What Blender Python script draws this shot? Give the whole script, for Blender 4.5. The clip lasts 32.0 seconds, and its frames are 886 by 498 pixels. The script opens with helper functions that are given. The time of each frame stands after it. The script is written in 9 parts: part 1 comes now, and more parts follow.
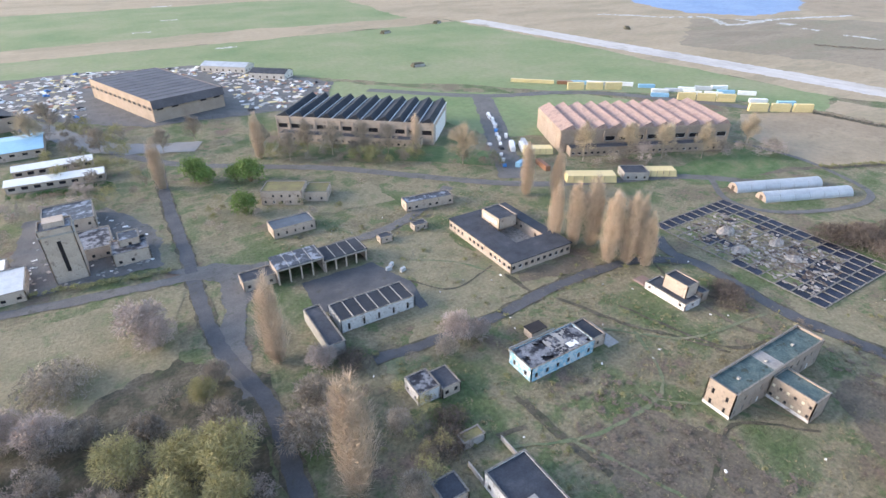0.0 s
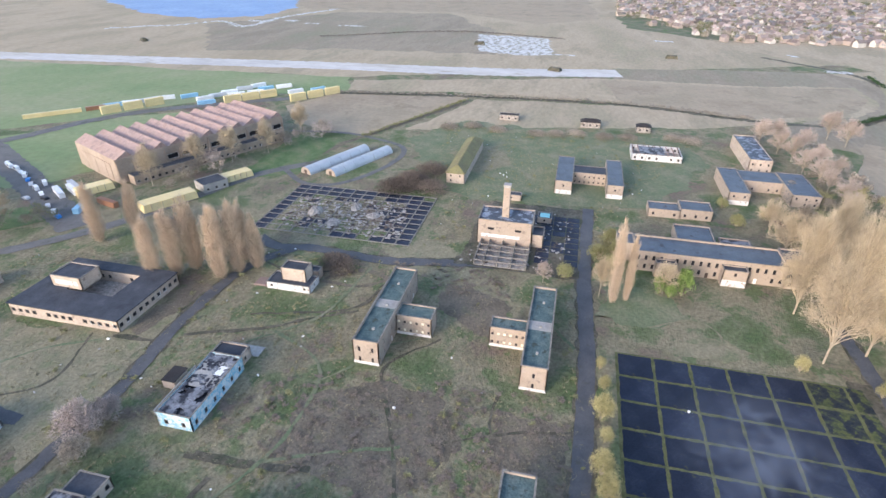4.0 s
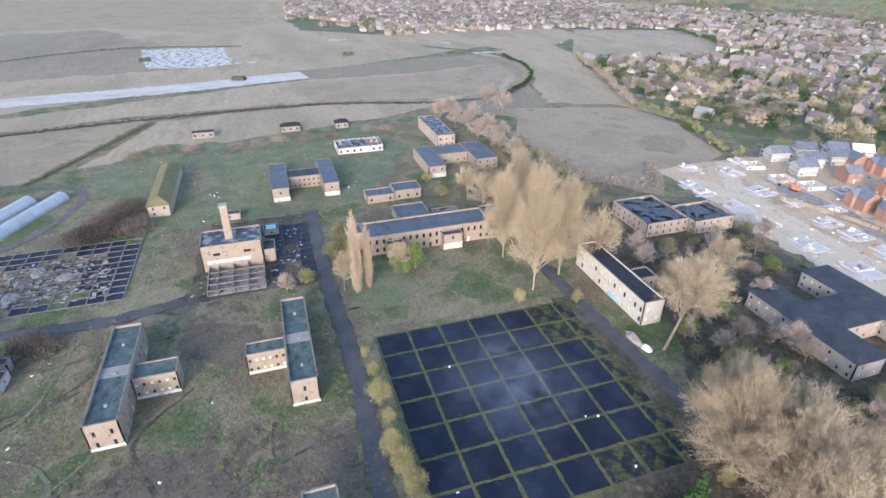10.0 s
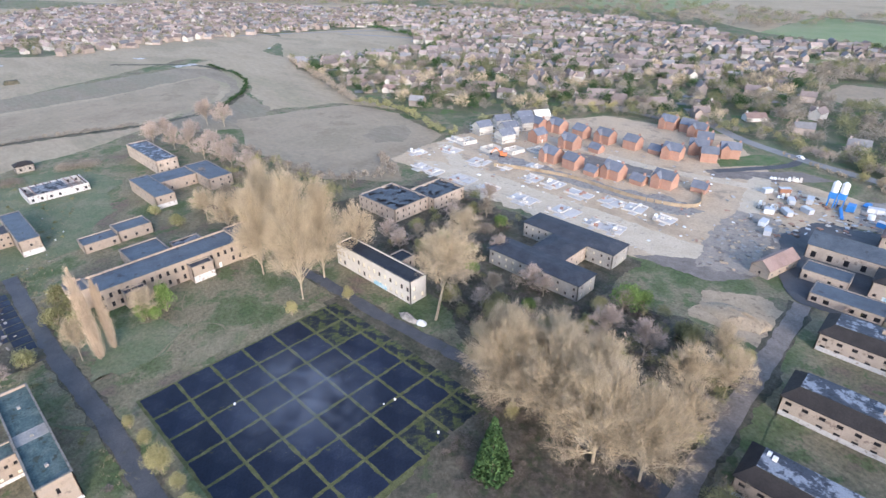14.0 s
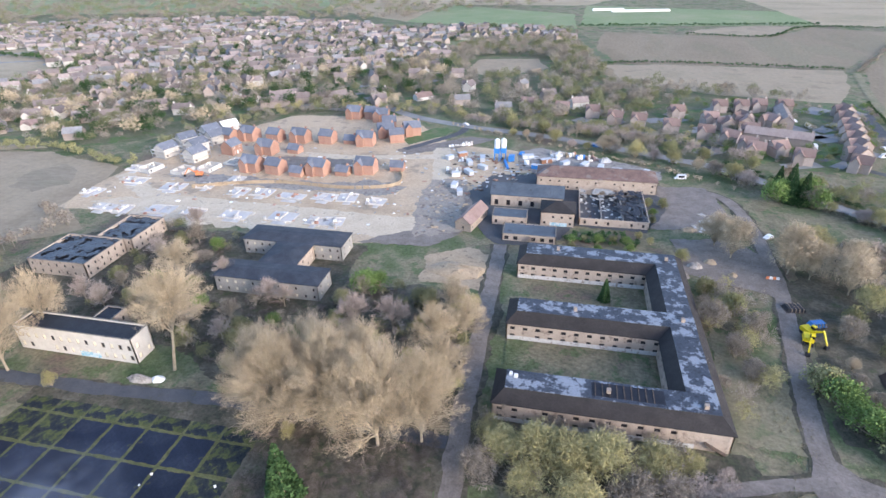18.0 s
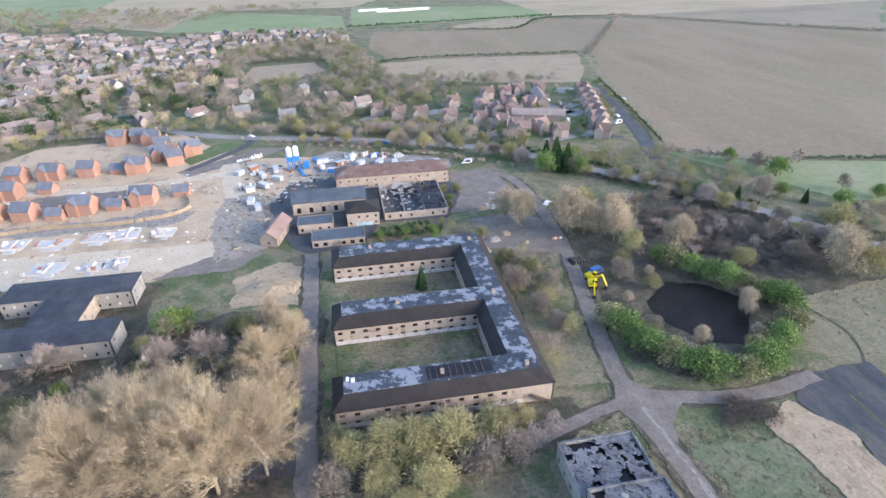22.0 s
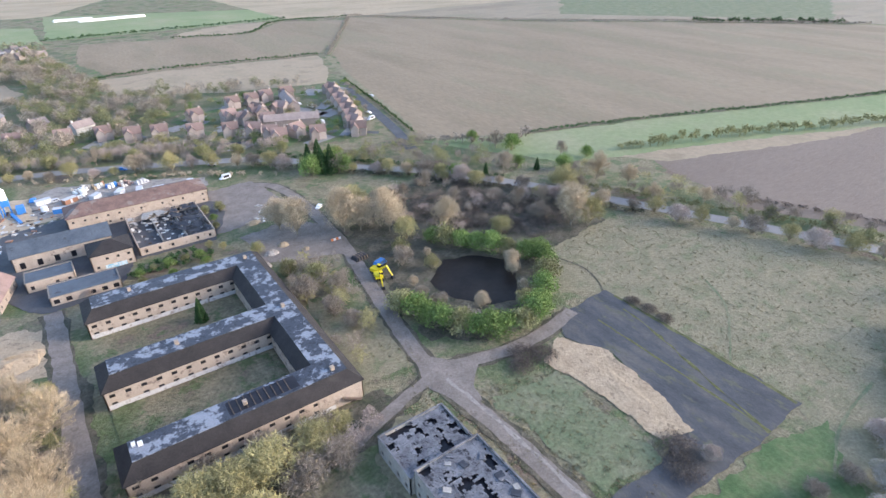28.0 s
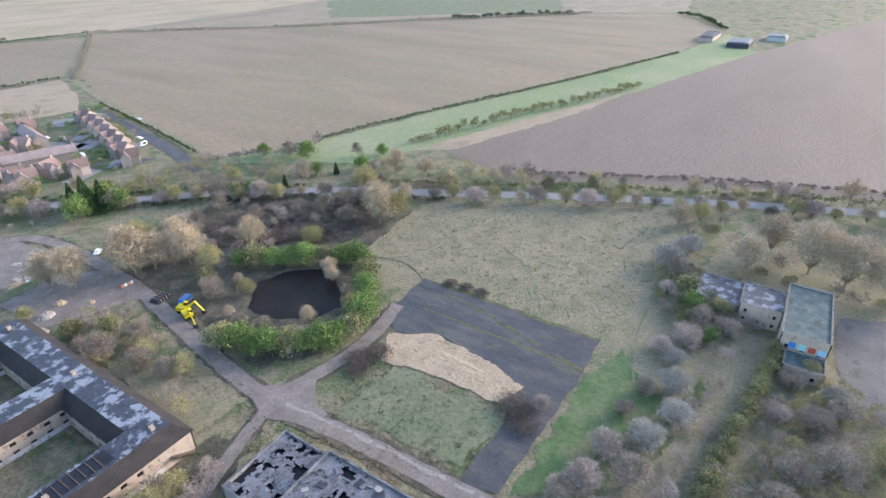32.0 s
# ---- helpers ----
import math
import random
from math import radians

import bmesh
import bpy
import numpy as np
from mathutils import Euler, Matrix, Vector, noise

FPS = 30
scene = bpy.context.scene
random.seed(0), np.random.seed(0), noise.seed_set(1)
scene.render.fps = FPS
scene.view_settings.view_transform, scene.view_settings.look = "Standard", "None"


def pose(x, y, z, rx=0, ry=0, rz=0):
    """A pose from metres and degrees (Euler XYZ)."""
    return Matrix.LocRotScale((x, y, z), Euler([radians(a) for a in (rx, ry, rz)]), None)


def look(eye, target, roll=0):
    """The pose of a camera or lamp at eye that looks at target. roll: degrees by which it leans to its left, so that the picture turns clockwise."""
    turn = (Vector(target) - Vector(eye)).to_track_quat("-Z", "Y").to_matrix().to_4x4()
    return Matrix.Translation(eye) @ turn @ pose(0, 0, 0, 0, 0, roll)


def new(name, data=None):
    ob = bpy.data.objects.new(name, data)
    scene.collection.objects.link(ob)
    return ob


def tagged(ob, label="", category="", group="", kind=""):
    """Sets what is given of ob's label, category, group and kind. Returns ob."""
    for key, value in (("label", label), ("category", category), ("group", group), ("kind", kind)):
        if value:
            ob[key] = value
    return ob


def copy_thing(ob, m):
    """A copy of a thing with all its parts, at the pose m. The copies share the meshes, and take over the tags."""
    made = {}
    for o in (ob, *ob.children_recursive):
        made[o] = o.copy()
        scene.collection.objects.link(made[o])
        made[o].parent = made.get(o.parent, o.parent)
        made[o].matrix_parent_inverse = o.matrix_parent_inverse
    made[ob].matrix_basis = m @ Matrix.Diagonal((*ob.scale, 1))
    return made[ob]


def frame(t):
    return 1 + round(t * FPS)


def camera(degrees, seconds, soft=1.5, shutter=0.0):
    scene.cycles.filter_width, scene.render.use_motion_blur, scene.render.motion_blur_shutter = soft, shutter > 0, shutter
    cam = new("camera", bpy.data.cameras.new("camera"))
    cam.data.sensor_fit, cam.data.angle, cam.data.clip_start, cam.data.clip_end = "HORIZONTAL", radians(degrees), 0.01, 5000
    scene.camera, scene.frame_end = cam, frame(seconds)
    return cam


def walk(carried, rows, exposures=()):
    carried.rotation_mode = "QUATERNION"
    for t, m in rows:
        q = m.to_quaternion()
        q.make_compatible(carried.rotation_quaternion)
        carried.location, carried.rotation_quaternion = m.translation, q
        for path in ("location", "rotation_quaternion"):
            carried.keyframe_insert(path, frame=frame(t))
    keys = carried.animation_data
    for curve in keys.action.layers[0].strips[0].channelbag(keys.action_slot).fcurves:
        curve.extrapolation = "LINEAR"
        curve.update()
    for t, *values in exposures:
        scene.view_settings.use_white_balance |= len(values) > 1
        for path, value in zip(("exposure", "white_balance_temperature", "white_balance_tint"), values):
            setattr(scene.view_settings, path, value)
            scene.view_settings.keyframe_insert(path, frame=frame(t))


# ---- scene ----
cam = camera(77.7, 32.0, soft=1.5)
EYE = (0.0, 0.0, 105.0)
# seconds, the point looked at, the lean
PATH = [
    (0, (45.731, 73.238, 54.553), 0.00),
    (0.5, (56.341, 65.545, 54.705), 0.27),
    (1, (64.322, 57.798, 54.779), 0.27),
    (1.5, (69.380, 51.680, 54.844), 0.31),
    (2, (74.417, 44.208, 54.923), 0.40),
    (2.5, (78.683, 36.343, 55.119), 0.49),
    (3, (81.736, 29.195, 55.333), 0.46),
    (3.5, (83.227, 24.861, 55.449), 0.48),
    (4, (84.606, 19.892, 55.541), 0.42),
    (4.5, (85.574, 15.363, 55.592), 0.38),
    (6.5, (86.901, -3.172, 55.622), 0.02),
    (7, (86.856, -4.668, 55.662), 0.05),
    (7.5, (86.840, -6.012, 55.779), 0.10),
    (8, (86.657, -8.562, 55.835), 0.13),
    (8.5, (86.143, -13.081, 55.926), 0.13),
    (9, (85.392, -17.610, 56.029), 0.06),
    (9.5, (84.394, -22.111, 56.126), 0.06),
    (10, (83.133, -26.561, 56.179), -0.04),
    (10.5, (81.613, -30.986, 56.222), -0.08),
    (11, (79.873, -35.251, 56.239), -0.13),
    (11.5, (77.978, -39.352, 56.308), -0.12),
    (12, (75.831, -43.369, 56.330), -0.13),
    (12.5, (73.971, -46.523, 56.380), -0.17),
    (13, (72.777, -48.385, 56.395), -0.21),
    (13.5, (68.480, -54.325, 56.428), -0.27),
    (14, (60.928, -62.707, 56.465), -0.33),
    (14.5, (52.752, -69.718, 56.456), -0.54),
    (15, (46.346, -74.074, 56.368), -0.60),
    (15.5, (43.299, -75.911, 56.391), -0.65),
    (17.5, (21.934, -84.452, 56.145), -1.09),
    (18, (18.966, -85.133, 56.084), -1.09),
    (18.5, (16.761, -85.610, 56.112), -1.13),
    (19, (12.123, -86.341, 56.027), -1.08),
    (19.5, (7.910, -86.800, 55.978), -1.06),
    (20, (3.161, -87.090, 55.956), -1.09),
    (20.5, (-1.036, -87.130, 55.937), -1.06),
    (21, (-5.748, -86.940, 55.925), -1.05),
    (21.5, (-9.906, -86.552, 55.902), -1.08),
    (22, (-14.551, -85.870, 55.861), -1.09),
    (22.5, (-18.656, -85.026, 55.781), -1.10),
    (23, (-22.604, -84.023, 55.713), -1.10),
    (23.5, (-25.520, -83.151, 55.658), -1.09),
    (24, (-27.041, -82.638, 55.607), -1.06),
    (24.5, (-27.360, -82.504, 55.558), -0.96),
    (26.5, (-38.192, -78.253, 55.827), 0.08),
    (27, (-42.568, -75.947, 55.807), 0.08),
    (27.5, (-46.317, -73.740, 55.836), -0.02),
    (28, (-50.381, -70.998, 55.796), -0.04),
    (28.5, (-53.626, -68.569, 55.781), -0.02),
    (29, (-57.185, -65.600, 55.740), -0.00),
    (29.5, (-60.358, -62.715, 55.769), -0.06),
    (30, (-63.771, -59.343, 55.891), -0.23),
    (30.5, (-66.587, -56.282, 56.026), -0.34),
    (31, (-68.845, -53.574, 56.111), -0.36),
    (31.5, (-69.525, -52.770, 56.199), -0.32),
    (32, (-73.346, -47.366, 56.247), -0.42),
]
walk(cam, [(t, look(EYE, target, roll)) for t, target, roll in PATH], exposures=((0, 1.70, 6700, 14), (4, 1.55, 6450, 14), (12, 1.46, 6120, 14), (20, 1.60, 6180, 14), (27, 1.70, 6420, 14), (32, 1.76, 6500, 14)))

# ---- sky, sun, exposure ----
world = bpy.data.worlds.new("sky")
scene.world = world
world.use_nodes = True
_t = world.node_tree
_sky = _t.nodes.new("ShaderNodeTexSky")
_sky.sky_type, _sky.sun_disc = 'NISHITA', False
_sky.sun_elevation, _sky.sun_rotation = radians(22), radians(-60)
_sky.air_density, _sky.dust_density, _sky.ozone_density = 1.0, 1.3, 1.6
_t.links.new(_sky.outputs[0], _t.nodes["Background"].inputs[0])
_t.nodes["Background"].inputs[1].default_value = 0.165
sun = new("sun", bpy.data.lights.new("sun", 'SUN'))
sun.data.energy, sun.data.angle, sun.data.color = 1.05, radians(16), (1.0, 0.90, 0.79)
sun.matrix_world = look((-86, 50, 32), (0, 0, 0))

# ---- materials ----


def ramp(tree, fac, stops):
    n = tree.nodes.new("ShaderNodeValToRGB")
    e = n.color_ramp.elements
    while len(e) < len(stops):
        e.new(0.5)
    for k, (p, c) in enumerate(stops):
        e[k].position, e[k].color = p, (*c, 1)
    tree.links.new(fac, n.inputs[0])
    return n.outputs[0]


def surf(name, stops, size=4.0, fine=0.3, grain=0.25, rough=0.9, bump=0.3, metal=0.0, vary=0.0, stretch=(1, 1, 1), blotch=None, shift=0.0, spec=0.3, island=0.0):
    """Colour stops over a broad noise of that size in metres, darkened and lightened by a fine grain; blotch: (size, colour, cover)."""
    m = bpy.data.materials.new(name)
    m.use_nodes = True
    t, L = m.node_tree, m.node_tree.links.new
    p = t.nodes["Principled BSDF"]
    tc, mp = t.nodes.new("ShaderNodeTexCoord"), t.nodes.new("ShaderNodeMapping")
    mp.inputs["Scale"].default_value = stretch
    mp.inputs["Location"].default_value = (shift, shift * 0.7, 0)
    L(tc.outputs["Object"], mp.inputs[0])

    def noi(s, detail, r=0.6):
        n = t.nodes.new("ShaderNodeTexNoise")
        n.inputs["Scale"].default_value, n.inputs["Detail"].default_value, n.inputs["Roughness"].default_value = 1.0 / s, detail, r
        L(mp.outputs[0], n.inputs["Vector"])
        return n.outputs[0]
    big, small = noi(size, 6, 0.62), noi(fine, 5, 0.7)
    col = ramp(t, big, stops)
    if blotch:
        s, c, cover = blotch
        edge = ramp(t, noi(s, 7, 0.65), [(0.5 + (0.5 - cover) * 0.5 - 0.03, (0, 0, 0)), (0.5 + (0.5 - cover) * 0.5 + 0.03, (1, 1, 1))])
        mx = t.nodes.new("ShaderNodeMix")
        mx.data_type = 'RGBA'
        L(edge, mx.inputs[0]), L(col, mx.inputs[6])
        mx.inputs[7].default_value = (*c, 1)
        col = mx.outputs[2]
    g = ramp(t, small, [(0.25, (1 - grain,) * 3), (0.75, (1 + grain,) * 3)])
    mu = t.nodes.new("ShaderNodeMix")
    mu.data_type, mu.blend_type = 'RGBA', 'MULTIPLY'
    mu.inputs[0].default_value = 1.0
    L(col, mu.inputs[6]), L(g, mu.inputs[7])
    col = mu.outputs[2]
    # random tone for each loose piece; on roofs the differing slopes mimic light
    if island:
        ge, hi, mi = t.nodes.new("ShaderNodeNewGeometry"), t.nodes.new("ShaderNodeHueSaturation"), t.nodes.new("ShaderNodeMapRange")
        mi.inputs[3].default_value, mi.inputs[4].default_value = 1 - island, 1 + island
        L(ge.outputs["Random Per Island"], mi.inputs[0]), L(mi.outputs[0], hi.inputs["Value"]), L(col, hi.inputs["Color"])
        col = hi.outputs[0]
    if vary:
        oi, hs, mr = t.nodes.new("ShaderNodeObjectInfo"), t.nodes.new("ShaderNodeHueSaturation"), t.nodes.new("ShaderNodeMapRange")
        mr.inputs[3].default_value, mr.inputs[4].default_value = 1 - vary, 1 + vary
        L(oi.outputs["Random"], mr.inputs[0]), L(mr.outputs[0], hs.inputs["Value"]), L(col, hs.inputs["Color"])
        col = hs.outputs[0]
    L(col, p.inputs["Base Color"])
    p.inputs["Roughness"].default_value, p.inputs["Metallic"].default_value = rough, metal
    p.inputs["Specular IOR Level"].default_value = spec
    if bump:
        b = t.nodes.new("ShaderNodeBump")
        b.inputs["Strength"].default_value, b.inputs["Distance"].default_value = bump, fine
        L(small, b.inputs["Height"]), L(b.outputs[0], p.inputs["Normal"])
    return m


def foliage(name, dark, light, vary=0.25):
    """Leaves or twigs: colour varies from clump to clump and from plant to plant; a little light comes through."""
    m = bpy.data.materials.new(name)
    m.use_nodes = True
    t, L = m.node_tree, m.node_tree.links.new
    p = t.nodes["Principled BSDF"]
    ge, oi, tc, no = (t.nodes.new("ShaderNode" + k) for k in ("NewGeometry", "ObjectInfo", "TexCoord", "TexNoise"))
    no.inputs["Scale"].default_value = 0.35
    L(tc.outputs["Object"], no.inputs["Vector"])
    ad = t.nodes.new("ShaderNodeMath")
    ad.operation = 'MULTIPLY_ADD'
    ad.inputs[1].default_value = 0.55
    L(ge.outputs["Random Per Island"], ad.inputs[0]), L(no.outputs[0], ad.inputs[2])
    col = ramp(t, ad.outputs[0], [(0.3, dark), (1.0, light)])
    hs, mr = t.nodes.new("ShaderNodeHueSaturation"), t.nodes.new("ShaderNodeMapRange")
    mr.inputs[3].default_value, mr.inputs[4].default_value = 1 - vary, 1 + vary
    L(oi.outputs["Random"], mr.inputs[0]), L(mr.outputs[0], hs.inputs["Value"]), L(col, hs.inputs["Color"])
    L(hs.outputs[0], p.inputs["Base Color"])
    p.inputs["Roughness"].default_value, p.inputs["Specular IOR Level"].default_value = 0.85, 0.15
    return m


GRASS = surf("rough winter grass", [(0.36, (0.08, 0.112, 0.044)), (0.45, (0.138, 0.148, 0.078)), (0.51, (0.225, 0.193, 0.125)), (0.57, (0.165, 0.148, 0.09)), (0.65, (0.165, 0.122, 0.093))], 24, 1.1, 0.5, bump=0.7, blotch=(9, (0.105, 0.13, 0.06), 0.34))
STRAW = surf("straw meadow", [(0.36, (0.165, 0.155, 0.09)), (0.46, (0.235, 0.205, 0.132)), (0.54, (0.205, 0.182, 0.115)), (0.64, (0.175, 0.165, 0.10))], 14, 1.0, 0.35, bump=0.5, blotch=(7, (0.165, 0.165, 0.092), 0.32))
LAWN = surf("green grass", [(0.3, (0.10, 0.135, 0.068)), (0.5, (0.145, 0.16, 0.09)), (0.7, (0.215, 0.20, 0.13))], 11, 1.2, 0.35, bump=0.3)
AIRGRASS = surf("airfield grass", [(0.3, (0.14, 0.20, 0.085)), (0.5, (0.20, 0.235, 0.115)), (0.75, (0.27, 0.26, 0.16))], 90, 4, 0.18, bump=0.1)
GARDEN = surf("garden ground", [(0.3, (0.07, 0.10, 0.04)), (0.5, (0.13, 0.13, 0.075)), (0.75, (0.2, 0.185, 0.13))], 18, 2, 0.35, bump=0.3, blotch=(12, (0.09, 0.14, 0.05), 0.35))
TANFIELD = surf("stubble field", [(0.36, (0.20, 0.155, 0.10)), (0.46, (0.245, 0.192, 0.128)), (0.54, (0.222, 0.173, 0.115)), (0.64, (0.19, 0.158, 0.098))], 120, 2.2, 0.2, bump=0.2, stretch=(1, 0.3, 1), blotch=(80, (0.215, 0.178, 0.115), 0.38))
PALEFIELD = surf("pale grass field", [(0.36, (0.30, 0.24, 0.158)), (0.46, (0.36, 0.288, 0.195)), (0.54, (0.325, 0.26, 0.175)), (0.64, (0.275, 0.24, 0.15))], 90, 3, 0.22, bump=0.15, stretch=(0.4, 1, 1), blotch=(45, (0.285, 0.235, 0.155), 0.38))
WARMFIELD = surf("warm tan grassland", [(0.36, (0.26, 0.205, 0.14)), (0.5, (0.315, 0.25, 0.172)), (0.64, (0.265, 0.215, 0.145))], 50, 3, 0.16, bump=0.1, blotch=(26, (0.245, 0.195, 0.132), 0.3))
PLOUGH = surf("ploughed soil", [(0.3, (0.163, 0.126, 0.10)), (0.6, (0.195, 0.153, 0.122)), (0.8, (0.23, 0.185, 0.148))], 80, 1.5, 0.16, bump=0.3, stretch=(0.25, 1, 1))
MIDFIELD = surf("dull brown grass field", [(0.38, (0.21, 0.172, 0.122)), (0.48, (0.265, 0.218, 0.155)), (0.54, (0.235, 0.192, 0.135)), (0.64, (0.21, 0.19, 0.125))], 70, 2.5, 0.2, bump=0.15, stretch=(0.35, 1, 1), blotch=(50, (0.225, 0.195, 0.135), 0.36))
BRAMBLE = surf("bramble ground", [(0.3, (0.10, 0.085, 0.06)), (0.55, (0.16, 0.13, 0.095)), (0.8, (0.12, 0.12, 0.06))], 8, 0.9, 0.4, bump=0.6)
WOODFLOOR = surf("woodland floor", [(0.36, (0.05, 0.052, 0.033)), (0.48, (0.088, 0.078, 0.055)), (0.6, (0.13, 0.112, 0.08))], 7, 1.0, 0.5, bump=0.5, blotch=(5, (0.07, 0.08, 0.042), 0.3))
ASPHALT = surf("old asphalt", [(0.3, (0.06, 0.062, 0.068)), (0.6, (0.092, 0.092, 0.096)), (0.85, (0.14, 0.132, 0.122))], 7, 0.4, 0.25, 0.75, bump=0.15, blotch=(4, (0.075, 0.075, 0.065), 0.25))
WETASPH = surf("damp dark asphalt", [(0.3, (0.010, 0.013, 0.024)), (0.5, (0.016, 0.021, 0.038)), (0.7, (0.030, 0.037, 0.055))], 9, 0.5, 0.35, 0.55, bump=0.12, vary=0.25, blotch=(2.6, (0.055, 0.060, 0.030), 0.2), spec=0.16)
LANE = surf("worn grey lane", [(0.3, (0.105, 0.10, 0.096)), (0.6, (0.145, 0.138, 0.13)), (0.85, (0.115, 0.112, 0.088))], 7, 0.5, 0.25, 0.85, bump=0.15, blotch=(5, (0.095, 0.094, 0.08), 0.3))
MOSSASPH = surf("moss grown asphalt", [(0.36, (0.014, 0.018, 0.030)), (0.5, (0.030, 0.035, 0.036)), (0.62, (0.07, 0.078, 0.035))], 4, 0.5, 0.35, 0.7, bump=0.2, vary=0.2, blotch=(2.4, (0.085, 0.095, 0.035), 0.4), spec=0.14)
HARD = surf("mottled wet hardstanding", [(0.3, (0.036, 0.039, 0.046)), (0.5, (0.062, 0.064, 0.07)), (0.65, (0.10, 0.094, 0.085)), (0.8, (0.05, 0.055, 0.045))], 9, 0.5, 0.35, 0.7, bump=0.2, blotch=(6, (0.085, 0.087, 0.062), 0.3), stretch=(1.6, 0.6, 1))
GREENLAWN = surf("vivid green lawn", [(0.36, (0.065, 0.115, 0.042)), (0.5, (0.10, 0.145, 0.06)), (0.64, (0.15, 0.155, 0.08))], 8, 1.2, 0.3, bump=0.3)
ROADGREY = surf("road surface", [(0.3, (0.20, 0.195, 0.19)), (0.7, (0.28, 0.27, 0.26))], 12, 0.6, 0.15, 0.85, bump=0.05)
CONCRETE = surf("weathered concrete", [(0.3, (0.25, 0.235, 0.22)), (0.6, (0.36, 0.34, 0.31)), (0.8, (0.28, 0.25, 0.2))], 6, 0.5, 0.22, 0.88, bump=0.15)
PALECONC = surf("pale runway concrete", [(0.3, (0.36, 0.335, 0.31)), (0.5, (0.50, 0.475, 0.45)), (0.7, (0.42, 0.38, 0.335))], 40, 4, 0.2, 0.9, bump=0.05, stretch=(1, 0.3, 1), blotch=(22, (0.32, 0.29, 0.235), 0.3))
DIRT = surf("bare building soil", [(0.3, (0.37, 0.275, 0.185)), (0.5, (0.49, 0.375, 0.255)), (0.75, (0.40, 0.32, 0.235))], 22, 1.2, 0.25, bump=0.4, blotch=(16, (0.31, 0.25, 0.185), 0.3))
CHALK = surf("pale chalky stone", [(0.3, (0.40, 0.39, 0.37)), (0.5, (0.55, 0.54, 0.52)), (0.7, (0.34, 0.32, 0.28))], 9, 1.0, 0.3, 0.9, bump=0.1, blotch=(6, (0.25, 0.23, 0.18), 0.45))
SAND = surf("sandy bank", [(0.3, (0.31, 0.235, 0.155)), (0.6, (0.40, 0.31, 0.21)), (0.8, (0.27, 0.21, 0.14))], 5, 0.9, 0.25, bump=0.5, blotch=(3, (0.25, 0.19, 0.13), 0.3))
SANDROAD = surf("yellow sandy road", [(0.3, (0.46, 0.375, 0.27)), (0.6, (0.55, 0.46, 0.345)), (0.8, (0.41, 0.335, 0.25))], 8, 0.8, 0.2, bump=0.2, blotch=(4, (0.39, 0.325, 0.25), 0.3))
MUD = surf("muddy track", [(0.3, (0.15, 0.125, 0.107)), (0.55, (0.21, 0.178, 0.153)), (0.85, (0.27, 0.232, 0.20))], 5, 0.6, 0.3, 0.8, bump=0.3, blotch=(3.0, (0.155, 0.13, 0.11), 0.3))
PALEDUST = surf("dried pale mud", [(0.3, (0.24, 0.215, 0.19)), (0.7, (0.32, 0.29, 0.26))], 3, 0.4, 0.3, 0.9, bump=0.2, blotch=(2.5, (0.2, 0.178, 0.16), 0.4))
MOSS = surf("moss in joints", [(0.3, (0.06, 0.068, 0.025)), (0.5, (0.105, 0.108, 0.042)), (0.7, (0.15, 0.145, 0.07))], 2.2, 0.35, 0.4, bump=0.6)
WATER = surf("dark pond water", [(0.3, (0.012, 0.010, 0.009)), (0.8, (0.028, 0.023, 0.019))], 12, 2.0, 0.3, 0.45, bump=0.02, spec=0.12)
BLUEWATER = surf("blue lagoon water", [(0.3, (0.15, 0.24, 0.40)), (0.8, (0.25, 0.34, 0.48))], 60, 6, 0.2, 0.6, bump=0.02)
BRICK = surf("buff brick", [(0.28, (0.285, 0.225, 0.178)), (0.5, (0.355, 0.285, 0.228)), (0.75, (0.315, 0.265, 0.222))], 3.0, 0.18, 0.2, 0.9, bump=0.1, blotch=(1.8, (0.235, 0.19, 0.155), 0.3))
CREAM = surf("cream rendered wall", [(0.3, (0.37, 0.30, 0.24)), (0.6, (0.46, 0.375, 0.305)), (0.8, (0.32, 0.25, 0.20))], 4.0, 0.3, 0.2, 0.9, bump=0.08, blotch=(2.2, (0.25, 0.195, 0.16), 0.28))
WHITEW = surf("flaking white paint", [(0.3, (0.50, 0.475, 0.455)), (0.55, (0.60, 0.58, 0.56)), (0.75, (0.36, 0.32, 0.28))], 1.6, 0.3, 0.2, 0.8, bump=0.1, blotch=(1.2, (0.30, 0.25, 0.215), 0.32))
GRAFF = surf("blue and white graffiti paint", [(0.38, (0.62, 0.62, 0.60)), (0.46, (0.16, 0.42, 0.55)), (0.56, (0.60, 0.62, 0.62)), (0.64, (0.35, 0.58, 0.66)), (0.7, (0.5, 0.5, 0.5))], 2.2, 0.25, 0.15, 0.75, bump=0.05)
FELT = surf("dark roofing felt", [(0.3, (0.030, 0.034, 0.044)), (0.6, (0.055, 0.060, 0.072)), (0.85, (0.11, 0.11, 0.115))], 5, 0.5, 0.25, 0.8, bump=0.15)
GREENFELT = surf("mossy green roofing felt", [(0.3, (0.04, 0.068, 0.07)), (0.5, (0.075, 0.112, 0.11)), (0.65, (0.12, 0.15, 0.14)), (0.8, (0.10, 0.085, 0.06))], 4, 0.5, 0.35, 0.8, bump=0.2, blotch=(2.5, (0.045, 0.055, 0.045), 0.3))
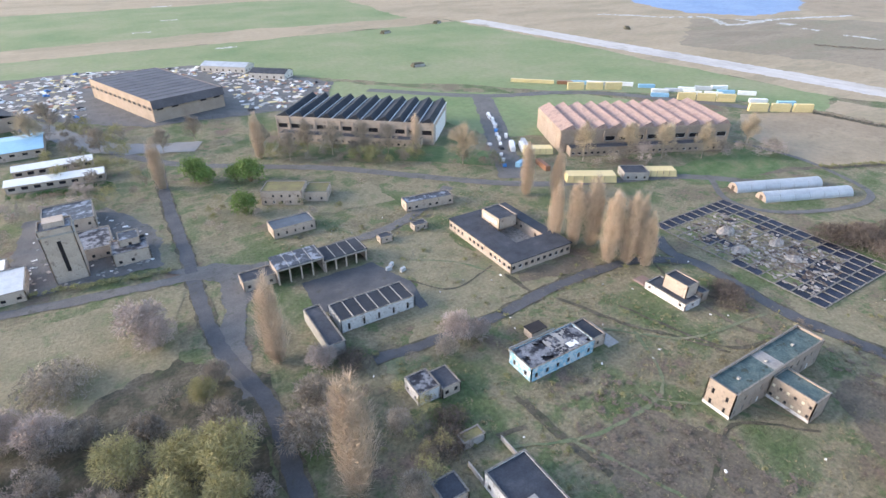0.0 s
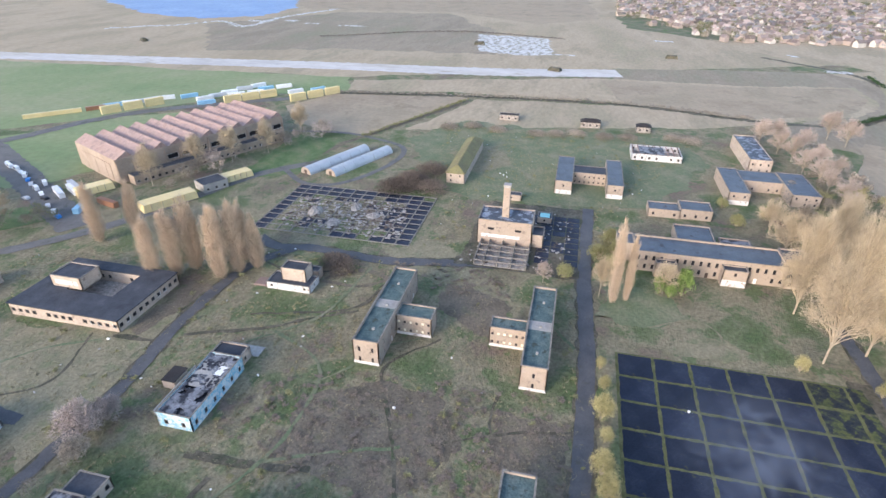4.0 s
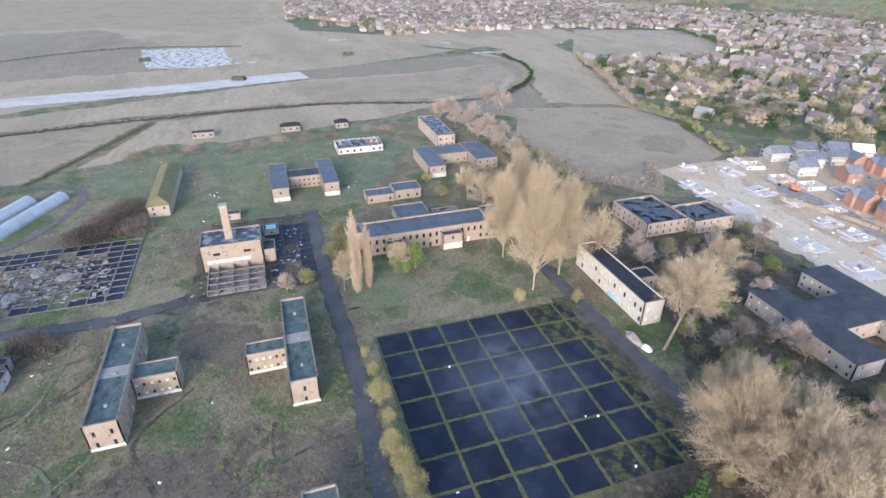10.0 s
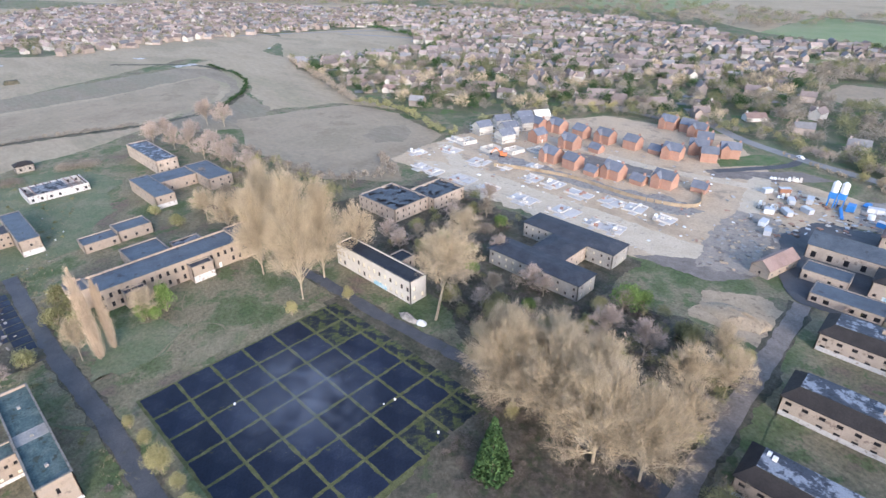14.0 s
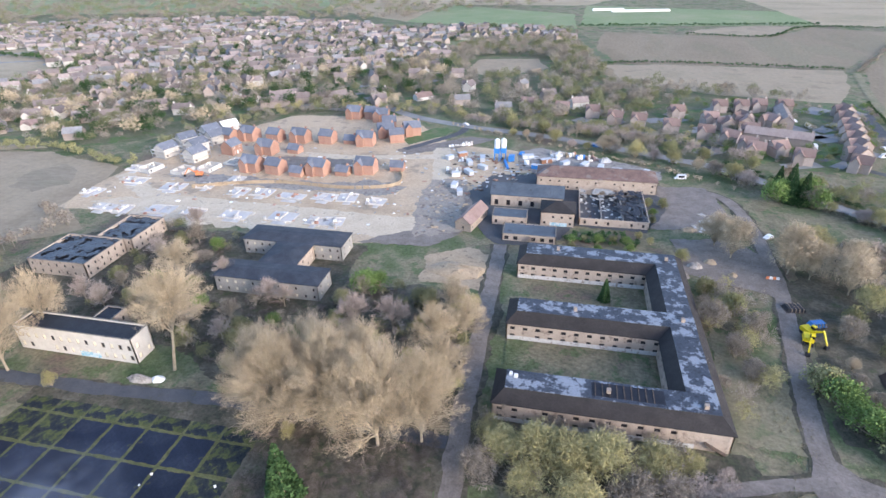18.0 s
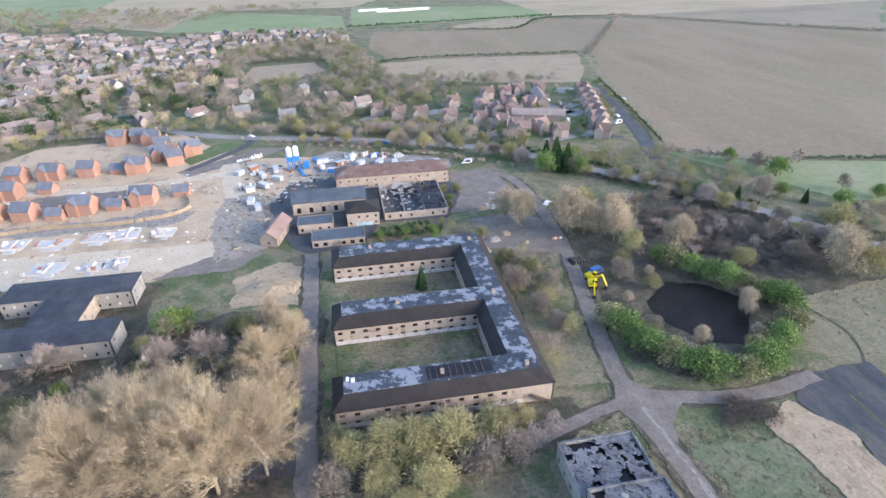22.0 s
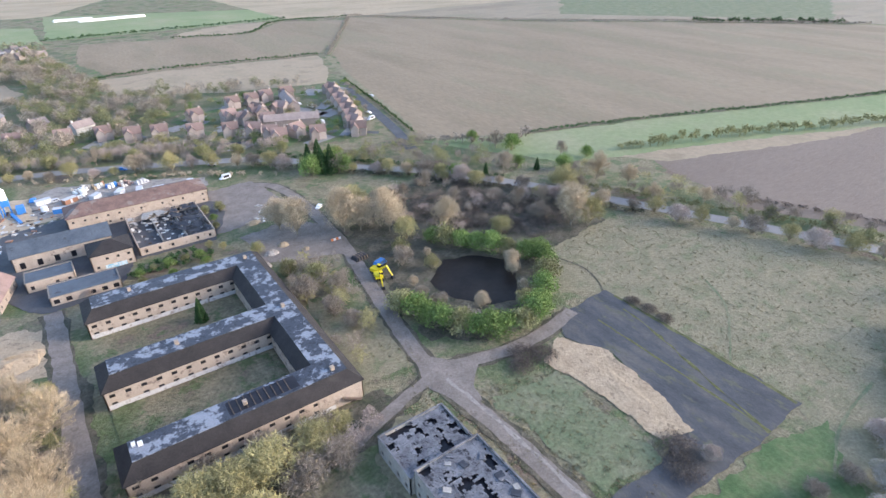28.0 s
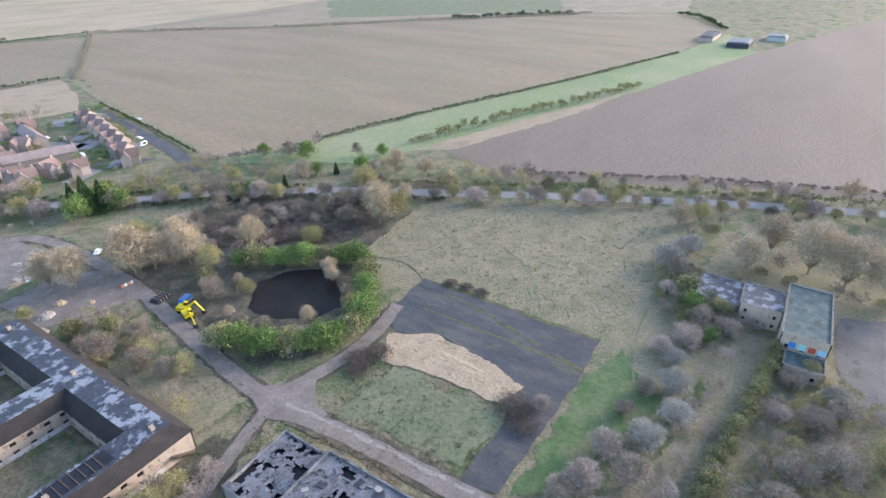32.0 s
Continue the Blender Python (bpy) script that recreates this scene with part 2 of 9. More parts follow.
BLUEFELT = surf("wet slate-blue roofing felt", [(0.3, (0.06, 0.073, 0.09)), (0.6, (0.10, 0.117, 0.138)), (0.8, (0.06, 0.065, 0.072))], 6, 0.5, 0.25, 0.6, bump=0.1, blotch=(3.5, (0.05, 0.052, 0.055), 0.25))
# pale blotches are bare patches with the sky's reflection put into their colour
PATCHFELT = surf("torn felt over grey lead with painted sky sheen", [(0.36, (0.024, 0.027, 0.036)), (0.5, (0.052, 0.058, 0.074)), (0.64, (0.030, 0.033, 0.042))], 1.6, 0.4, 0.3, 0.5, bump=0.2, blotch=(3.6, (0.235, 0.252, 0.285), 0.43))
RUINFELT = surf("broken burnt roof", [(0.36, (0.014, 0.014, 0.02)), (0.46, (0.035, 0.036, 0.045)), (0.52, (0.17, 0.175, 0.19)), (0.62, (0.25, 0.255, 0.275)), (0.7, (0.03, 0.03, 0.036))], 4.0, 0.4, 0.35, 0.7, bump=0.4)
GREYDECK = surf("grey lead and screed roof", [(0.3, (0.09, 0.09, 0.10)), (0.5, (0.145, 0.145, 0.155)), (0.65, (0.21, 0.21, 0.22)), (0.8, (0.085, 0.08, 0.08))], 3, 0.4, 0.35, 0.8, bump=0.3, blotch=(2.0, (0.035, 0.035, 0.04), 0.3))
TILE = surf("weathered brown roof tiles", [(0.3, (0.024, 0.021, 0.021)), (0.6, (0.038, 0.033, 0.032)), (0.8, (0.065, 0.056, 0.051))], 4, 0.35, 0.28, 0.85, bump=0.3)
REDTILE = surf("red clay tiles", [(0.3, (0.20, 0.135, 0.115)), (0.6, (0.265, 0.185, 0.16)), (0.8, (0.24, 0.19, 0.165))], 4, 0.35, 0.2, 0.85, bump=0.25, vary=0.25)
OLDREDTILE = surf("sooty old red tiles", [(0.3, (0.115, 0.075, 0.066)), (0.6, (0.185, 0.12, 0.10)), (0.8, (0.15, 0.12, 0.108))], 3, 0.35, 0.25, 0.85, bump=0.25, blotch=(5, (0.20, 0.165, 0.15), 0.35))
LAIDGROUND = surf("trodden grey tan ground", [(0.3, (0.26, 0.22, 0.18)), (0.7, (0.34, 0.29, 0.24))], 3, 0.4, 0.3, 0.9, bump=0.2, blotch=(3.5, (0.23, 0.20, 0.175), 0.35))
SLATE = surf("blue grey slate", [(0.3, (0.12, 0.13, 0.16)), (0.7, (0.18, 0.19, 0.22))], 3, 0.3, 0.15, 0.7, bump=0.15, vary=0.15)
MOSSROOF = surf("moss grown roof", [(0.3, (0.15, 0.125, 0.07)), (0.6, (0.20, 0.18, 0.08)), (0.8, (0.13, 0.11, 0.08))], 5, 0.5, 0.3, 0.9, bump=0.3)
PINKROOF = surf("pink corrugated cladding", [(0.35, (0.295, 0.20, 0.168)), (0.5, (0.36, 0.25, 0.212)), (0.65, (0.25, 0.18, 0.155))], 6, 0.8, 0.2, 0.75, bump=0.1)
BLACKROOF = surf("black tarred roof sheets", [(0.3, (0.018, 0.022, 0.03)), (0.7, (0.04, 0.045, 0.055))], 8, 0.6, 0.25, 0.8, bump=0.1)
BROWNROOF = surf("dark brown sheet roof", [(0.36, (0.06, 0.054, 0.06)), (0.64, (0.10, 0.09, 0.098))], 14, 1.0, 0.2, 0.55, bump=0.1)
HANGWALL = surf("tan hangar wall", [(0.3, (0.30, 0.23, 0.18)), (0.6, (0.38, 0.30, 0.235)), (0.85, (0.27, 0.215, 0.175))], 9, 0.7, 0.18, 0.85, bump=0.08)
REDBRICK = surf("new orange red brick", [(0.3, (0.33, 0.185, 0.135)), (0.6, (0.39, 0.23, 0.17)), (0.8, (0.36, 0.225, 0.175))], 3, 0.3, 0.12, 0.9, bump=0.05, vary=0.12)
HOUSEWALL = surf("brick house wall", [(0.3, (0.31, 0.25, 0.22)), (0.6, (0.38, 0.315, 0.28)), (0.8, (0.36, 0.315, 0.295))], 4, 0.4, 0.12, 0.9, bump=0.05, vary=0.25)
PALEHOUSE = surf("pale rendered house wall", [(0.3, (0.48, 0.44, 0.39)), (0.7, (0.62, 0.58, 0.53))], 4, 0.4, 0.1, 0.9, bump=0.03, vary=0.12)
# island tones make the two slopes differ, imitating a lit and a shaded side
HOUSETILE = surf("brown house tiles", [(0.3, (0.165, 0.13, 0.118)), (0.6, (0.225, 0.183, 0.168)), (0.8, (0.21, 0.192, 0.183))], 4, 0.4, 0.15, 0.85, bump=0.1, vary=0.3, island=0.4)
GREYHOUSETILE = surf("grey house tiles", [(0.3, (0.155, 0.15, 0.152)), (0.7, (0.245, 0.235, 0.235))], 4, 0.4, 0.15, 0.8, bump=0.1, vary=0.3, island=0.4)
PLASTER = surf("white boarding", [(0.3, (0.70, 0.68, 0.64)), (0.7, (0.80, 0.78, 0.74))], 2, 0.3, 0.1, 0.8, bump=0.03)
# near-black: dark glass, and the shade of unlit interiors put into the colour
DARKIN = surf("near-black glass and painted dark interior", [(0.3, (0.010, 0.010, 0.013)), (0.7, (0.022, 0.02, 0.024))], 2, 0.3, 0.3, 0.35, bump=0.0)
BOARDED = surf("pale boarded window", [(0.3, (0.60, 0.52, 0.36)), (0.7, (0.78, 0.73, 0.60))], 1.5, 0.2, 0.15, 0.7, bump=0.03, vary=0.15)
FRAMEW = surf("worn window frame", [(0.3, (0.30, 0.25, 0.20)), (0.7, (0.42, 0.36, 0.30))], 1, 0.1, 0.2, 0.7, bump=0.05)
TIMBER = surf("charred timber", [(0.3, (0.05, 0.035, 0.03)), (0.7, (0.12, 0.09, 0.07))], 1, 0.1, 0.3, 0.8, bump=0.1)
CORRUG = surf("galvanised corrugated iron", [(0.3, (0.36, 0.38, 0.40)), (0.6, (0.48, 0.50, 0.51)), (0.8, (0.36, 0.33, 0.30))], 5, 0.5, 0.12, 0.5, bump=0.05, metal=0.3)
RUBBLE = surf("broken brick and slab rubble", [(0.3, (0.16, 0.13, 0.11)), (0.5, (0.30, 0.27, 0.24)), (0.65, (0.42, 0.37, 0.32)), (0.8, (0.22, 0.14, 0.10))], 1.4, 0.3, 0.3, 0.9, bump=0.4)
PAINT = {k: surf(k + " paint", [(0.3, tuple(0.88 * v for v in c)), (0.7, c)], 2, 0.3, 0.06, 0.45, bump=0.0, vary=0.08) for k, c in {
    "white": (0.80, 0.80, 0.79), "silver": (0.50, 0.51, 0.53), "blue": (0.05, 0.22, 0.55), "sky": (0.28, 0.50, 0.66), "black": (0.03, 0.03, 0.035),
    "red": (0.45, 0.09, 0.06), "yellow": (0.80, 0.62, 0.02), "straw": (0.72, 0.58, 0.30), "rust": (0.30, 0.15, 0.09), "orange": (0.75, 0.25, 0.10), "turquoise": (0.25, 0.55, 0.55)}.items()}
COPE = surf("stained coping stone", [(0.3, (0.15, 0.135, 0.118)), (0.55, (0.225, 0.205, 0.18)), (0.8, (0.13, 0.13, 0.10))], 1.5, 0.2, 0.3, 0.9, bump=0.15, blotch=(1.4, (0.10, 0.092, 0.08), 0.35))
BARK = surf("pale grey brown bark", [(0.3, (0.25, 0.205, 0.15)), (0.7, (0.44, 0.37, 0.28))], 1.5, 0.15, 0.3, 0.9, bump=0.4)
POPLAR = foliage("poplar twigs", (0.36, 0.28, 0.205), (0.58, 0.46, 0.345), 0.08)
DULLTWIG = foliage("olive brown twigs", (0.20, 0.18, 0.088), (0.40, 0.355, 0.175), 0.18)
BARETWIG = foliage("bare tan twigs", (0.27, 0.215, 0.145), (0.52, 0.425, 0.30), 0.1)
GREYTWIG = foliage("grey brown twigs", (0.15, 0.125, 0.10), (0.35, 0.295, 0.235), 0.2)
PINKTWIG = foliage("reddish twigs", (0.27, 0.21, 0.18), (0.48, 0.395, 0.345), 0.15)
OLIVE = foliage("olive leaves", (0.16, 0.155, 0.07), (0.28, 0.265, 0.13), 0.2)
GREEN = foliage("evergreen leaves", (0.075, 0.125, 0.036), (0.20, 0.275, 0.085), 0.2)
VILLTWIG = foliage("soft garden twigs", (0.165, 0.142, 0.115), (0.33, 0.29, 0.235), 0.2)
VILLOLIVE = foliage("soft olive foliage", (0.11, 0.12, 0.062), (0.225, 0.222, 0.12), 0.2)
BLUETWIG = foliage("pale grey twigs", (0.22, 0.205, 0.18), (0.42, 0.395, 0.345), 0.15)
DARKGREEN = foliage("dark conifer needles", (0.02, 0.045, 0.016), (0.07, 0.125, 0.045), 0.3)
BRAM = foliage("dark bramble", (0.07, 0.057, 0.048), (0.18, 0.145, 0.12), 0.25)
WEED = foliage("brown dead weeds", (0.13, 0.105, 0.08), (0.24, 0.19, 0.15), 0.2)
TUFT = foliage("dry grass tufts", (0.12, 0.10, 0.055), (0.36, 0.31, 0.19), 0.2)



def haze_film(name, colour, most):
    """A thin film that paints pale haze, thickest in its middle and broken up into wisps."""
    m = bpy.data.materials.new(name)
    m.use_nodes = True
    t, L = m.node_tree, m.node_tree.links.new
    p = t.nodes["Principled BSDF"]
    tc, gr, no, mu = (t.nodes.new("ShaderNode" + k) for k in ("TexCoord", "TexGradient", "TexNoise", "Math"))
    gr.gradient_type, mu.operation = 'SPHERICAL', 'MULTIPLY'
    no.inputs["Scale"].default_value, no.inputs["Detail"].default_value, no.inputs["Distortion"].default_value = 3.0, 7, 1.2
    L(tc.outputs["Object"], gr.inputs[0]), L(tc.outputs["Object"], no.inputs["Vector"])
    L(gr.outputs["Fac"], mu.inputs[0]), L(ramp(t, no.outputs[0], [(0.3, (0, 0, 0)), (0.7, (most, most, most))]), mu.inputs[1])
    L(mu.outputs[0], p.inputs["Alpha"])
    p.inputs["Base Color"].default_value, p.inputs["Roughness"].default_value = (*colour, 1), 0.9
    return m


HAZEFILM = haze_film("pale haze film", (0.25, 0.28, 0.34), 0.62)

# ---- building blocks ----


class Shape:
    """Collects corners and faces of one mesh."""

    def __init__(self):
        self.v, self.f = [], []

    def poly(self, *pts):
        n = len(self.v)
        self.v += [tuple(p) for p in pts]
        self.f.append(tuple(range(n, n + len(pts))))
        return self

    def box(self, x0, y0, z0, x1, y1, z1, taper=0.0):
        n = len(self.v)
        a = taper
        self.v += [(x0, y0, z0), (x1, y0, z0), (x1, y1, z0), (x0, y1, z0), (x0 + a, y0 + a, z1), (x1 - a, y0 + a, z1), (x1 - a, y1 - a, z1), (x0 + a, y1 - a, z1)]
        self.f += [tuple(n + i for i in q) for q in ((0, 3, 2, 1), (4, 5, 6, 7), (0, 1, 5, 4), (1, 2, 6, 5), (2, 3, 7, 6), (3, 0, 4, 7))]
        return self

    def tube(self, p, q, r0, r1, sides=5):
        p, q = Vector(p), Vector(q)
        d = (q - p).normalized()
        a = d.orthogonal().normalized()
        b, n = d.cross(a), len(self.v)
        for c, r in ((p, r0), (q, r1)):
            self.v += [tuple(c + r * (math.cos(k * math.tau / sides) * a + math.sin(k * math.tau / sides) * b)) for k in range(sides)]
        self.f += [(n + k, n + (k + 1) % sides, n + sides + (k + 1) % sides, n + sides + k) for k in range(sides)]
        self.f += [tuple(range(n + sides - 1, n - 1, -1)), tuple(range(n + sides, n + 2 * sides))]
        return self

    def mesh(self, name, material):
        me = bpy.data.meshes.new(name)
        me.from_pydata(self.v, [], self.f)
        me.materials.append(material)
        return me


def thing(name, label, category, x=0.0, y=0.0, z=0.0, rz=0.0, group="", kind=""):
    ob = new(name)
    ob.matrix_basis = pose(x, y, z, 0, 0, rz)
    return tagged(ob, label, category, group, kind)


def part(name, shape, material, parent, label="", m=None):
    ob = new(name, shape.mesh(name, material) if isinstance(shape, Shape) else shape)
    ob.parent = parent
    if m is not None:
        ob.matrix_basis = m
    return tagged(ob, label)


def fast_mesh(name, verts, faces, material):
    """A mesh from arrays: faces all have as many corners."""
    me, k = bpy.data.meshes.new(name), faces.shape[1]
    me.vertices.add(len(verts)), me.loops.add(faces.size), me.polygons.add(len(faces))
    me.vertices.foreach_set("co", np.ascontiguousarray(verts, dtype=np.float32).ravel())
    me.loops.foreach_set("vertex_index", np.ascontiguousarray(faces, dtype=np.int32).ravel())
    me.polygons.foreach_set("loop_start", np.arange(0, faces.size, k, dtype=np.int32))
    me.update(calc_edges=True)
    me.materials.append(material)
    return me


def inside(p, poly):
    x, y = p
    hit = False
    for (x0, y0), (x1, y1) in zip(poly, poly[1:] + poly[:1]):
        if (y0 > y) != (y1 > y) and x < (x1 - x0) * (y - y0) / (y1 - y0) + x0:
            hit = not hit
    return hit


def scatter(poly, n, seed, apart=0.0, away=()):
    """Up to n random places in an outline, some way apart, and clear of boxes (x0, y0, x1, y1)."""
    rnd, out = random.Random(seed), []
    xs, ys = [p[0] for p in poly], [p[1] for p in poly]
    for _ in range(n * 12):
        p = (rnd.uniform(min(xs), max(xs)), rnd.uniform(min(ys), max(ys)))
        if inside(p, poly) and not any(a <= p[0] <= c and b <= p[1] <= d for a, b, c, d in away) and all((p[0] - q[0]) ** 2 + (p[1] - q[1]) ** 2 > apart * apart for q in out):
            out.append(p)
            if len(out) == n:
                break
    return out

# ---- ground, fields, roads ----


_layer = [0]


def lift(z):
    """Each sheet of ground lies a hair above the one before."""
    _layer[0] += 1
    return z + 0.0008 * _layer[0]


def wobbly(pts, step, amount, seed, closed=True):
    """An outline or line with points every step metres, uneven by that amount."""
    out, rnd = [], random.Random(seed)
    ends = list(zip(pts, pts[1:] + pts[:1])) if closed else list(zip(pts, pts[1:]))
    for (x0, y0), (x1, y1) in ends:
        n = max(1, int(math.hypot(x1 - x0, y1 - y0) / step))
        for k in range(n):
            a = k / n
            j = amount if k else amount * 0.4
            out.append((x0 + (x1 - x0) * a + rnd.uniform(-j, j), y0 + (y1 - y0) * a + rnd.uniform(-j, j)))
    return out if closed else out + [pts[-1]]


def patch(name, pts, material, z, label, category, step=7.0, amount=1.2, seed=1):
    s, z = Shape(), lift(z)
    s.poly(*[(x, y, z) for x, y in wobbly(wobbly(pts, step, amount, seed), step / 4, amount * 0.45, seed + 500)])
    ob = new(name, s.mesh(name, material))
    return tagged(ob, label, category, kind="structure")


def curved(pts, step):
    """Points along a smooth line through pts."""
    p = [Vector((*pts[0], 0)) * 2 - Vector((*pts[1], 0))] + [Vector((*q, 0)) for q in pts] + [Vector((*pts[-1], 0)) * 2 - Vector((*pts[-2], 0))]
    out = []
    for a, b, c, d in zip(p, p[1:], p[2:], p[3:]):
        n = max(1, int((c - b).length / step))
        for k in range(n):
            t = k / n
            out.append(0.5 * (2 * b + (c - a) * t + (2 * a - 5 * b + 4 * c - d) * t * t + (3 * b - a - 3 * c + d) * t ** 3))
    return out + [p[-2]]


def ribbon(name, pts, width, material, z, label, category="road", uneven=0.25, seed=3):
    line, rnd, left, right, z = curved(pts, 2.5), random.Random(seed), [], [], lift(z)
    for k, p in enumerate(line):
        d = (line[min(k + 1, len(line) - 1)] - line[max(k - 1, 0)]).normalized()
        n, w = Vector((-d.y, d.x, 0)), width / 2
        left.append(p + n * (w + rnd.uniform(-uneven, uneven)))
        right.append(p - n * (w + rnd.uniform(-uneven, uneven)))
    s = Shape()
    s.v = [(q.x, q.y, z) for ab in zip(left, right) for q in ab]
    s.f = [(2 * k + 1, 2 * k + 3, 2 * k + 2, 2 * k) for k in range(len(line) - 1)]
    return tagged(new(name, s.mesh(name, material)), label, category, kind="structure")


def edged(name, pts, width, material, z, label, category="road", uneven=0.25, seed=3):
    """A road with a dark damp verge along both sides."""
    ribbon("verge", pts, width + (1.4 if material is ASPHALT else 2.2), WOODFLOOR, z - 0.035, "dark damp verge beside the road", "verge", 0.7, seed + 5)
    return ribbon(name, pts, width, material, z, label, category, uneven, seed)


tagged(new("ground", Shape().poly((-4500, -4500, 0), (4500, -4500, 0), (4500, 4500, 0), (-4500, 4500, 0)).mesh("ground", GRASS)), "flat ground of rough winter grass", "ground", kind="structure")
# the airfield beyond the hangars
patch("airfield_grass", [(-900, 560), (-4, 556), (98, 506), (168, 426), (279, 318), (362, 254), (399, 179), (412, 165), (450, 190), (440, 400), (420, 640), (100, 640), (-900, 660)], AIRGRASS, 0.02, "mown green airfield grass behind the hangars", "grass", 20, 4)
patch("airfield_grass", [(90, 400), (120, 350), (180, 300), (186, 250), (300, 190), (345, 205), (300, 290), (230, 340), (160, 420)], AIRGRASS, 0.021, "green grass behind the hangars", "grass", 12, 3, 93)
patch("far_grass", [(-900, 660), (100, 640), (420, 640), (380, 900), (300, 1500), (-900, 1500)], PALEFIELD, 0.02, "greyish grass at the far end of the airfield", "field", 30, 5)
patch("far_grass", [(-100, 700), (120, 720), (380, 700), (400, 1000), (-100, 1000)], AIRGRASS, 0.03, "green grass strip far out on the airfield", "field", 30, 6, 5)
patch("airfield_field", [(420, 640), (450, 190), (530, -30), (620, -260), (800, -90), (1300, -60), (1500, 1500), (300, 1500), (380, 900)], PALEFIELD, 0.025, "dull brown grass beyond the runway", "field", 30, 5, 2)
patch("field", [(701, 495), (874, 366), (900, 200), (731, 103), (582, 84), (573, 249), (525, 380)], MIDFIELD, 0.03, "brown field beyond the runway", "field", 14, 6, 3)
patch("field", [(900, 440), (920, 200), (820, 60), (900, -20), (1400, 0), (1500, 900), (1100, 700)], WARMFIELD, 0.03, "tan field far beyond the runway", "field", 18, 8, 4)
# lagoon water, its hazy blue put into a flat matt colour
patch("lagoon", [(960, 900), (1060, 760), (1090, 560), (910, 464), (800, 466), (750, 530), (770, 640), (880, 800)], BLUEWATER, 0.05, "blue lagoon far across the airfield", "sheeting", 14, 6, 4)
ribbon("chalk_edge", [(627, 592), (661, 555), (681, 523), (727, 490), (694, 433), (787, 431), (887, 402), (916, 395)], 9, CHALK, 0.058, "broken white chalky edge of the blue strip", "bank", 4.0, 8)
ribbon("runway", [(440, 640), (456, 500), (474, 348), (489, 217), (501, 74), (524, -36)], 31, PALECONC, 0.05, "long pale concrete runway", "runway", 1.6)
patch("old_tarmac", [(543, -30), (560, -120), (571, -218), (536, -246), (469, -236), (440, -220), (412, -186), (418, -184), (444, -206), (472, -220), (518, -220), (500, -126), (500, -30)], MIDFIELD, 0.049, "weedy dark tarmac at the end of the runway", "runway", 9, 2.5, 105)
patch("field", [(492, -20), (494, -126), (512, -214), (474, -214), (446, -200), (420, -176), (402, -120), (414, -34)], WARMFIELD, 0.047, "pale dry grass inside the bend of the track", "field", 10, 2, 106)
patch("field", [(406, 172), (440, 182), (500, -30), (590, -262), (441, -214), (400, -176), (408, -120), (420, -34), (421, 79)], PALEFIELD, 0.03, "pale dry grass strip beside the runway", "field", 20, 3, 6)
patch("field", [(352, 198), (395, 178), (408, 75), (300, 122), (316, 172)], WARMFIELD, 0.035, "tan stubble field beside the hangar", "field", 12, 1.5, 7)
patch("field", [(404, 70), (414, -34), (402, -150), (372, -90), (345, 20), (320, 100)], PALEFIELD, 0.035, "pale rough pasture behind the huts", "field", 12, 2, 8)
patch("field", [(362, -170), (350, -215), (337, -248), (294, -256), (234, -241), (220, -190), (196, -172), (227, -146), (297, -142)], WARMFIELD, 0.035, "tan grass field between the camp and the town", "field", 12, 1.5, 9)
patch("field", [(402, -150), (436, -212), (366, -200), (340, -160), (372, -120)], MIDFIELD, 0.034, "rough grass beside the tan field", "field", 6, 2, 116)
patch("field_hollow", [(268, -240), (252, -232), (243, -215), (252, -203), (270, -206), (277, -226)], MIDFIELD, 0.045, "darker weedy hollow in the tan field", "field", 6, 1.5, 10)
patch("field", [(530, -312), (711, -414), (636, -578), (475, -452), (500, -360)], PALEFIELD, 0.075, "pale green field at the edge of the town", "field", 14, 2, 11)
patch("field", [(420, -214), (366, -200), (345, -246), (300, -262), (359, -268), (470, -296), (525, -310), (600, -326), (590, -262), (470, -238)], PALEFIELD, 0.052, "pale grass between track and village", "field", 10, 3, 107)
ribbon("perimeter_track", [(395, 180), (410, 82), (415, -34), (395, -120), (399, -173), (433, -212), (487, -237), (568, -239), (640, -180)], 6, WOODFLOOR, 0.06, "dark weedy perimeter track round the airfield", "track", 1.2)
ribbon("perimeter_track", [(398, 74), (300, 121), (262, 134)], 4, BRAMBLE, 0.062, "overgrown field boundary running to the hangar", "track", 1.0)
patch("concrete_pan", [(710, 124), (707, 60), (700, 38), (595, 27), (585, 60), (598, 103)], CHALK, 0.06, "patchy pale concrete pan on the airfield", "concrete", 9, 2.5, 12)
for k, (x, y, w, d) in enumerate(((62, 759, 22, 6), (106, 848, 20, 7), (119, 1010, 30, 8), (123, 612, 22, 5), (657, -219, 14, 18), (676, -245, 10, 16), (580, -230, 8, 22), (616, -333, 14, 22), (652, -364, 10, 26), (716, -93, 8, 20), (640, -290, 8, 12), (600, 20, 6, 30), (760, 400, 14, 20), (745, 440, 10, 34), (742, 360, 10, 22), (735, 300, 8, 40))):
    patch("standing_water", [(x - w / 2, y - d / 2), (x + w / 2, y - d / 2), (x + w / 2, y + d / 2), (x - w / 2, y + d / 2)], CHALK, 0.07, "pale chalky patch on the airfield", "patch", 4, 2.5, 20 + k)
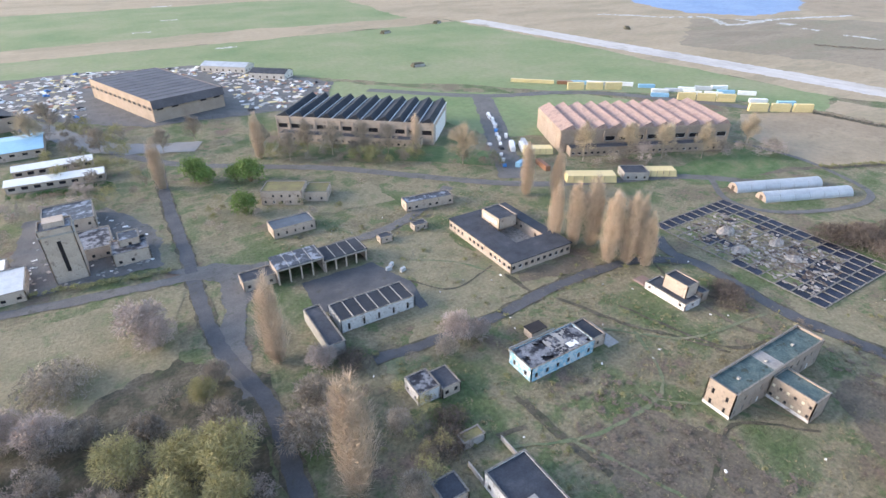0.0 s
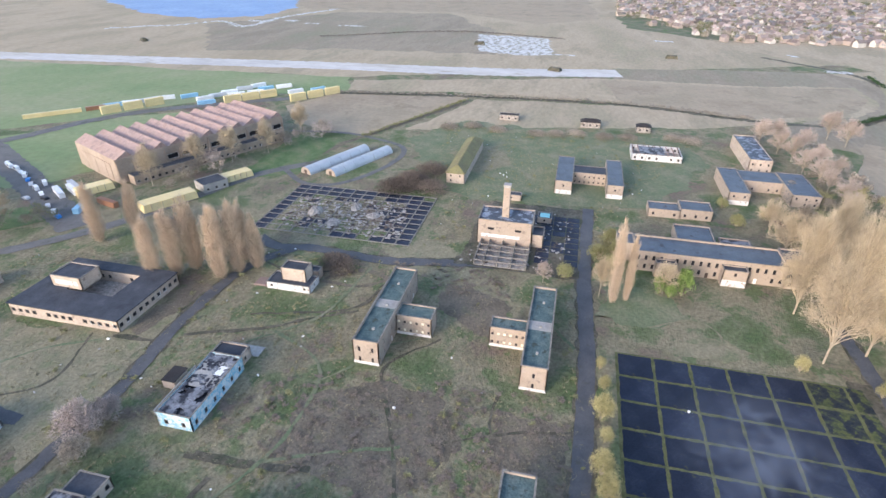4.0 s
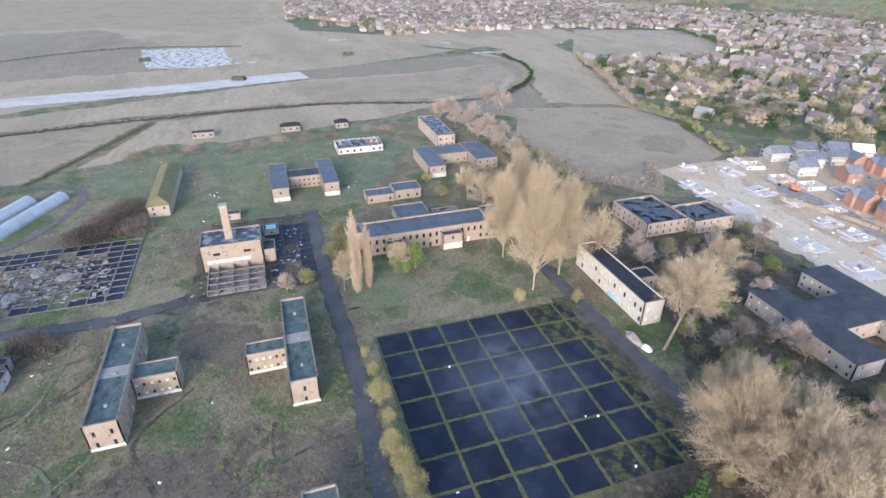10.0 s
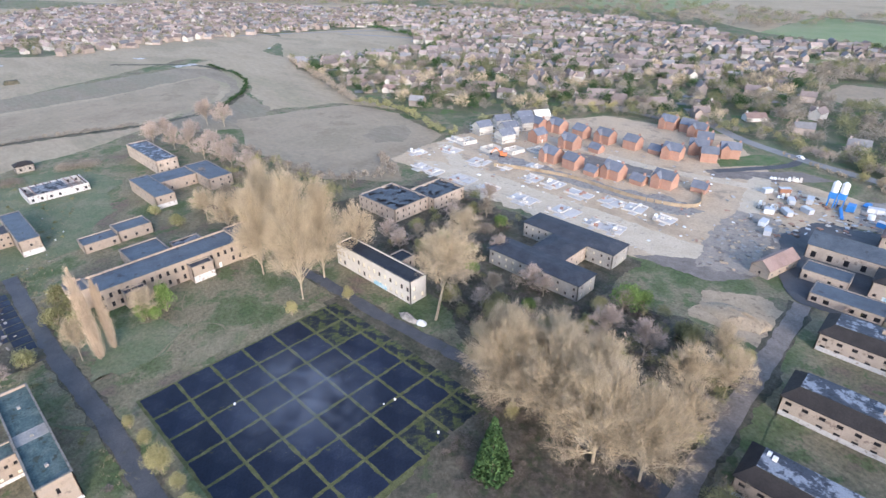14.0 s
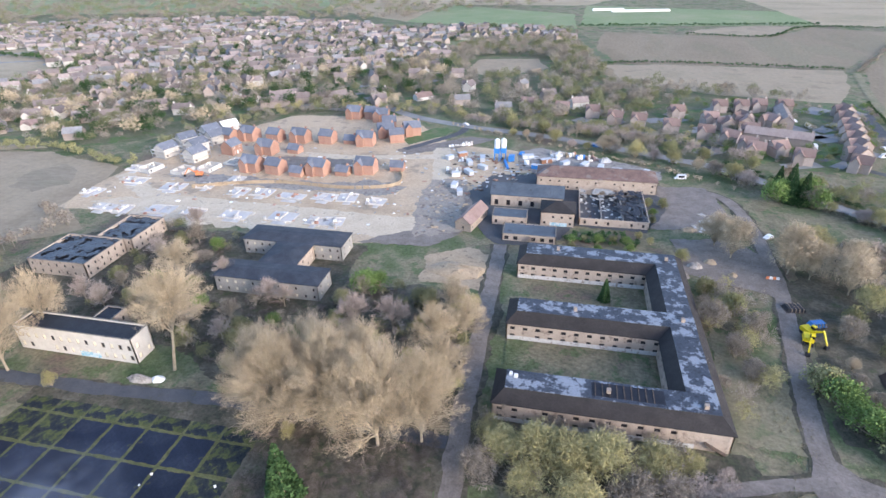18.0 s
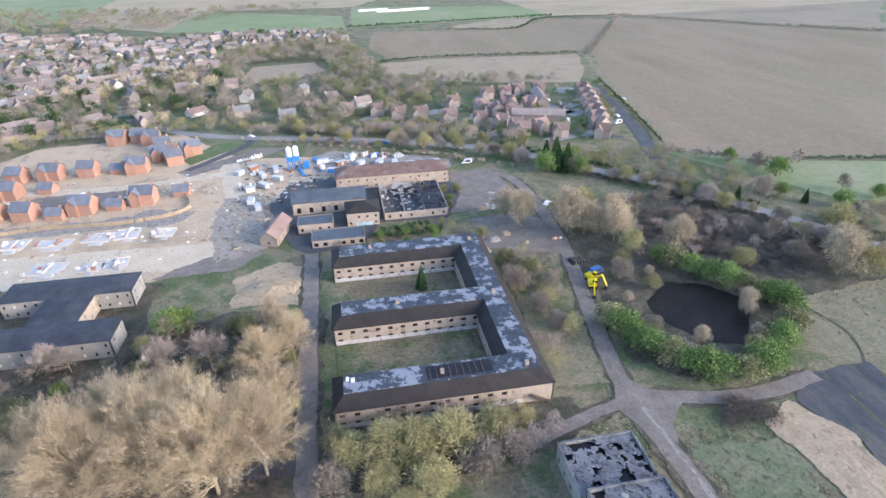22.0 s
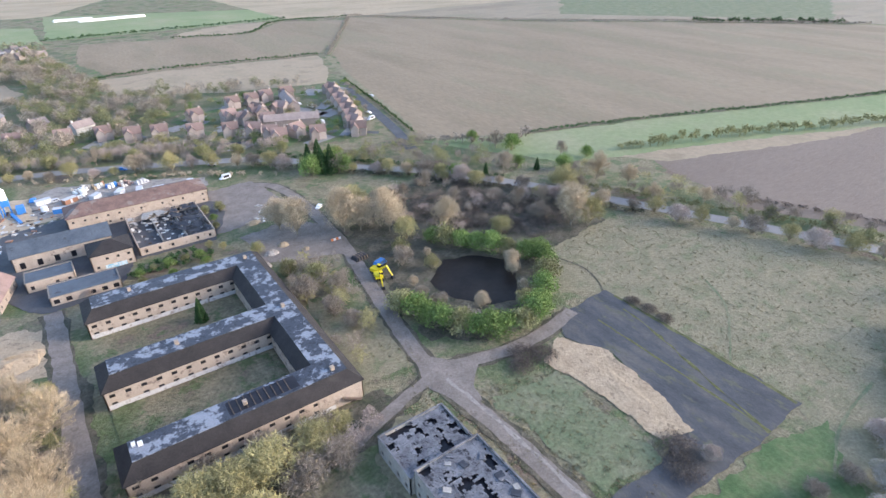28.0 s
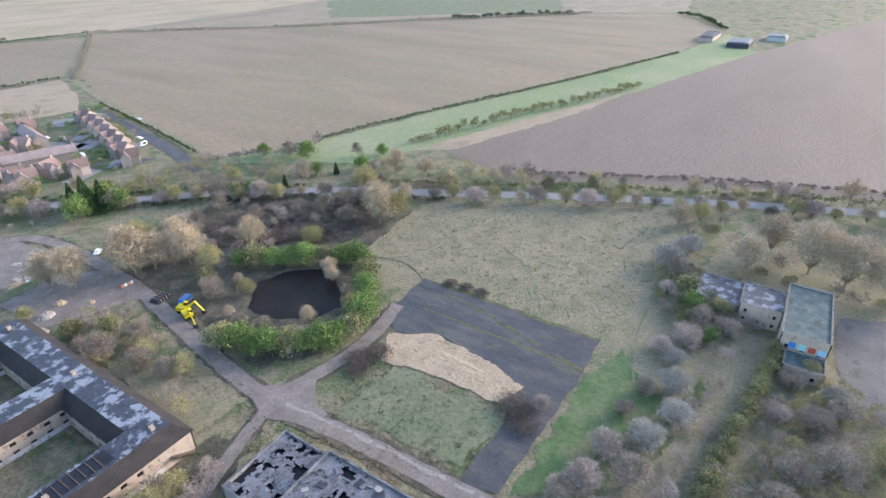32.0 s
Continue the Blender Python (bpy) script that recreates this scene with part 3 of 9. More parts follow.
# farmland towards the village
patch("field", [(-407, -826), (-578, -641), (-778, -483), (-957, -320), (-1023, -201), (-852, -107), (-649, -122), (-460, -174), (-340, -213), (-230, -242), (-176, -268), (-186, -316), (-216, -448), (-271, -607)], TANFIELD, 0.03, "very large bare tan field", "field", 20, 2, 31)
patch("field", [(-407, -836), (-590, -650), (-790, -490), (-975, -325), (-1045, -190), (-1700, -300), (-1700, -1300), (-900, -1400), (-440, -900)], MIDFIELD, 0.029, "pale far farmland on the skyline", "field", 25, 4, 108)
patch("field", [(-700, -660), (-980, -380), (-1300, -520), (-1200, -900), (-900, -860)], LAWN, 0.033, "greenish far field under the skyline", "field", 25, 6, 109)
patch("field", [(-20, -568), (-238, -562), (-286, -623), (-396, -795), (-300, -830), (-228, -745), (-136, -756), (-44, -773)], TANFIELD, 0.03, "brown bare field behind the village", "field", 20, 2, 32)
patch("field", [(-140, -762), (-228, -750), (-296, -834), (-240, -850), (-160, -800)], WARMFIELD, 0.031, "tan wedge of far field", "field", 14, 2, 110)
patch("field", [(-26, -556), (-99, -566), (-236, -556), (-219, -494), (-190, -437), (-113, -451), (-40, -492)], WARMFIELD, 0.032, "pale dry grass field behind the estate", "field", 15, 2, 33)
patch("field", [(240, -850), (-10, -790), (-6, -960), (230, -1100)], AIRGRASS, 0.032, "green pasture beyond the village roofs", "field", 20, 2, 34)
patch("field", [(-15, -820), (-310, -850), (-360, -1000), (-26, -1090)], AIRGRASS, 0.032, "green pasture with a line of hedges", "field", 20, 2, 35)
patch("field", [(-320, -860), (-411, -830), (-900, -880), (-1300, -1500), (-300, -1500)], PALEFIELD, 0.032, "pale far field on the skyline", "field", 25, 2, 36)
patch("field", [(240, -852), (420, -1002), (500, -1700), (-300, -1700), (-26, -1092), (230, -1102)], PALEFIELD, 0.033, "pale far grassland beyond the pastures", "field", 25, 3, 98)
patch("field", [(85, -570), (28, -583), (16, -535), (58, -490), (88, -512)], WARMFIELD, 0.06, "pale paddock behind the estate", "field", 10, 2, 99)
patch("field", [(110, -520), (190, -500), (210, -570), (130, -600)], WARMFIELD, 0.06, "small tan paddock among the trees", "field", 10, 2, 100)
patch("field", [(40, -640), (150, -650), (160, -720), (50, -730)], AIRGRASS, 0.06, "small green paddock near the village", "field", 10, 2, 101)
patch("green_strip", [(-170, -266), (-230, -239), (-340, -210), (-460, -171), (-649, -119), (-828, -97), (-690, -49), (-558, -76), (-418, -119), (-287, -169), (-250, -178), (-214, -192)], AIRGRASS, 0.034, "strip of green pasture between two big fields", "field", 15, 2, 37)
patch("bare_margin", [(-246, -180), (-288, -168), (-353, -147), (-424, -121), (-390, -123), (-306, -146), (-262, -160)], WARMFIELD, 0.04, "bare sandy margin of the ploughed field", "field", 8, 1.5, 111)
patch("field", [(-257, -164), (-410, -122), (-690, -50), (-1500, 200), (-1300, 500), (-420, 240), (-312, 70), (-272, -38), (-238, -108)], PLOUGH, 0.036, "dark ploughed field across the road", "field", 18, 2, 38)
patch("meadow", [(-139, -128), (-178, -132), (-215, -88), (-244, -38), (-238, -22), (-172, -26), (-150, 0), (-120, -6), (-133, -31), (-136, -93), (-118, -106)], STRAW, 0.03, "straw coloured rough meadow", "meadow", 8, 1.5, 39)
patch("garden_ground", [(860, -64), (757, -400), (664, -403), (600, -330), (502, -317), (480, -300), (359, -262), (340, -250), (282, -262), (232, -305), (190, -360), (106, -372), (0, -335), (-60, -308), (-100, -290), (-150, -296), (-184, -360), (-200, -430), (-40, -510), (-44, -578), (-10, -780), (240, -850), (420, -1100), (1100, -1100), (1338, -114)], GARDEN, 0.02, "gardens and lanes among the village houses", "garden", 15, 3, 40)
patch("field", [(860, -64), (757, -400), (1000, -420), (1500, -200), (1500, 60), (1300, -40)], PALEFIELD, 0.048, "dull far fields beyond the village edge", "field", 25, 4, 82)
patch("field", [(420, -1000), (1000, -880), (1700, -700), (1700, -1700), (500, -1700)], AIRGRASS, 0.05, "green far pasture behind the town", "field", 25, 4, 83)
patch("field", [(900, -560), (1800, -260), (1800, -760), (1000, -880)], PALEFIELD, 0.052, "pale far field behind the town", "field", 25, 4, 84)
patch("field", [(590, -262), (640, -230), (860, -60), (840, -150), (765, -395), (664, -400), (600, -328), (502, -315), (441, -216)], PALEFIELD, 0.05, "pale fields between runway and village", "field", 20, 3, 81)
patch("garden_ground", [(818, -57), (747, -145), (744, -173), (765, -395), (850, -600), (1000, -640), (1150, -480), (1150, -250), (1040, -130), (940, -45)], GARDEN, 0.055, "gardens of the far end of the village", "garden", 20, 4, 102)
# building site
patch("building_site", [(226, -190), (228, -250), (210, -300), (183, -350), (104, -362), (64, -310), (34, -302), (-20, -300), (-40, -268), (20, -268), (38, -232), (42, -190), (76, -181), (133, -187)], DIRT, 0.05, "bare tan soil of a building site", "building site", 6, 1.2, 41)
patch("churned_soil", [(170, -184), (110, -186), (60, -188), (52, -196), (60, -206), (110, -203), (160, -204), (200, -206), (215, -198)], SANDROAD, 0.056, "churned sandy soil beside the plots", "soil", 5, 1.8, 94)
patch("garden_soil", [(156, -269), (129, -277), (114, -280), (108, -265), (120, -258), (140, -250)], MUD, 0.071, "dark dug garden soil behind the new houses", "soil", 3, 0.6, 112)
patch("garden_soil", [(92, -292), (74, -305), (53, -323), (37, -320), (57, -301), (84, -285)], MUD, 0.071, "dark bank of dug soil by the site road", "soil", 3, 0.6, 113)
patch("lawn", [(93, -310), (80, -336), (61, -345), (69, -323), (87, -302)], GREENLAWN, 0.078, "bright green lawn beside the site entrance", "lawn", 4, 0.6, 114)
ribbon("site_drive", [(59, -349), (61, -330), (73, -312), (87, -294)], 5, ASPHALT, 0.0816, "new dark entrance road to the site", "road", 0.2)
patch("churned_soil", [(200, -232), (170, -240), (110, -238), (90, -246), (70, -240), (78, -228), (120, -228), (180, -228)], PALEDUST, 0.057, "pale trampled soil behind the plots", "soil", 5, 1.8, 95)
ribbon("site_road", [(224, -232), (190, -210), (154, -206), (110, -205), (64, -203), (50, -212), (56, -250), (66, -300)], 9, SANDROAD, 0.07, "compacted sandy site road", "track", 0.8)
ribbon("site_road", [(205, -285), (160, -278), (115, -276), (75, -283), (30, -292)], 7, SANDROAD, 0.068, "sandy site road between the new houses", "track", 0.6)
patch("foundation_ground", [(76, -182), (52, -200), (48, -240), (30, -240), (34, -200), (46, -184)], MUD, 0.066, "broken hardstanding beside the site", "concrete", 3, 0.8, 42)
patch("lawn", [(60, -330), (100, -362), (70, -372), (38, -345)], LAWN, 0.075, "bright green verge by the new houses", "lawn", 5, 0.8, 43)
patch("soil_heap_ground", [(44, -158), (20, -156), (18, -178), (30, -186), (46, -177)], SAND, 0.06, "heap of pale sandy soil", "soil", 3, 1.0, 44)
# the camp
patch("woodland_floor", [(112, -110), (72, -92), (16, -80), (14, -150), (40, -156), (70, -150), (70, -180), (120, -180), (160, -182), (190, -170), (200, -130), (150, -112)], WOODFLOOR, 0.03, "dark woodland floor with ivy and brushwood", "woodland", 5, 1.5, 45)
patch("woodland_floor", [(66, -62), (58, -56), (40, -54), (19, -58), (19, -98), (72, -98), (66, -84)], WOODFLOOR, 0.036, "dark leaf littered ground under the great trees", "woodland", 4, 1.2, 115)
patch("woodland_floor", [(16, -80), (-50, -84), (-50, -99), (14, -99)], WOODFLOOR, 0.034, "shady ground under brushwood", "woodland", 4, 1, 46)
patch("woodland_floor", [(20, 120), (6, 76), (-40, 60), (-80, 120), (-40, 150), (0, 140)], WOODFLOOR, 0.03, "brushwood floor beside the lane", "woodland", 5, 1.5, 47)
patch("woodland_floor", [(-130, 0), (-180, -22), (-215, -8), (-220, 60), (-80, 60), (-70, -20), (-100, -6)], STRAW, 0.028, "shady ground under trees and shrubs", "woodland", 5, 1.5, 48)
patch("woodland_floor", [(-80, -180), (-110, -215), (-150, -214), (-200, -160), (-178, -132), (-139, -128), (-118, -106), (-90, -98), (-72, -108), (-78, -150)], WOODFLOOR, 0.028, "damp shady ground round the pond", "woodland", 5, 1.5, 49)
patch("green_lawn", [(222, 160), (294, 160), (292, 131), (237, 131)], GREENLAWN, 0.04, "bright green lawn before the pink hangar", "lawn", 6, 0.8, 50)
patch("green_lawn", [(100, 262), (148, 222), (166, 205), (172, 226), (160, 246), (120, 275)], GREENLAWN, 0.04, "green lawn before the black hangar", "lawn", 6, 1, 51)
patch("green_lawn", [(-72, -80), (-94, -76), (-92, -42), (-74, -42)], LAWN, 0.045, "green grass plot inside the track", "lawn", 5, 2, 53)
patch("green_lawn", [(-136, -24), (-118, -10), (-84, -22), (-72, -30), (-108, -31)], GREENLAWN, 0.045, "green grass beyond the hardstanding", "lawn", 5, 2, 54)
patch("bramble_patch", [(70, 30), (76, 60), (96, 58), (104, 44), (104, 24), (86, 16)], BRAMBLE, 0.03, "brown bramble patch in the grass", "brambles", 4, 2, 55)
patch("bramble_patch", [(84, 8), (104, 10), (100, -8), (84, -8)], BRAMBLE, 0.03, "purple brown brambles in the grass", "brambles", 4, 2, 56)
patch("bramble_patch", [(128, 10), (150, 14), (160, 34), (140, 36)], BRAMBLE, 0.03, "thin brown weeds in the grass", "brambles", 4, 2, 57)
patch("pale_grass", [(54, 104), (92, 110), (102, 124), (104, 166), (70, 172), (76, 140)], STRAW, 0.028, "pale dry grass plot by the lane", "grass", 5, 1.5, 58)
patch("pale_grass", [(-8, 205), (8, 190), (6, 246), (-14, 250)], STRAW, 0.028, "pale dry grass by the lane", "grass", 5, 1.5, 59)
patch("pale_grass", [(46, 205), (100, 200), (100, 225), (70, 218), (44, 238), (20, 236)], STRAW, 0.028, "pale dry grass between the huts", "grass", 5, 1.5, 60)
patch("pale_grass", [(150, 12), (166, 22), (184, 44), (182, 56), (164, 52)], STRAW, 0.028, "pale dry grass before the boiler house", "grass", 5, 1.5, 61)
patch("pale_grass", [(-30, 130), (0, 140), (6, 176), (-46, 180), (-90, 160), (-90, 120)], STRAW, 0.029, "pale dry grass with dark scrub", "grass", 5, 1.5, 62)
patch("pale_grass", [(-46, -104), (-62, -102), (-66, -126), (-50, -150), (-47, -120)], STRAW, 0.04, "pale rough grass beside the barracks", "grass", 4, 1.2, 63)
patch("pale_grass", [(-48, -88), (-60, -86), (-62, -62), (-58, -44), (-36, -42), (-38, -80)], STRAW, 0.04, "yellowed grass round the roofless building", "grass", 4, 1.2, 64)
patch("pale_grass", [(136, -34), (146, -44), (142, -60), (136, -54)], STRAW, 0.034, "trodden dry grass by the parade ground", "grass", 4, 1.5, 65)
ribbon("path", [(104, 126), (105, 119), (105, 111)], 1.6, WOODFLOOR, 0.055, "dark ditch beside the courtyard block", "path", 0.56, 120)
ribbon("path", [(110, 106), (118, 85), (127, 71), (134, 59)], 1.3, WOODFLOOR, 0.055, "dark hedge line across the grass", "path", 0.45, 121)
ribbon("path", [(72, 76), (72, 69), (72, 62)], 2.0, WOODFLOOR, 0.055, "dark wet ditch in the grass", "path", 0.7, 122)
ribbon("path", [(72, 62), (79, 47), (85, 30)], 1.0, LAWN, 0.055, "green footpath over the rough ground", "path", 0.35, 123)
ribbon("path", [(59, 70), (63, 70), (67, 69)], 1.2, WOODFLOOR, 0.055, "dark ditch near the workshop", "path", 0.42, 124)
ribbon("path", [(147, 78), (147, 70), (148, 62), (153, 56)], 1.6, BRAMBLE, 0.055, "overgrown curved drive", "path", 0.56, 125)
ribbon("path", [(87, 24), (92, 13), (96, 3), (99, -10)], 0.8, WOODFLOOR, 0.055, "trodden path across the brambles", "path", 0.28, 126)
ribbon("path", [(94, 10), (100, 11), (107, 10)], 0.8, WOODFLOOR, 0.055, "thin path between the blocks", "path", 0.28, 127)
ribbon("path", [(100, 59), (108, 52), (119, 45), (125, 36)], 0.8, LAWN, 0.055, "faint green wheel track", "path", 0.28, 128)
ribbon("path", [(150, 1), (139, -3), (131, -9)], 1.0, LAWN, 0.055, "green strip along the road", "path", 0.35, 129)
ribbon("path", [(147, -31), (154, -44), (150, -51), (142, -52)], 0.6, STRAW, 0.055, "pale trodden path by the parade ground", "path", 0.32, 130)
ribbon("path", [(154, -44), (168, -48), (181, -57)], 0.5, STRAW, 0.055, "pale footpath to the long block", "path", 0.24, 131)
ribbon("path", [(81, 152), (94, 142), (102, 128)], 0.8, LAWN, 0.055, "faint track over the lawn", "path", 0.28, 132)
ribbon("path", [(156, 107), (150, 89), (155, 76)], 0.9, WOODFLOOR, 0.055, "thin dark path past the poplars", "path", 0.32, 133)
patch("grass_patch", [(48, 110), (53, 110), (57, 107), (61, 103), (56, 101), (49, 101), (46, 104)], LAWN, 0.027, "mossy green grass beside the lane", "grass", 4, 1.8, 140)
patch("grass_patch", [(171, -20), (165, -40), (154, -44), (147, -32), (149, -15)], LAWN, 0.027, "greener grass before the long block", "grass", 4, 1.8, 141)
patch("grass_patch", [(180, 70), (182, 52), (170, 35), (159, 53)], STRAW, 0.027, "pale dry grass behind the blocks", "grass", 4, 1.8, 142)
patch("grass_patch", [(108, 148), (125, 124), (116, 108), (95, 115), (97, 134)], STRAW, 0.027, "pale dry lawn before the courtyard block", "grass", 4, 1.8, 144)
patch("grass_patch", [(320, 6), (340, -18), (294, -24), (270, -3)], LAWN, 0.027, "green grass behind the boiler house", "grass", 4, 1.8, 145)
patch("grass_patch", [(287, 64), (305, 39), (274, 28), (257, 51)], STRAW, 0.027, "bare pale ground near the lodge", "grass", 4, 1.8, 146)
patch("grass_patch", [(236, -40), (300, -74), (344, -60), (346, 70), (300, 92), (238, 60), (228, 40), (232, 0)], LAWN, 0.026, "pale greenish grass behind the boiler house", "grass", 6, 3, 160)
# roads of the camp
edged("camp_road", [(230, -12), (176, -11), (127, -12.5), (81, -11.5), (30, -10), (-20, -9)], 4.6, ASPHALT, 0.06, "dark straight asphalt camp road", "road")
edged("camp_road", [(172, -12), (172, 26), (166, 59), (168, 90), (166, 106), (172, 116)], 4.6, ASPHALT, 0.064, "dark camp road behind the blocks", "road", 0.5)
edged("camp_road", [(168, 96), (150, 108), (118, 111), (85, 108), (62, 108.5), (46, 110)], 3.8, ASPHALT, 0.068, "dark camp road past the courtyard block", "road", 0.4)
edged("camp_road", [(16, 300), (13, 244), (12, 200), (10, 160), (11, 135), (16, 108), (14, 79), (13, 40)], 4.4, ASPHALT, 0.06, "grey lane between brushwood", "road", 0.4)
patch("yard", [(3, 191), (18, 174), (15, 153), (9, 138), (11, 114), (16, 114), (17, 136), (23, 156), (33, 166), (36, 176), (22, 186)], LANE, 0.05, "worn asphalt yard at the junction", "yard", 3, 0.8, 66)
ribbon("camp_road", [(-90, 196), (-44, 190), (-17, 186), (11, 182), (36, 176), (60, 176), (92, 180), (128, 200)], 5.0, LANE, 0.066, "grey camp road past the tower", "road", 0.5)
ribbon("camp_road", [(-57, 442), (-10, 350), (22, 301), (60, 272), (93, 248), (152, 190), (190, 168), (231, 150), (262, 120)], 6.0, LANE, 0.06, "grey service road before the hangars", "road", 0.4)
ribbon("camp_road", [(172, 382), (234, 324), (290, 300), (327, 268), (380, 190)], 9, LANE, 0.06, "grey road behind the hangars", "road", 0.5)
ribbon("camp_road", [(236, 326), (205, 270), (186, 238), (172, 212), (160, 192)], 14, LANE, 0.062, "wide hardstanding between the hangars", "road", 0.8)
ribbon("ring_road", [(300, 168), (304, 140), (302, 122), (288, 92), (262, 90), (232, 104), (226, 122), (240, 140)], 3.0, LANE, 0.066, "narrow pale ring road round the sheds", "road", 0.2)
edged("camp_road", [(160, -88), (144, -89), (111, -90), (87, -92), (60, -92), (20, -90)], 4.2, ASPHALT, 0.06, "dark asphalt path by the parade ground", "road", 0.4)
edged("camp_road", [(19, -190), (18.5, -142), (18, -100), (16.5, -76), (14, -40), (12, 0)], 5.2, MUD, 0.066, "muddy camp road beside the barracks", "road", 0.4)
ribbon("path", [(126, 30), (110, 42.5), (90, 34), (66, 25)], 0.9, WOODFLOOR, 0.055, "trodden dark footpath through the grass", "path", 0.3)
ribbon("path", [(124, 92), (134, 62), (150, 56)], 1.0, WOODFLOOR, 0.055, "dark ditch line in the grass", "path", 0.4)
ribbon("path", [(149, 78), (157, 66), (154, 54), (160, 50)], 2.2, BRAMBLE, 0.056, "overgrown dark drive", "path", 0.4)
ribbon("path", [(71, 78), (72, 62), (74, 48)], 1.6, WOODFLOOR, 0.055, "old ditch in the grass", "path", 0.5)
ribbon("path", [(104, 133), (84, 128), (74, 140)], 0.8, WOODFLOOR, 0.055, "thin footpath over the grass", "path", 0.2)
ribbon("path", [(111, 86), (128, 70), (148, 66), (160, 64)], 0.9, LAWN, 0.055, "faint green track through dry grass", "path", 0.3)
ribbon("path", [(60, 66), (80, 58), (106, 60), (118, 80)], 0.9, LAWN, 0.055, "faint green vehicle track in the grass", "path", 0.3)
ribbon("path", [(-133, -92), (-141, -108), (-138, -124)], 0.7, WOODFLOOR, 0.055, "thin footpath in the meadow", "path", 0.2)
ribbon("path", [(-118, -16), (-136, -22), (-160, -24)], 0.7, LAWN, 0.055, "thin green footpath in the meadow", "path", 0.2)
ribbon("path", [(-135, -50), (-160, -66), (-170, -80)], 0.7, LAWN, 0.055, "faint track over the meadow", "path", 0.2)
ribbon("main_road", [(160, -420), (106, -366), (56, -343), (4, -329), (-58, -303), (-86, -288), (-121, -250), (-150, -220), (-180, -176), (-206, -128), (-231, -80), (-263, -12), (-286, 45), (-320, 140)], 7.5, ROADGREY, 0.07, "grey two lane country road", "road", 0.15)
ribbon("estate_road", [(-160, -256), (-171, -292), (-183, -345), (-192, -390), (-203, -434)], 7, ASPHALT, 0.07, "wet estate road along the big field", "road", 0.2)
ribbon("estate_road", [(-160, -294), (-130, -318), (-90, -322), (-40, -345)], 5, ASPHALT, 0.072, "estate road between brick houses", "road", 0.2)
ribbon("verge", [(-243, -546), (-300, -640), (-380, -780)], 5, LAWN, 0.06, "green field boundary strip", "verge", 1)
ribbon("verge", [(-172, -268), (-187, -316), (-217, -448), (-243, -546)], 6, STRAW, 0.058, "pale grass margin of the field", "verge", 1)
ribbon("estate_road", [(300, -420), (240, -380), (180, -372), (120, -368)], 6, ROADGREY, 0.072, "village road", "road", 0.2)
for k, w in enumerate(((640, -470, 420, -560, 250, -640), (560, -600, 400, -520, 330, -420), (470, -300, 380, -400, 300, -500, 160, -600), (800, -200, 700, -420, 560, -620))):
    pts = list(zip(w[::2], w[1::2]))
    ribbon("village_road", pts, 6, ROADGREY, 0.07, "narrow village road", "road", 0.3, 70 + k)
edged("haul_road", [(-46, -250), (-62, -258), (-76, -250), (-80, -224), (-79, -195), (-77, -172), (-69, -128), (-65, -97), (-67, -70), (-68, -40), (-69, 0)], 5.0, MUD, 0.066, "brown muddy haul road", "track", 0.25)
edged("haul_road", [(-66, -97), (-84, -92), (-100, -91), (-118, -94)], 4.4, MUD, 0.07, "muddy track turning off to the hardstanding", "track", 0.25)
edged("haul_road", [(-64, -95), (-52, -92), (-40, -88), (-30, -84)], 3.4, MUD, 0.072, "muddy track along the barracks", "track", 0.25)
patch("junction", [(-60, -93), (-63, -101), (-68, -102), (-73, -96), (-77, -91.5), (-71, -86), (-69.5, -80), (-64.5, -80), (-62.5, -87)], MUD, 0.075, "muddy bell mouth where the tracks meet", "track", 2, 0.25, 91)
ribbon("wheel_ruts", [(-66.5, -92), (-68.2, -70), (-69.2, -40), (-70, -4)], 1.1, PALEDUST, 0.076, "pale dried ruts along the track", "track", 0.35, 9)
patch("court_ground", [(31, -205), (22, -191), (0, -191), (-9, -211), (-38, -210), (-49, -235), (-44, -276), (10, -268), (32, -262), (40, -240)], ASPHALT, 0.06, "grey broken tarmac between the stores", "yard", 4, 0.8, 92)
patch("soil_yard", [(-48, -180), (-46, -206), (-70, -212), (-80, -196), (-76, -170)], MUD, 0.06, "muddy compound with spoil heaps", "yard", 4, 1.2, 67)
patch("soil_yard", [(-40, -215), (-42, -262), (-70, -262), (-78, -214)], MUD, 0.055, "worn gravel turning place", "yard", 4, 1.2, 68)
patch("hardstanding", [(-136, -96), (-136, -31), (-110, -31), (-72, -33), (-69, -42), (-90, -41), (-106, -46), (-112, -72), (-106, -86), (-112, -95)], HARD, 0.056, "worn dark asphalt hardstanding", "hardstanding", 4, 0.5, 69)
ribbon("moss_joint", [(-121, -86), (-120.5, -60), (-120, -31)], 0.7, MOSS, 0.075, "mossy joint across the hardstanding", "joint", 0.2)
ribbon("moss_joint", [(-136, -92), (-135.6, -60), (-135, -32)], 1.2, MOSS, 0.075, "mossy edge of the hardstanding", "joint", 0.4)
patch("sand_bank_ground", [(-93, -82), (-104, -87), (-112, -74), (-109, -56), (-105, -42), (-96, -45), (-96, -64)], SAND, 0.08, "long bank of pale sand", "sand", 2.5, 0.7, 71)
ribbon("moss_strip", [(-132.2, -85.1), (-129.9, -70.9), (-119.1, -31.1)], 0.7, MOSS, 0.1, "moss grown joint across the hardstanding", "moss", 0.5, 317)
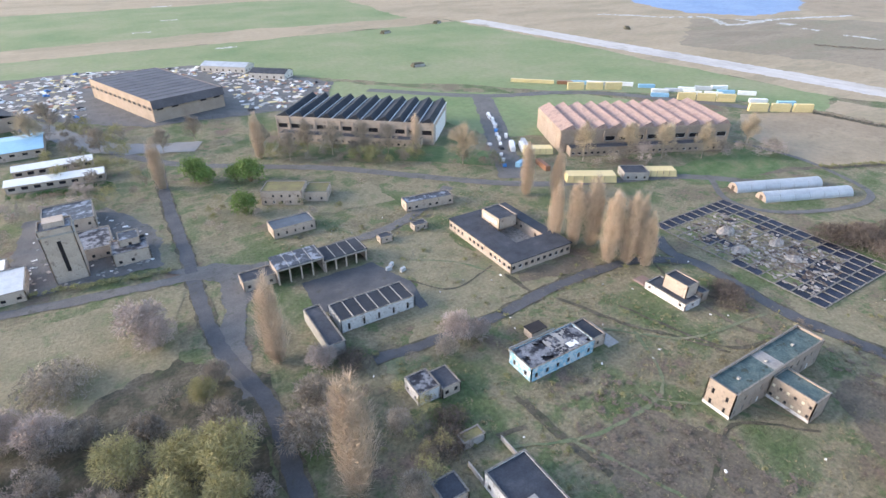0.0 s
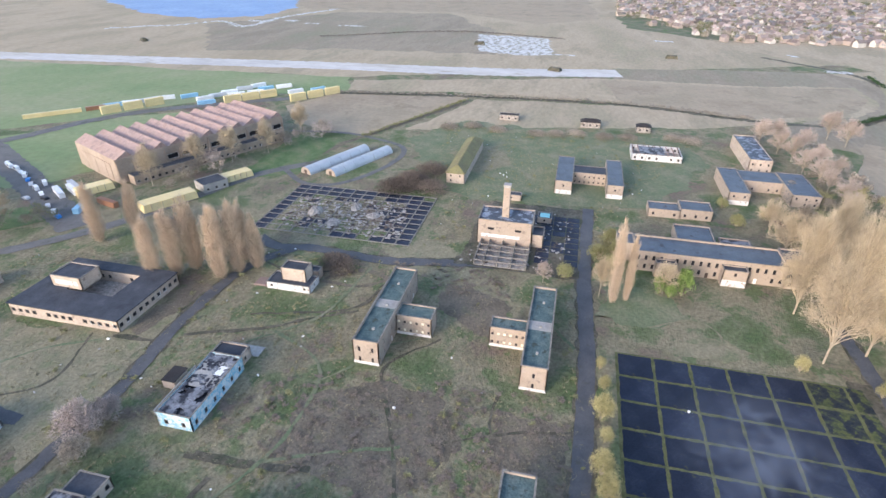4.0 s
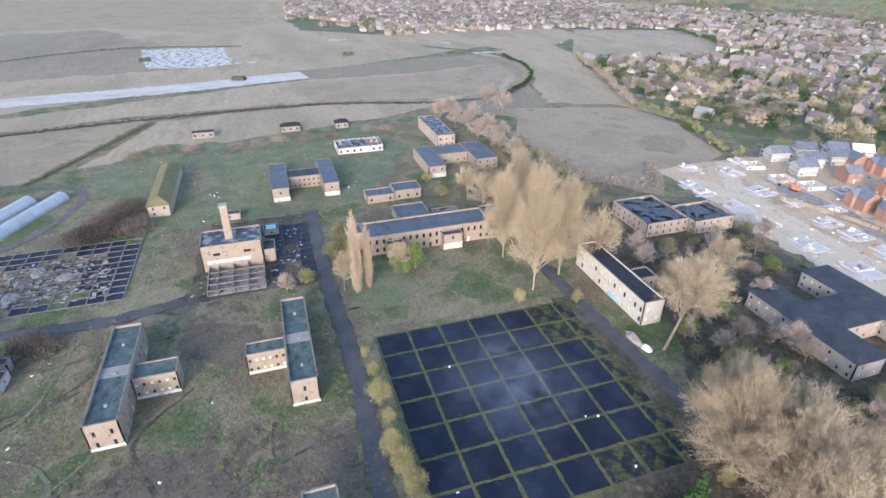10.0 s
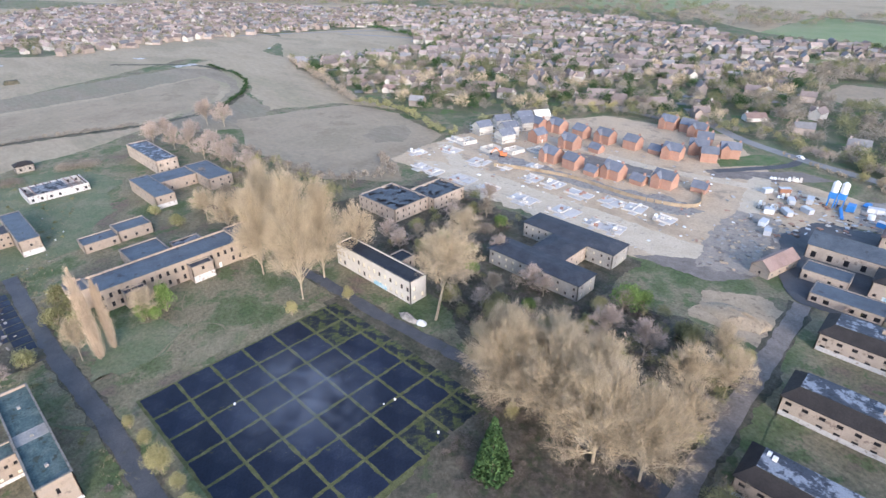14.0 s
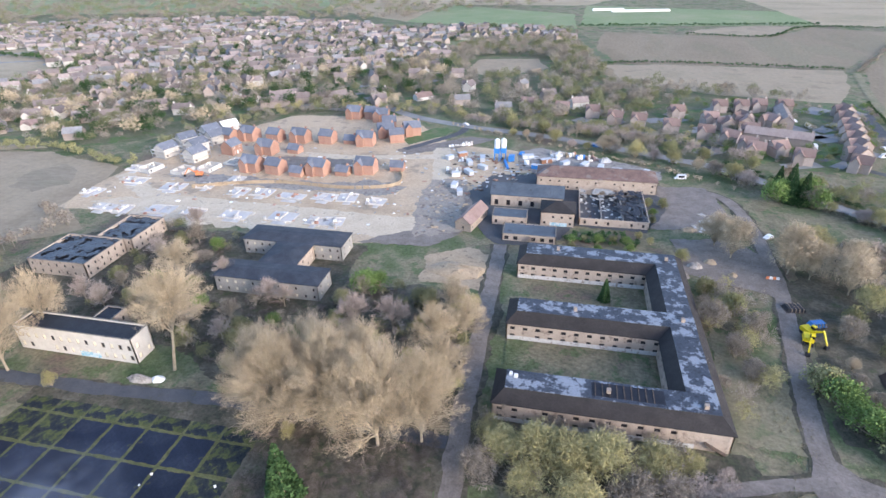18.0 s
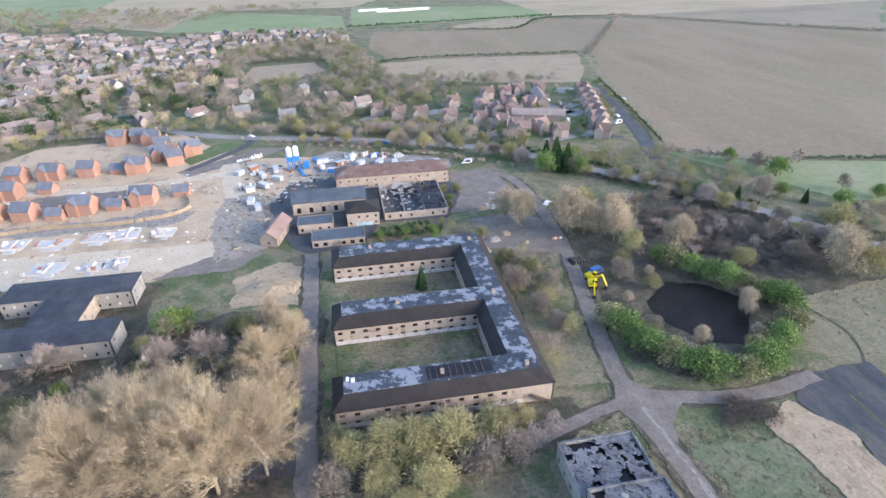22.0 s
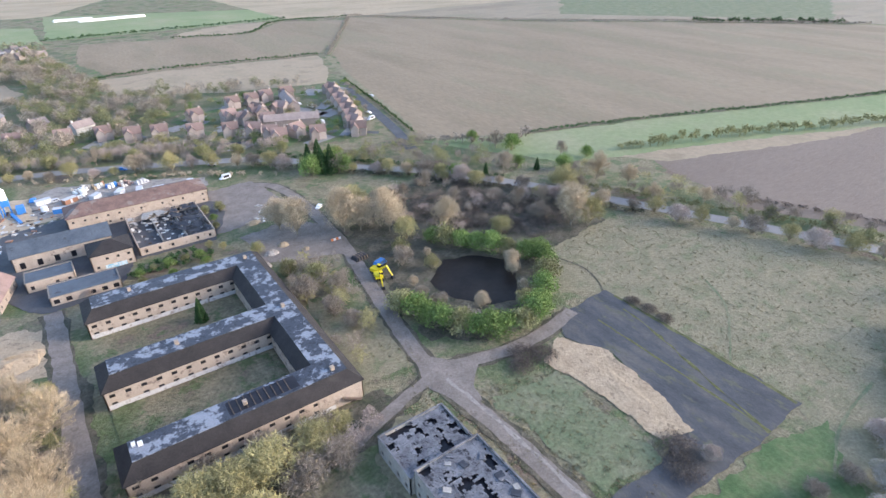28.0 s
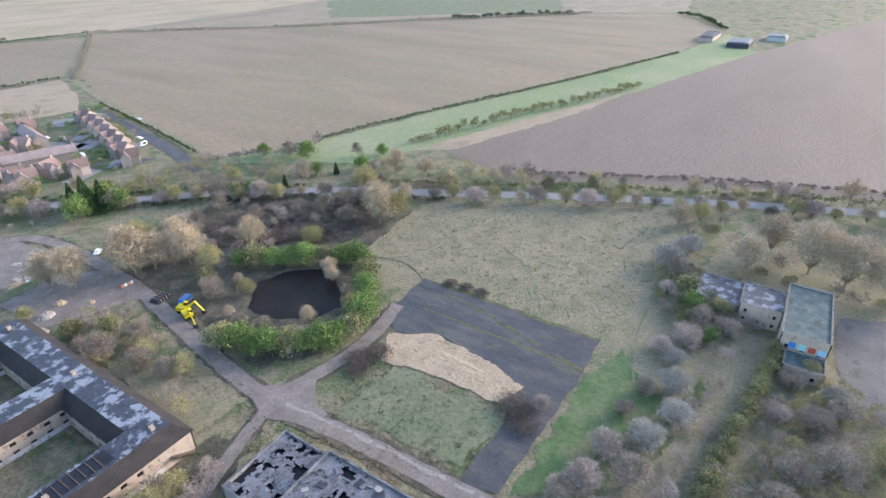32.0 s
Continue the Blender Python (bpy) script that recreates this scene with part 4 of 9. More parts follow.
patch("trampled_ground", [(20, -272), (22, -300), (10, -309), (-30, -293), (-52, -281), (-50, -268), (-30, -266), (-20, -270)], PALEDUST, 0.078, "grey dusty yard behind the pink roofed block", "ground", 3, 1.2, 316)
patch("trampled_ground", [(61, -252), (44, -254), (40, -228), (37, -198), (54, -190), (62, -220)], LAIDGROUND, 0.082, "grey trampled ground with old footings", "ground", 3, 1.5, 313)
patch("courtyard_grass", [(10, -111), (-32, -111), (-32, -132), (10, -132)], GRASS, 0.04, "rough grass in the barrack court", "grass", 4, 0.4, 72)
patch("boiler_yard", [(170, -9), (170, 36), (188, 34), (200, 34), (228, 30), (228, -9)], WOODFLOOR, 0.05, "dark wet broken yard round the boiler house", "yard", 4, 0.8, 73)
patch("rubble_ground", [(176, 54), (178, 119), (222, 124), (226, 60)], GRASS, 0.04, "mossy footings of demolished huts", "rubble", 4, 0.8, 74)
patch("garage_yard", [(40, 138), (42, 158), (68, 158), (74, 140), (72, 124), (69, 124), (68, 139)], ASPHALT, 0.058, "cracked garage forecourt", "yard", 3, 0.4, 75)
patch("courtyard_drive", [(106, 119), (134, 112), (136, 122), (108, 124)], BRAMBLE, 0.05, "overgrown rubble strip beside the courtyard block", "ground", 3, 0.8, 76)
patch("tower_yard", [(-46, 196), (4, 196), (6, 226), (-10, 260), (-40, 262)], LANE, 0.045, "rubble strewn yard round the tower", "yard", 4, 1.2, 77)
patch("scrap_yard", [(-70, 560), (-4, 560), (90, 536), (160, 420), (126, 356), (84, 366), (20, 372), (-46, 430), (-75, 500)], LANE, 0.045, "crowded storage yard round the brown hangar", "yard", 8, 2, 78)
ribbon("apron_road", [(-46, 420), (-20, 372), (0, 340), (40, 320)], 16, ROADGREY, 0.06, "wide grey apron by the storage yard", "road", 1)
patch("end_yard", [(-186, 29), (-200, 60), (-120, 60), (-146, 32), (-160, 28)], LANE, 0.05, "worn pale drive beside the end house", "yard", 4, 0.8, 79)
patch("pond_water", [(-90, -135), (-103, -145), (-115, -140), (-124, -128), (-107, -109), (-98, -112), (-90, -124)], WATER, 0.06, "dark still pond water", "water", 4, 0.6, 80)

patch("mossy_margin", [(136, -82), (134, -90), (62, -90), (56, -78), (58, -30), (64, -18), (64, -84)], WOODFLOOR, -0.085, "dark mossy margin of the parade ground", "ground", 4, 1.4, 97)
# parade ground: dark asphalt bays with mossy joints
parade = thing("parade_ground", "dark asphalt parade ground with mossy joints", "parade ground", kind="structure")
part("moss_bed", Shape().poly((63.6, -84.6, 0.06), (132.9, -84.6, 0.06), (132.9, -20.4, 0.06), (63.6, -20.4, 0.06)), MOSS, parent=parade)


def bay_mesh(w, d, seed, material):
    """One bay of asphalt whose edges moss has eaten into."""
    rim = wobbly(wobbly([(-w, -d), (w, -d), (w, d), (-w, d)], 1.5, 0.17, seed), 0.5, 0.1, seed + 40)
    n, s = len(rim), Shape()
    s.v = [(x, y, z) for z in (0.0, 0.05) for x, y in rim]
    s.f = [tuple(range(n, 2 * n))] + [(k, (k + 1) % n, n + (k + 1) % n, n + k) for k in range(n)]
    return s.mesh("bay", material)


bays, halves = [bay_mesh(4.4, 4.5, 700 + k, WETASPH) for k in range(6)], [bay_mesh(4.4, 2.0, 710 + k, MOSSASPH) for k in range(3)]
mossy = [bay_mesh(4.3, 4.4, 720 + k, MOSSASPH) for k in range(3)]
for i in range(-1, 6):
    for j in range(7):
        x, y = 79.5 + 9.66 * i, -25.8 - 9.84 * j
        if j == 6:
            if i < 6:
                part("bay", halves[(i + j) % 3], None, parade, m=pose(x, y + 2.6, 0.062, 0, 0, random.uniform(-0.4, 0.4)))
        else:
            part("bay", mossy[(i + j) % 3] if (i > 3 and j > 4) or (i < 0 and j > 3) else bays[(i * 3 + j) % 6], None, parade, m=pose(x, y, 0.062 + random.uniform(-0.01, 0.01), 0, 0, 180 * ((i + j) % 2) + random.uniform(-0.4, 0.4)))
# bluish haze over the middle bays, painted as a see-through sheet
haze_sheet = tagged(new("parade_haze", Shape().poly((-1, -1, 0), (1, -1, 0), (1, 1, 0), (-1, 1, 0)).mesh("parade_haze", HAZEFILM)), "smoky pale haze painted on the middle of the parade ground", "dust", kind="structure")
haze_sheet.matrix_basis = pose(104, -53, 0.128) @ Matrix.Diagonal((24, 22, 1, 1))

# ---- buildings ----
_windows = {}


def window_mesh(w, h, style):
    """A recessed frame with its sill, and the pane set into it as one piece; outward is -y, the sill's middle at the origin."""
    if (w, h, style) not in _windows:
        f, b = Shape(), 0.09
        rect = lambda dx, z0, z1, y: [(-dx, y, z0), (dx, y, z0), (dx, y, z1), (-dx, y, z1)]
        f.v = rect(w / 2, 0, h, 0.08) + rect(w / 2 - b, b, h - b, 0.08) + rect(w / 2 - b, b, h - b, 0.18) + rect(w / 2, 0, h, 0.2)
        for k in range(4):
            n = (k + 1) % 4
            f.f += [(k, n, 4 + n, 4 + k), (4 + k, 4 + n, 8 + n, 8 + k), (12 + k, 12 + n, n, k)]
        f.f.append((8, 9, 10, 11))
        # the near-black pane paints the unlit room behind it
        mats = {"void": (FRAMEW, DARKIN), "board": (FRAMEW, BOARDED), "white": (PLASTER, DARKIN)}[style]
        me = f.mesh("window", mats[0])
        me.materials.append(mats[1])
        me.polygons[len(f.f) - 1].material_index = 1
        _windows[w, h, style] = me
    return _windows[w, h, style]


def window(root, w, h, style, m):
    part("window", window_mesh(w, h, style), None, root, m=m)


def wall(root, p0, p1, z0, z1, holes, material, thick=0.3, name="wall"):
    """A wall from p0 to p1 whose outer side lies on the right; holes: (u0, u1, v0, v1) along it and up."""
    (x0, y0), (x1, y1) = p0, p1
    n = math.hypot(x1 - x0, y1 - y0)
    dx, dy = (x1 - x0) / n, (y1 - y0) / n
    s = Shape()
    at = lambda u, v, d: (x0 + dx * u - dy * d, y0 + dy * u + dx * d, v)
    us = sorted({0.0, n, *[h[0] for h in holes], *[h[1] for h in holes]})
    vs = sorted({z0, z1, *[h[2] for h in holes], *[h[3] for h in holes]})
    gone = lambda u, v: any(a < u < b and c < v < d for a, b, c, d in holes)
    for va, vb in zip(vs, vs[1:]):
        run = None
        for ua, ub in list(zip(us, us[1:])) + [(n, n)]:
            solid = ua < ub and not gone((ua + ub) / 2, (va + vb) / 2)
            if solid and run is None:
                run = ua
            if not solid and run is not None:
                s.poly(at(run, va, 0), at(ua, va, 0), at(ua, vb, 0), at(run, vb, 0))
                s.poly(at(run, vb, thick), at(ua, vb, thick), at(ua, va, thick), at(run, va, thick))
                run = None
    for a, b, c, d in holes:
        s.poly(at(a, c, 0), at(a, c, thick), at(b, c, thick), at(b, c, 0)).poly(at(a, d, thick), at(a, d, 0), at(b, d, 0), at(b, d, thick))
        s.poly(at(a, c, thick), at(a, c, 0), at(a, d, 0), at(a, d, thick)).poly(at(b, c, 0), at(b, c, thick), at(b, d, thick), at(b, d, 0))
    s.poly(at(0, z1, 0), at(n, z1, 0), at(n, z1, thick), at(0, z1, thick))
    s.poly(at(0, z0, thick), at(0, z0, 0), at(0, z1, 0), at(0, z1, thick)).poly(at(n, z0, 0), at(n, z0, thick), at(n, z1, thick), at(n, z1, 0))
    return part(name, s, material, root)


def glazed_wall(root, p0, p1, z0, z1, floors, bay, w, h, material, styles, rnd, sill=0.9, storey=3.2, skip=0.08, base=None, door=0):
    """A wall with a row of windows on each floor. floors 0: a blank wall."""
    (x0, y0), (x1, y1) = p0, p1
    n = math.hypot(x1 - x0, y1 - y0)
    dx, dy, turn = (x1 - x0) / n, (y1 - y0) / n, math.degrees(math.atan2(y1 - y0, x1 - x0))
    count, holes, doors = int((n - 0.6) / bay) if floors else 0, [], []
    for fl in range(floors):
        v = z0 + sill + storey * fl
        if v + h > z1 - 0.2:
            break
        for k in range(count):
            u = n * (k + 0.5) / count
            if door and fl == 0 and k % door == door // 2:
                doors.append((u - 0.55, u + 0.55, z0 + 0.05, z0 + 2.1))
            elif rnd.random() > skip:
                holes.append((u - w / 2, u + w / 2, v, v + h))
    wall(root, p0, p1, z0, z1, holes + doors, material)
    for a, b, c, d in holes:
        u = (a + b) / 2
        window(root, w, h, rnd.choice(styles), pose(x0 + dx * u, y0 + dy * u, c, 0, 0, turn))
    for a, b, c, d in doors:
        u = (a + b) / 2
        part("door", Shape().box(-0.53, 0.12, 0, 0.53, 0.17, 2.04), TIMBER if rnd.random() < 0.6 else PLASTER, root, m=pose(x0 + dx * u, y0 + dy * u, c, 0, 0, turn))


def ragged_deck(root, x0, y0, x1, y1, z, cover, material, seed, cell=0.5):
    """A broken roof sheet: squares of it have fallen in and left ragged gaps."""
    s, rnd = Shape(), random.Random(seed)
    nx, ny = max(1, int((x1 - x0) / cell)), max(1, int((y1 - y0) / cell))
    dx, dy = (x1 - x0) / nx, (y1 - y0) / ny
    for i in range(nx):
        for j in range(ny):
            x, y = x0 + i * dx, y0 + j * dy
            v = noise.noise(Vector((x * 0.36 + seed, y * 0.36, seed * 0.7))) + 0.5 * noise.noise(Vector((x * 0.9, y * 0.9 + seed, 3.1)))
            if v < cover:
                q, up = [rnd.uniform(-0.16, 0.1) for _ in range(4)], rnd.uniform(-0.05, 0.05)
                s.box(x + q[0], y + q[1], z - 0.12, x + dx - q[2], y + dy - q[3], z + up)
    return tagged(part("broken_deck", s, material, root), "broken roof sheet with fallen gaps", kind="stuff")


def block(root, x0, y0, x1, y1, z1, floors=2, bay=3.2, w=1.0, h=1.3, material=None, deck=None, styles=("void",), seed=1, parapet=0.45, sides="SENW", z0=0.0, coping=None, skip=0.08, door=0, sill=0.9, storey=3.2, ends=None):
    """A flat roofed block: four walls with windows on the named sides, a sunk roof deck and a coping."""
    rnd, material, deck = random.Random(seed), material or BRICK, deck or FELT
    runs = {"S": ((x0, y0), (x1, y0)), "E": ((x1, y0), (x1, y1)), "N": ((x1, y1), (x0, y1)), "W": ((x0, y1), (x0, y0))}
    for side, (p, q) in runs.items():
        n = (floors if side in sides else 0)
        bb = ends if ends and side in "EW" and (x1 - x0) > (y1 - y0) else (ends if ends and side in "NS" and (y1 - y0) > (x1 - x0) else bay)
        glazed_wall(root, p, q, z0, z1, n, bb, w, h, material, styles, rnd, skip=skip, door=door, sill=sill, storey=storey)
    t = 0.3
    part("roof", Shape().box(x0 + t, y0 + t, z1 - parapet - 0.25, x1 - t, y1 - t, z1 - parapet), deck, root)
    c = Shape()
    for a in ((x0 - 0.06, y0 - 0.06, x1 + 0.06, y0 + 0.36), (x0 - 0.06, y1 - 0.36, x1 + 0.06, y1 + 0.06), (x0 - 0.06, y0 + 0.36, x0 + 0.36, y1 - 0.36), (x1 - 0.36, y0 + 0.36, x1 + 0.06, y1 - 0.36)):
        c.box(a[0], a[1], z1, a[2], a[3], z1 + 0.1)
    part("coping", c, coping or COPE, root)


def hip_roof(root, x0, y0, x1, y1, z0, z1, inset, material, top=None, over=0.4, name="roof"):
    x0, y0, x1, y1 = x0 - over, y0 - over, x1 + over, y1 + over
    a = [(x0, y0, z0), (x1, y0, z0), (x1, y1, z0), (x0, y1, z0)]
    ix, iy = min(inset, (x1 - x0) / 2 - 0.02), min(inset, (y1 - y0) / 2 - 0.02)
    b = [(x0 + ix, y0 + iy, z1), (x1 - ix, y0 + iy, z1), (x1 - ix, y1 - iy, z1), (x0 + ix, y1 - iy, z1)]
    s = Shape()
    for k in range(4):
        s.poly(a[k], a[(k + 1) % 4], b[(k + 1) % 4], b[k])
    s.poly(*[(x, y, z - 0.15) for x, y, z in reversed(a)])
    for k in range(4):
        p, q = a[k], a[(k + 1) % 4]
        s.poly((p[0], p[1], z0 - 0.15), (q[0], q[1], z0 - 0.15), q, p)
    if not top:
        s.poly(*b)
    ob = part(name, s, material, root)
    if top:
        part("roof_top", Shape().box(b[0][0] - 0.1, b[0][1] - 0.1, z1 - 0.05, b[2][0] + 0.1, b[2][1] + 0.1, z1 + 0.08), top, root)
    return ob


def gable_roof(root, x0, y0, x1, y1, z0, z1, material, along="x", over=0.35, thick=0.18):
    """Two sloping slabs; the ridge runs along x or y."""
    for side in (0, 1):
        s = Shape()
        if along == "x":
            ye, ym = ((y0 - over, (y0 + y1) / 2), (y1 + over, (y0 + y1) / 2))[side]
            q = [(x0 - over, ye, z0 - 0.15), (x1 + over, ye, z0 - 0.15), (x1 + over, ym, z1), (x0 - over, ym, z1)]
        else:
            xe, xm = ((x0 - over, (x0 + x1) / 2), (x1 + over, (x0 + x1) / 2))[side]
            q = [(xe, y0 - over, z0 - 0.15), (xe, y1 + over, z0 - 0.15), (xm, y1 + over, z1), (xm, y0 - over, z1)]
        up = [(a, b, c + thick) for a, b, c in q]
        s.poly(*up).poly(*reversed(q))
        for k in range(4):
            s.poly(q[k], q[(k + 1) % 4], up[(k + 1) % 4], up[k])
        part("roof_slope", s, material, root)


def gable_ends(root, x0, y0, x1, y1, z0, z1, material, along="x"):
    for e in (0, 1):
        if along == "x":
            x = (x0, x1 - 0.3)[e]
            tri = [(x, y0, z0), (x, y1, z0), (x, (y0 + y1) / 2, z1)]
            tri2 = [(x + 0.3, b, c) for a, b, c in tri]
        else:
            y = (y0, y1 - 0.3)[e]
            tri = [(x0, y, z0), (x1, y, z0), ((x0 + x1) / 2, y, z1)]
            tri2 = [(a, y + 0.3, c) for a, b, c in tri]
        s = Shape()
        s.poly(*tri).poly(*reversed(tri2))
        for k in range(3):
            s.poly(tri[k], tri[(k + 1) % 3], tri2[(k + 1) % 3], tri2[k])
        part("gable", s, material, root)


# the two T shaped barrack blocks and the end of a third
def t_block(x0, y0, x1, y1, bx0, by0, bx1, by1, label, seed, wing=True):
    cx, cy = (x0 + x1) / 2, (y0 + y1) / 2
    b = thing("barrack_block", label, "barrack block", cx, cy, group="T shaped barrack blocks")
    w, d = (x1 - x0) / 2, (y1 - y0) / 2
    block(b, -w, -d, w, d, 8.3, 2, 3.0, 0.85, 1.75, BRICK, GREENFELT, ("void",), seed, 0.7, door=7, skip=0.15, ends=3.4, sill=0.85, storey=3.5)
    part("plaster_band", Shape().box(-w - 0.02, -d + 0.05, 0.05, -w - 0.005, d - 0.05, 1.0), WHITEW, b, "flaking white painted base")
    part("roof_patch", Shape().box(-2.6, -d + 0.4, 7.61, 1.6, d - 0.4, 7.66), CONCRETE, b, "pale bare patch in the roof felt")
    for k in range(3):
        part("roof_vent", Shape().box(-w + 6 + k * 12, -0.5, 7.6, -w + 6.7 + k * 12, 0.2, 8.15), CONCRETE, b)
    if wing:
        block(b, bx0 - cx, by0 - cy, bx1 - cx, by1 - cy, 6.9, 2, 1.55, 0.9, 1.1, BRICK, GREENFELT, ("void", "void", "board"), seed + 1, 0.4, sides="EW", sill=1.1, storey=2.9, skip=0.0)
        part("plaster_band", Shape().box(bx0 - cx - 0.02, by0 - cy + 0.1, 0.05, bx0 - cx - 0.005, by1 - cy - 0.1, 1.0), WHITEW, b, "flaking white painted base")


t_block(110.5, 44, 150, 51.6, 126, 33, 132.5, 44, "two storey buff brick barrack block, green felt roof, broken windows", 11)
t_block(111, -2, 149.5, 5.2, 127, 5.2, 132.5, 15.8, "two storey buff brick barrack block beside the straight road", 12)
t_block(38, -2, 78, 5.2, 0, 0, 0, 0, "buff brick barrack block with a green felt roof", 13, wing=False)

# long two storey block with porches
b = thing("long_block", "long buff brick block with a wet blue felt roof", "barrack block", 188, -53)
block(b, -6, -25, 7, 25, 8.0, 2, 2.5, 1.15, 2.0, BRICK, BLUEFELT, ("void",), 21, 0.7, sides="EW", sill=0.9, storey=3.5, skip=0.04, door=6)
block(b, -1, -34, 8, -25, 8.2, 2, 3.2, 1.1, 1.5, BRICK, BLUEFELT, ("void",), 22, 0.6)
block(b, -6.5, -32, -1, -25, 4.0, 1, 3.2, 1.1, 1.5, CREAM, FELT, ("void",), 23, 0.4)
block(b, -10, -12, -6, -4, 6.4, 2, 4.0, 1.1, 1.5, BRICK, FELT, ("void",), 24, 0.4, sides="W")
block(b, -9.5, 11, -6, 18, 5.8, 2, 4.0, 1.1, 1.5, BRICK, FELT, ("void",), 25, 0.4, sides="W")
block(b, 0, 25, 9, 31, 7.4, 2, 3.0, 1.1, 1.4, BRICK, BLUEFELT, ("void",), 26, 0.5)
block(b, 12, -6, 27, 8, 4.6, 1, 3.4, 1.1, 1.3, BRICK, BLUEFELT, ("void",), 27, 0.5)
block(b, 7, -19, 20, -8, 4.0, 1, 3.4, 1.1, 1.3, BRICK, RUINFELT, ("void",), 28, 0.5)
part("plaster_band", Shape().box(-10.02, -11.9, 0.05, -10.005, -4.1, 2.6), WHITEW, b, "white painted porch base")

b = thing("bungalow", "single storey buff brick building with blue felt roof", "building", 235, -50)
block(b, -5, -13, 5, 0, 4.6, 1, 3.2, 1.2, 1.4, BRICK, BLUEFELT, ("void",), 31, 0.4)
block(b, -5.5, 0, 3, 13, 3.7, 1, 3.2, 1.2, 1.4, BRICK, BLUEFELT, ("void",), 32, 0.4)

# narrow block with pale boarded windows
b = thing("boarded_block", "two storey cream block with pale boarded windows", "barrack block", 133, -104.5)
block(b, -20, -3.7, 20, 3.7, 8.6, 2, 2.7, 1.2, 1.8, PALEHOUSE, BLACKROOF, ("board", "board", "board", "void"), 41, 0.6, sill=0.9, storey=3.5)
block(b, -6, -11.5, 0.5, -3.7, 7.4, 2, 3.2, 1.0, 1.5, CREAM, BLACKROOF, ("void",), 42, 0.4)
part("graffiti_panel", Shape().box(-8, 3.71, 0.1, -1, 3.725, 1.9), GRAFF, b, "blue graffiti on the wall")

# U shaped block, far
b = thing("courtyard_block", "U shaped buff brick block with dark flat roofs", "building", 261, -11)
block(b, -17, 7, 17, 15, 6.6, 2, 3.4, 1.0, 1.2, BRICK, BLUEFELT, ("void",), 51, 0.15, storey=2.7, ends=4)
block(b, -17, -16, 17, -8.6, 6.6, 2, 3.4, 1.0, 1.2, BRICK, BLUEFELT, ("void",), 52, 0.15, storey=2.7, ends=4)
block(b, -3, -8.6, 7, 7, 6.0, 2, 1.9, 0.9, 1.0, BRICK, FELT, ("void",), 53, 0.15, storey=2.6)
for y in (-15.9, 7.1):
    part("plaster_band", Shape().box(-17.02, y, 0.05, -17.005, y + 7.2, 2.2), WHITEW, b, "white painted end wall base")
b = thing("courtyard_block", "buff brick block with sagging grey roofs", "building", 267, -92)
block(b, -16, 10, 16, 19, 6.0, 2, 3.4, 1.0, 1.2, BRICK, BLUEFELT, ("void",), 54, 0.15, storey=2.6)
block(b, 2, -8, 16, 10, 5.4, 1, 3.4, 1.0, 1.3, BRICK, BLUEFELT, ("void",), 55, 0.15)
block(b, -12, -20, 16, -8, 5.8, 2, 3.4, 1.0, 1.2, BRICK, BLUEFELT, ("void",), 56, 0.15, storey=2.6)
part("plaster_band", Shape().box(-16.02, 10.1, 0.05, -16.005, 18.9, 2.2), WHITEW, b, "white painted end wall base")
b = thing("far_block", "two storey cream block with patchy dark roof", "building", 316, -96.5)
block(b, -21, -5.5, 21, 5.5, 7.2, 2, 3.4, 1.0, 1.3, CREAM, PATCHFELT, ("void",), 57, 0.4)

# roofless ruin
b = thing("ruined_hut", "roofless burnt out brick hut with bare rafters", "ruin", 308, -47)
for p, q in (((-8, -13), (8, -13)), ((8, -13), (8, 13)), ((8, 13), (-8, 13)), ((-8, 13), (-8, -13))):
    glazed_wall(b, p, q, 0, 3.6, 1, 3.2, 1.2, 1.4, WHITEW, ("void",), random.Random(58))
part("floor", Shape().box(-7.7, -12.7, 0, 7.7, 12.7, 0.2), RUBBLE, b)
for k in range(9):
    part("rafter", Shape().box(-7.9, -12 + 3 * k, 3.5, 7.9, -11.6 + 3 * k, 3.9), REDTILE if k % 3 else TIMBER, b)
part("roof", Shape().box(-7.5, -4, 3.9, 4, 9, 4.05), RUINFELT, b, "remaining sheet of collapsed roof")

# lodge with a hipped mossy roof
b = thing("long_lodge", "long cream lodge with a hipped mossy tile roof", "building", 270.5, 51.5)
block(b, -26.5, -4.5, 26.5, 4.5, 5.2, 2, 4.0, 1.0, 1.2, CREAM, TILE, ("void",), 61, 0.1, storey=2.4)
hip_roof(b, -26.5, -4.5, 26.5, 4.5, 5.35, 8.2, 4.6, MOSSROOF)

# boiler house with its chimney
b = thing("boiler_house", "buff brick boiler house with roofless coal bays", "boiler house", 189, 20)
block(b, -1, -10.5, 12, 10.5, 10.5, 1, 8.5, 2.6, 1.2, BRICK, PATCHFELT, ("void",), 71, 0.5, sill=6.2, sides="W", skip=0)
block(b, 0, -15, 8, -10.5, 5.6, 1, 4, 1.2, 1.4, BRICK, FELT, ("void",), 72, 0.4)
part("plaster_band", Shape().box(-1.03, -6, 3.2, -1.01, 9, 4.6), WHITEW, b, "bright white painted strip")
for y in (-10.5, -5, 0, 5, 8.4):
    part("bay_wall", Shape().box(-18, y, 0, -1.1, y + 0.4, 2.4), COPE, b)
for x in (-18, -14, -10, -6):
    part("beam", Shape().box(x, -10.4, 2.05, x + 0.4, 8.7, 2.5), COPE, b)
part("ash_floor", Shape().box(-18, -10.3, 0, -1.1, 8.6, 0.4), RUBBLE, b)
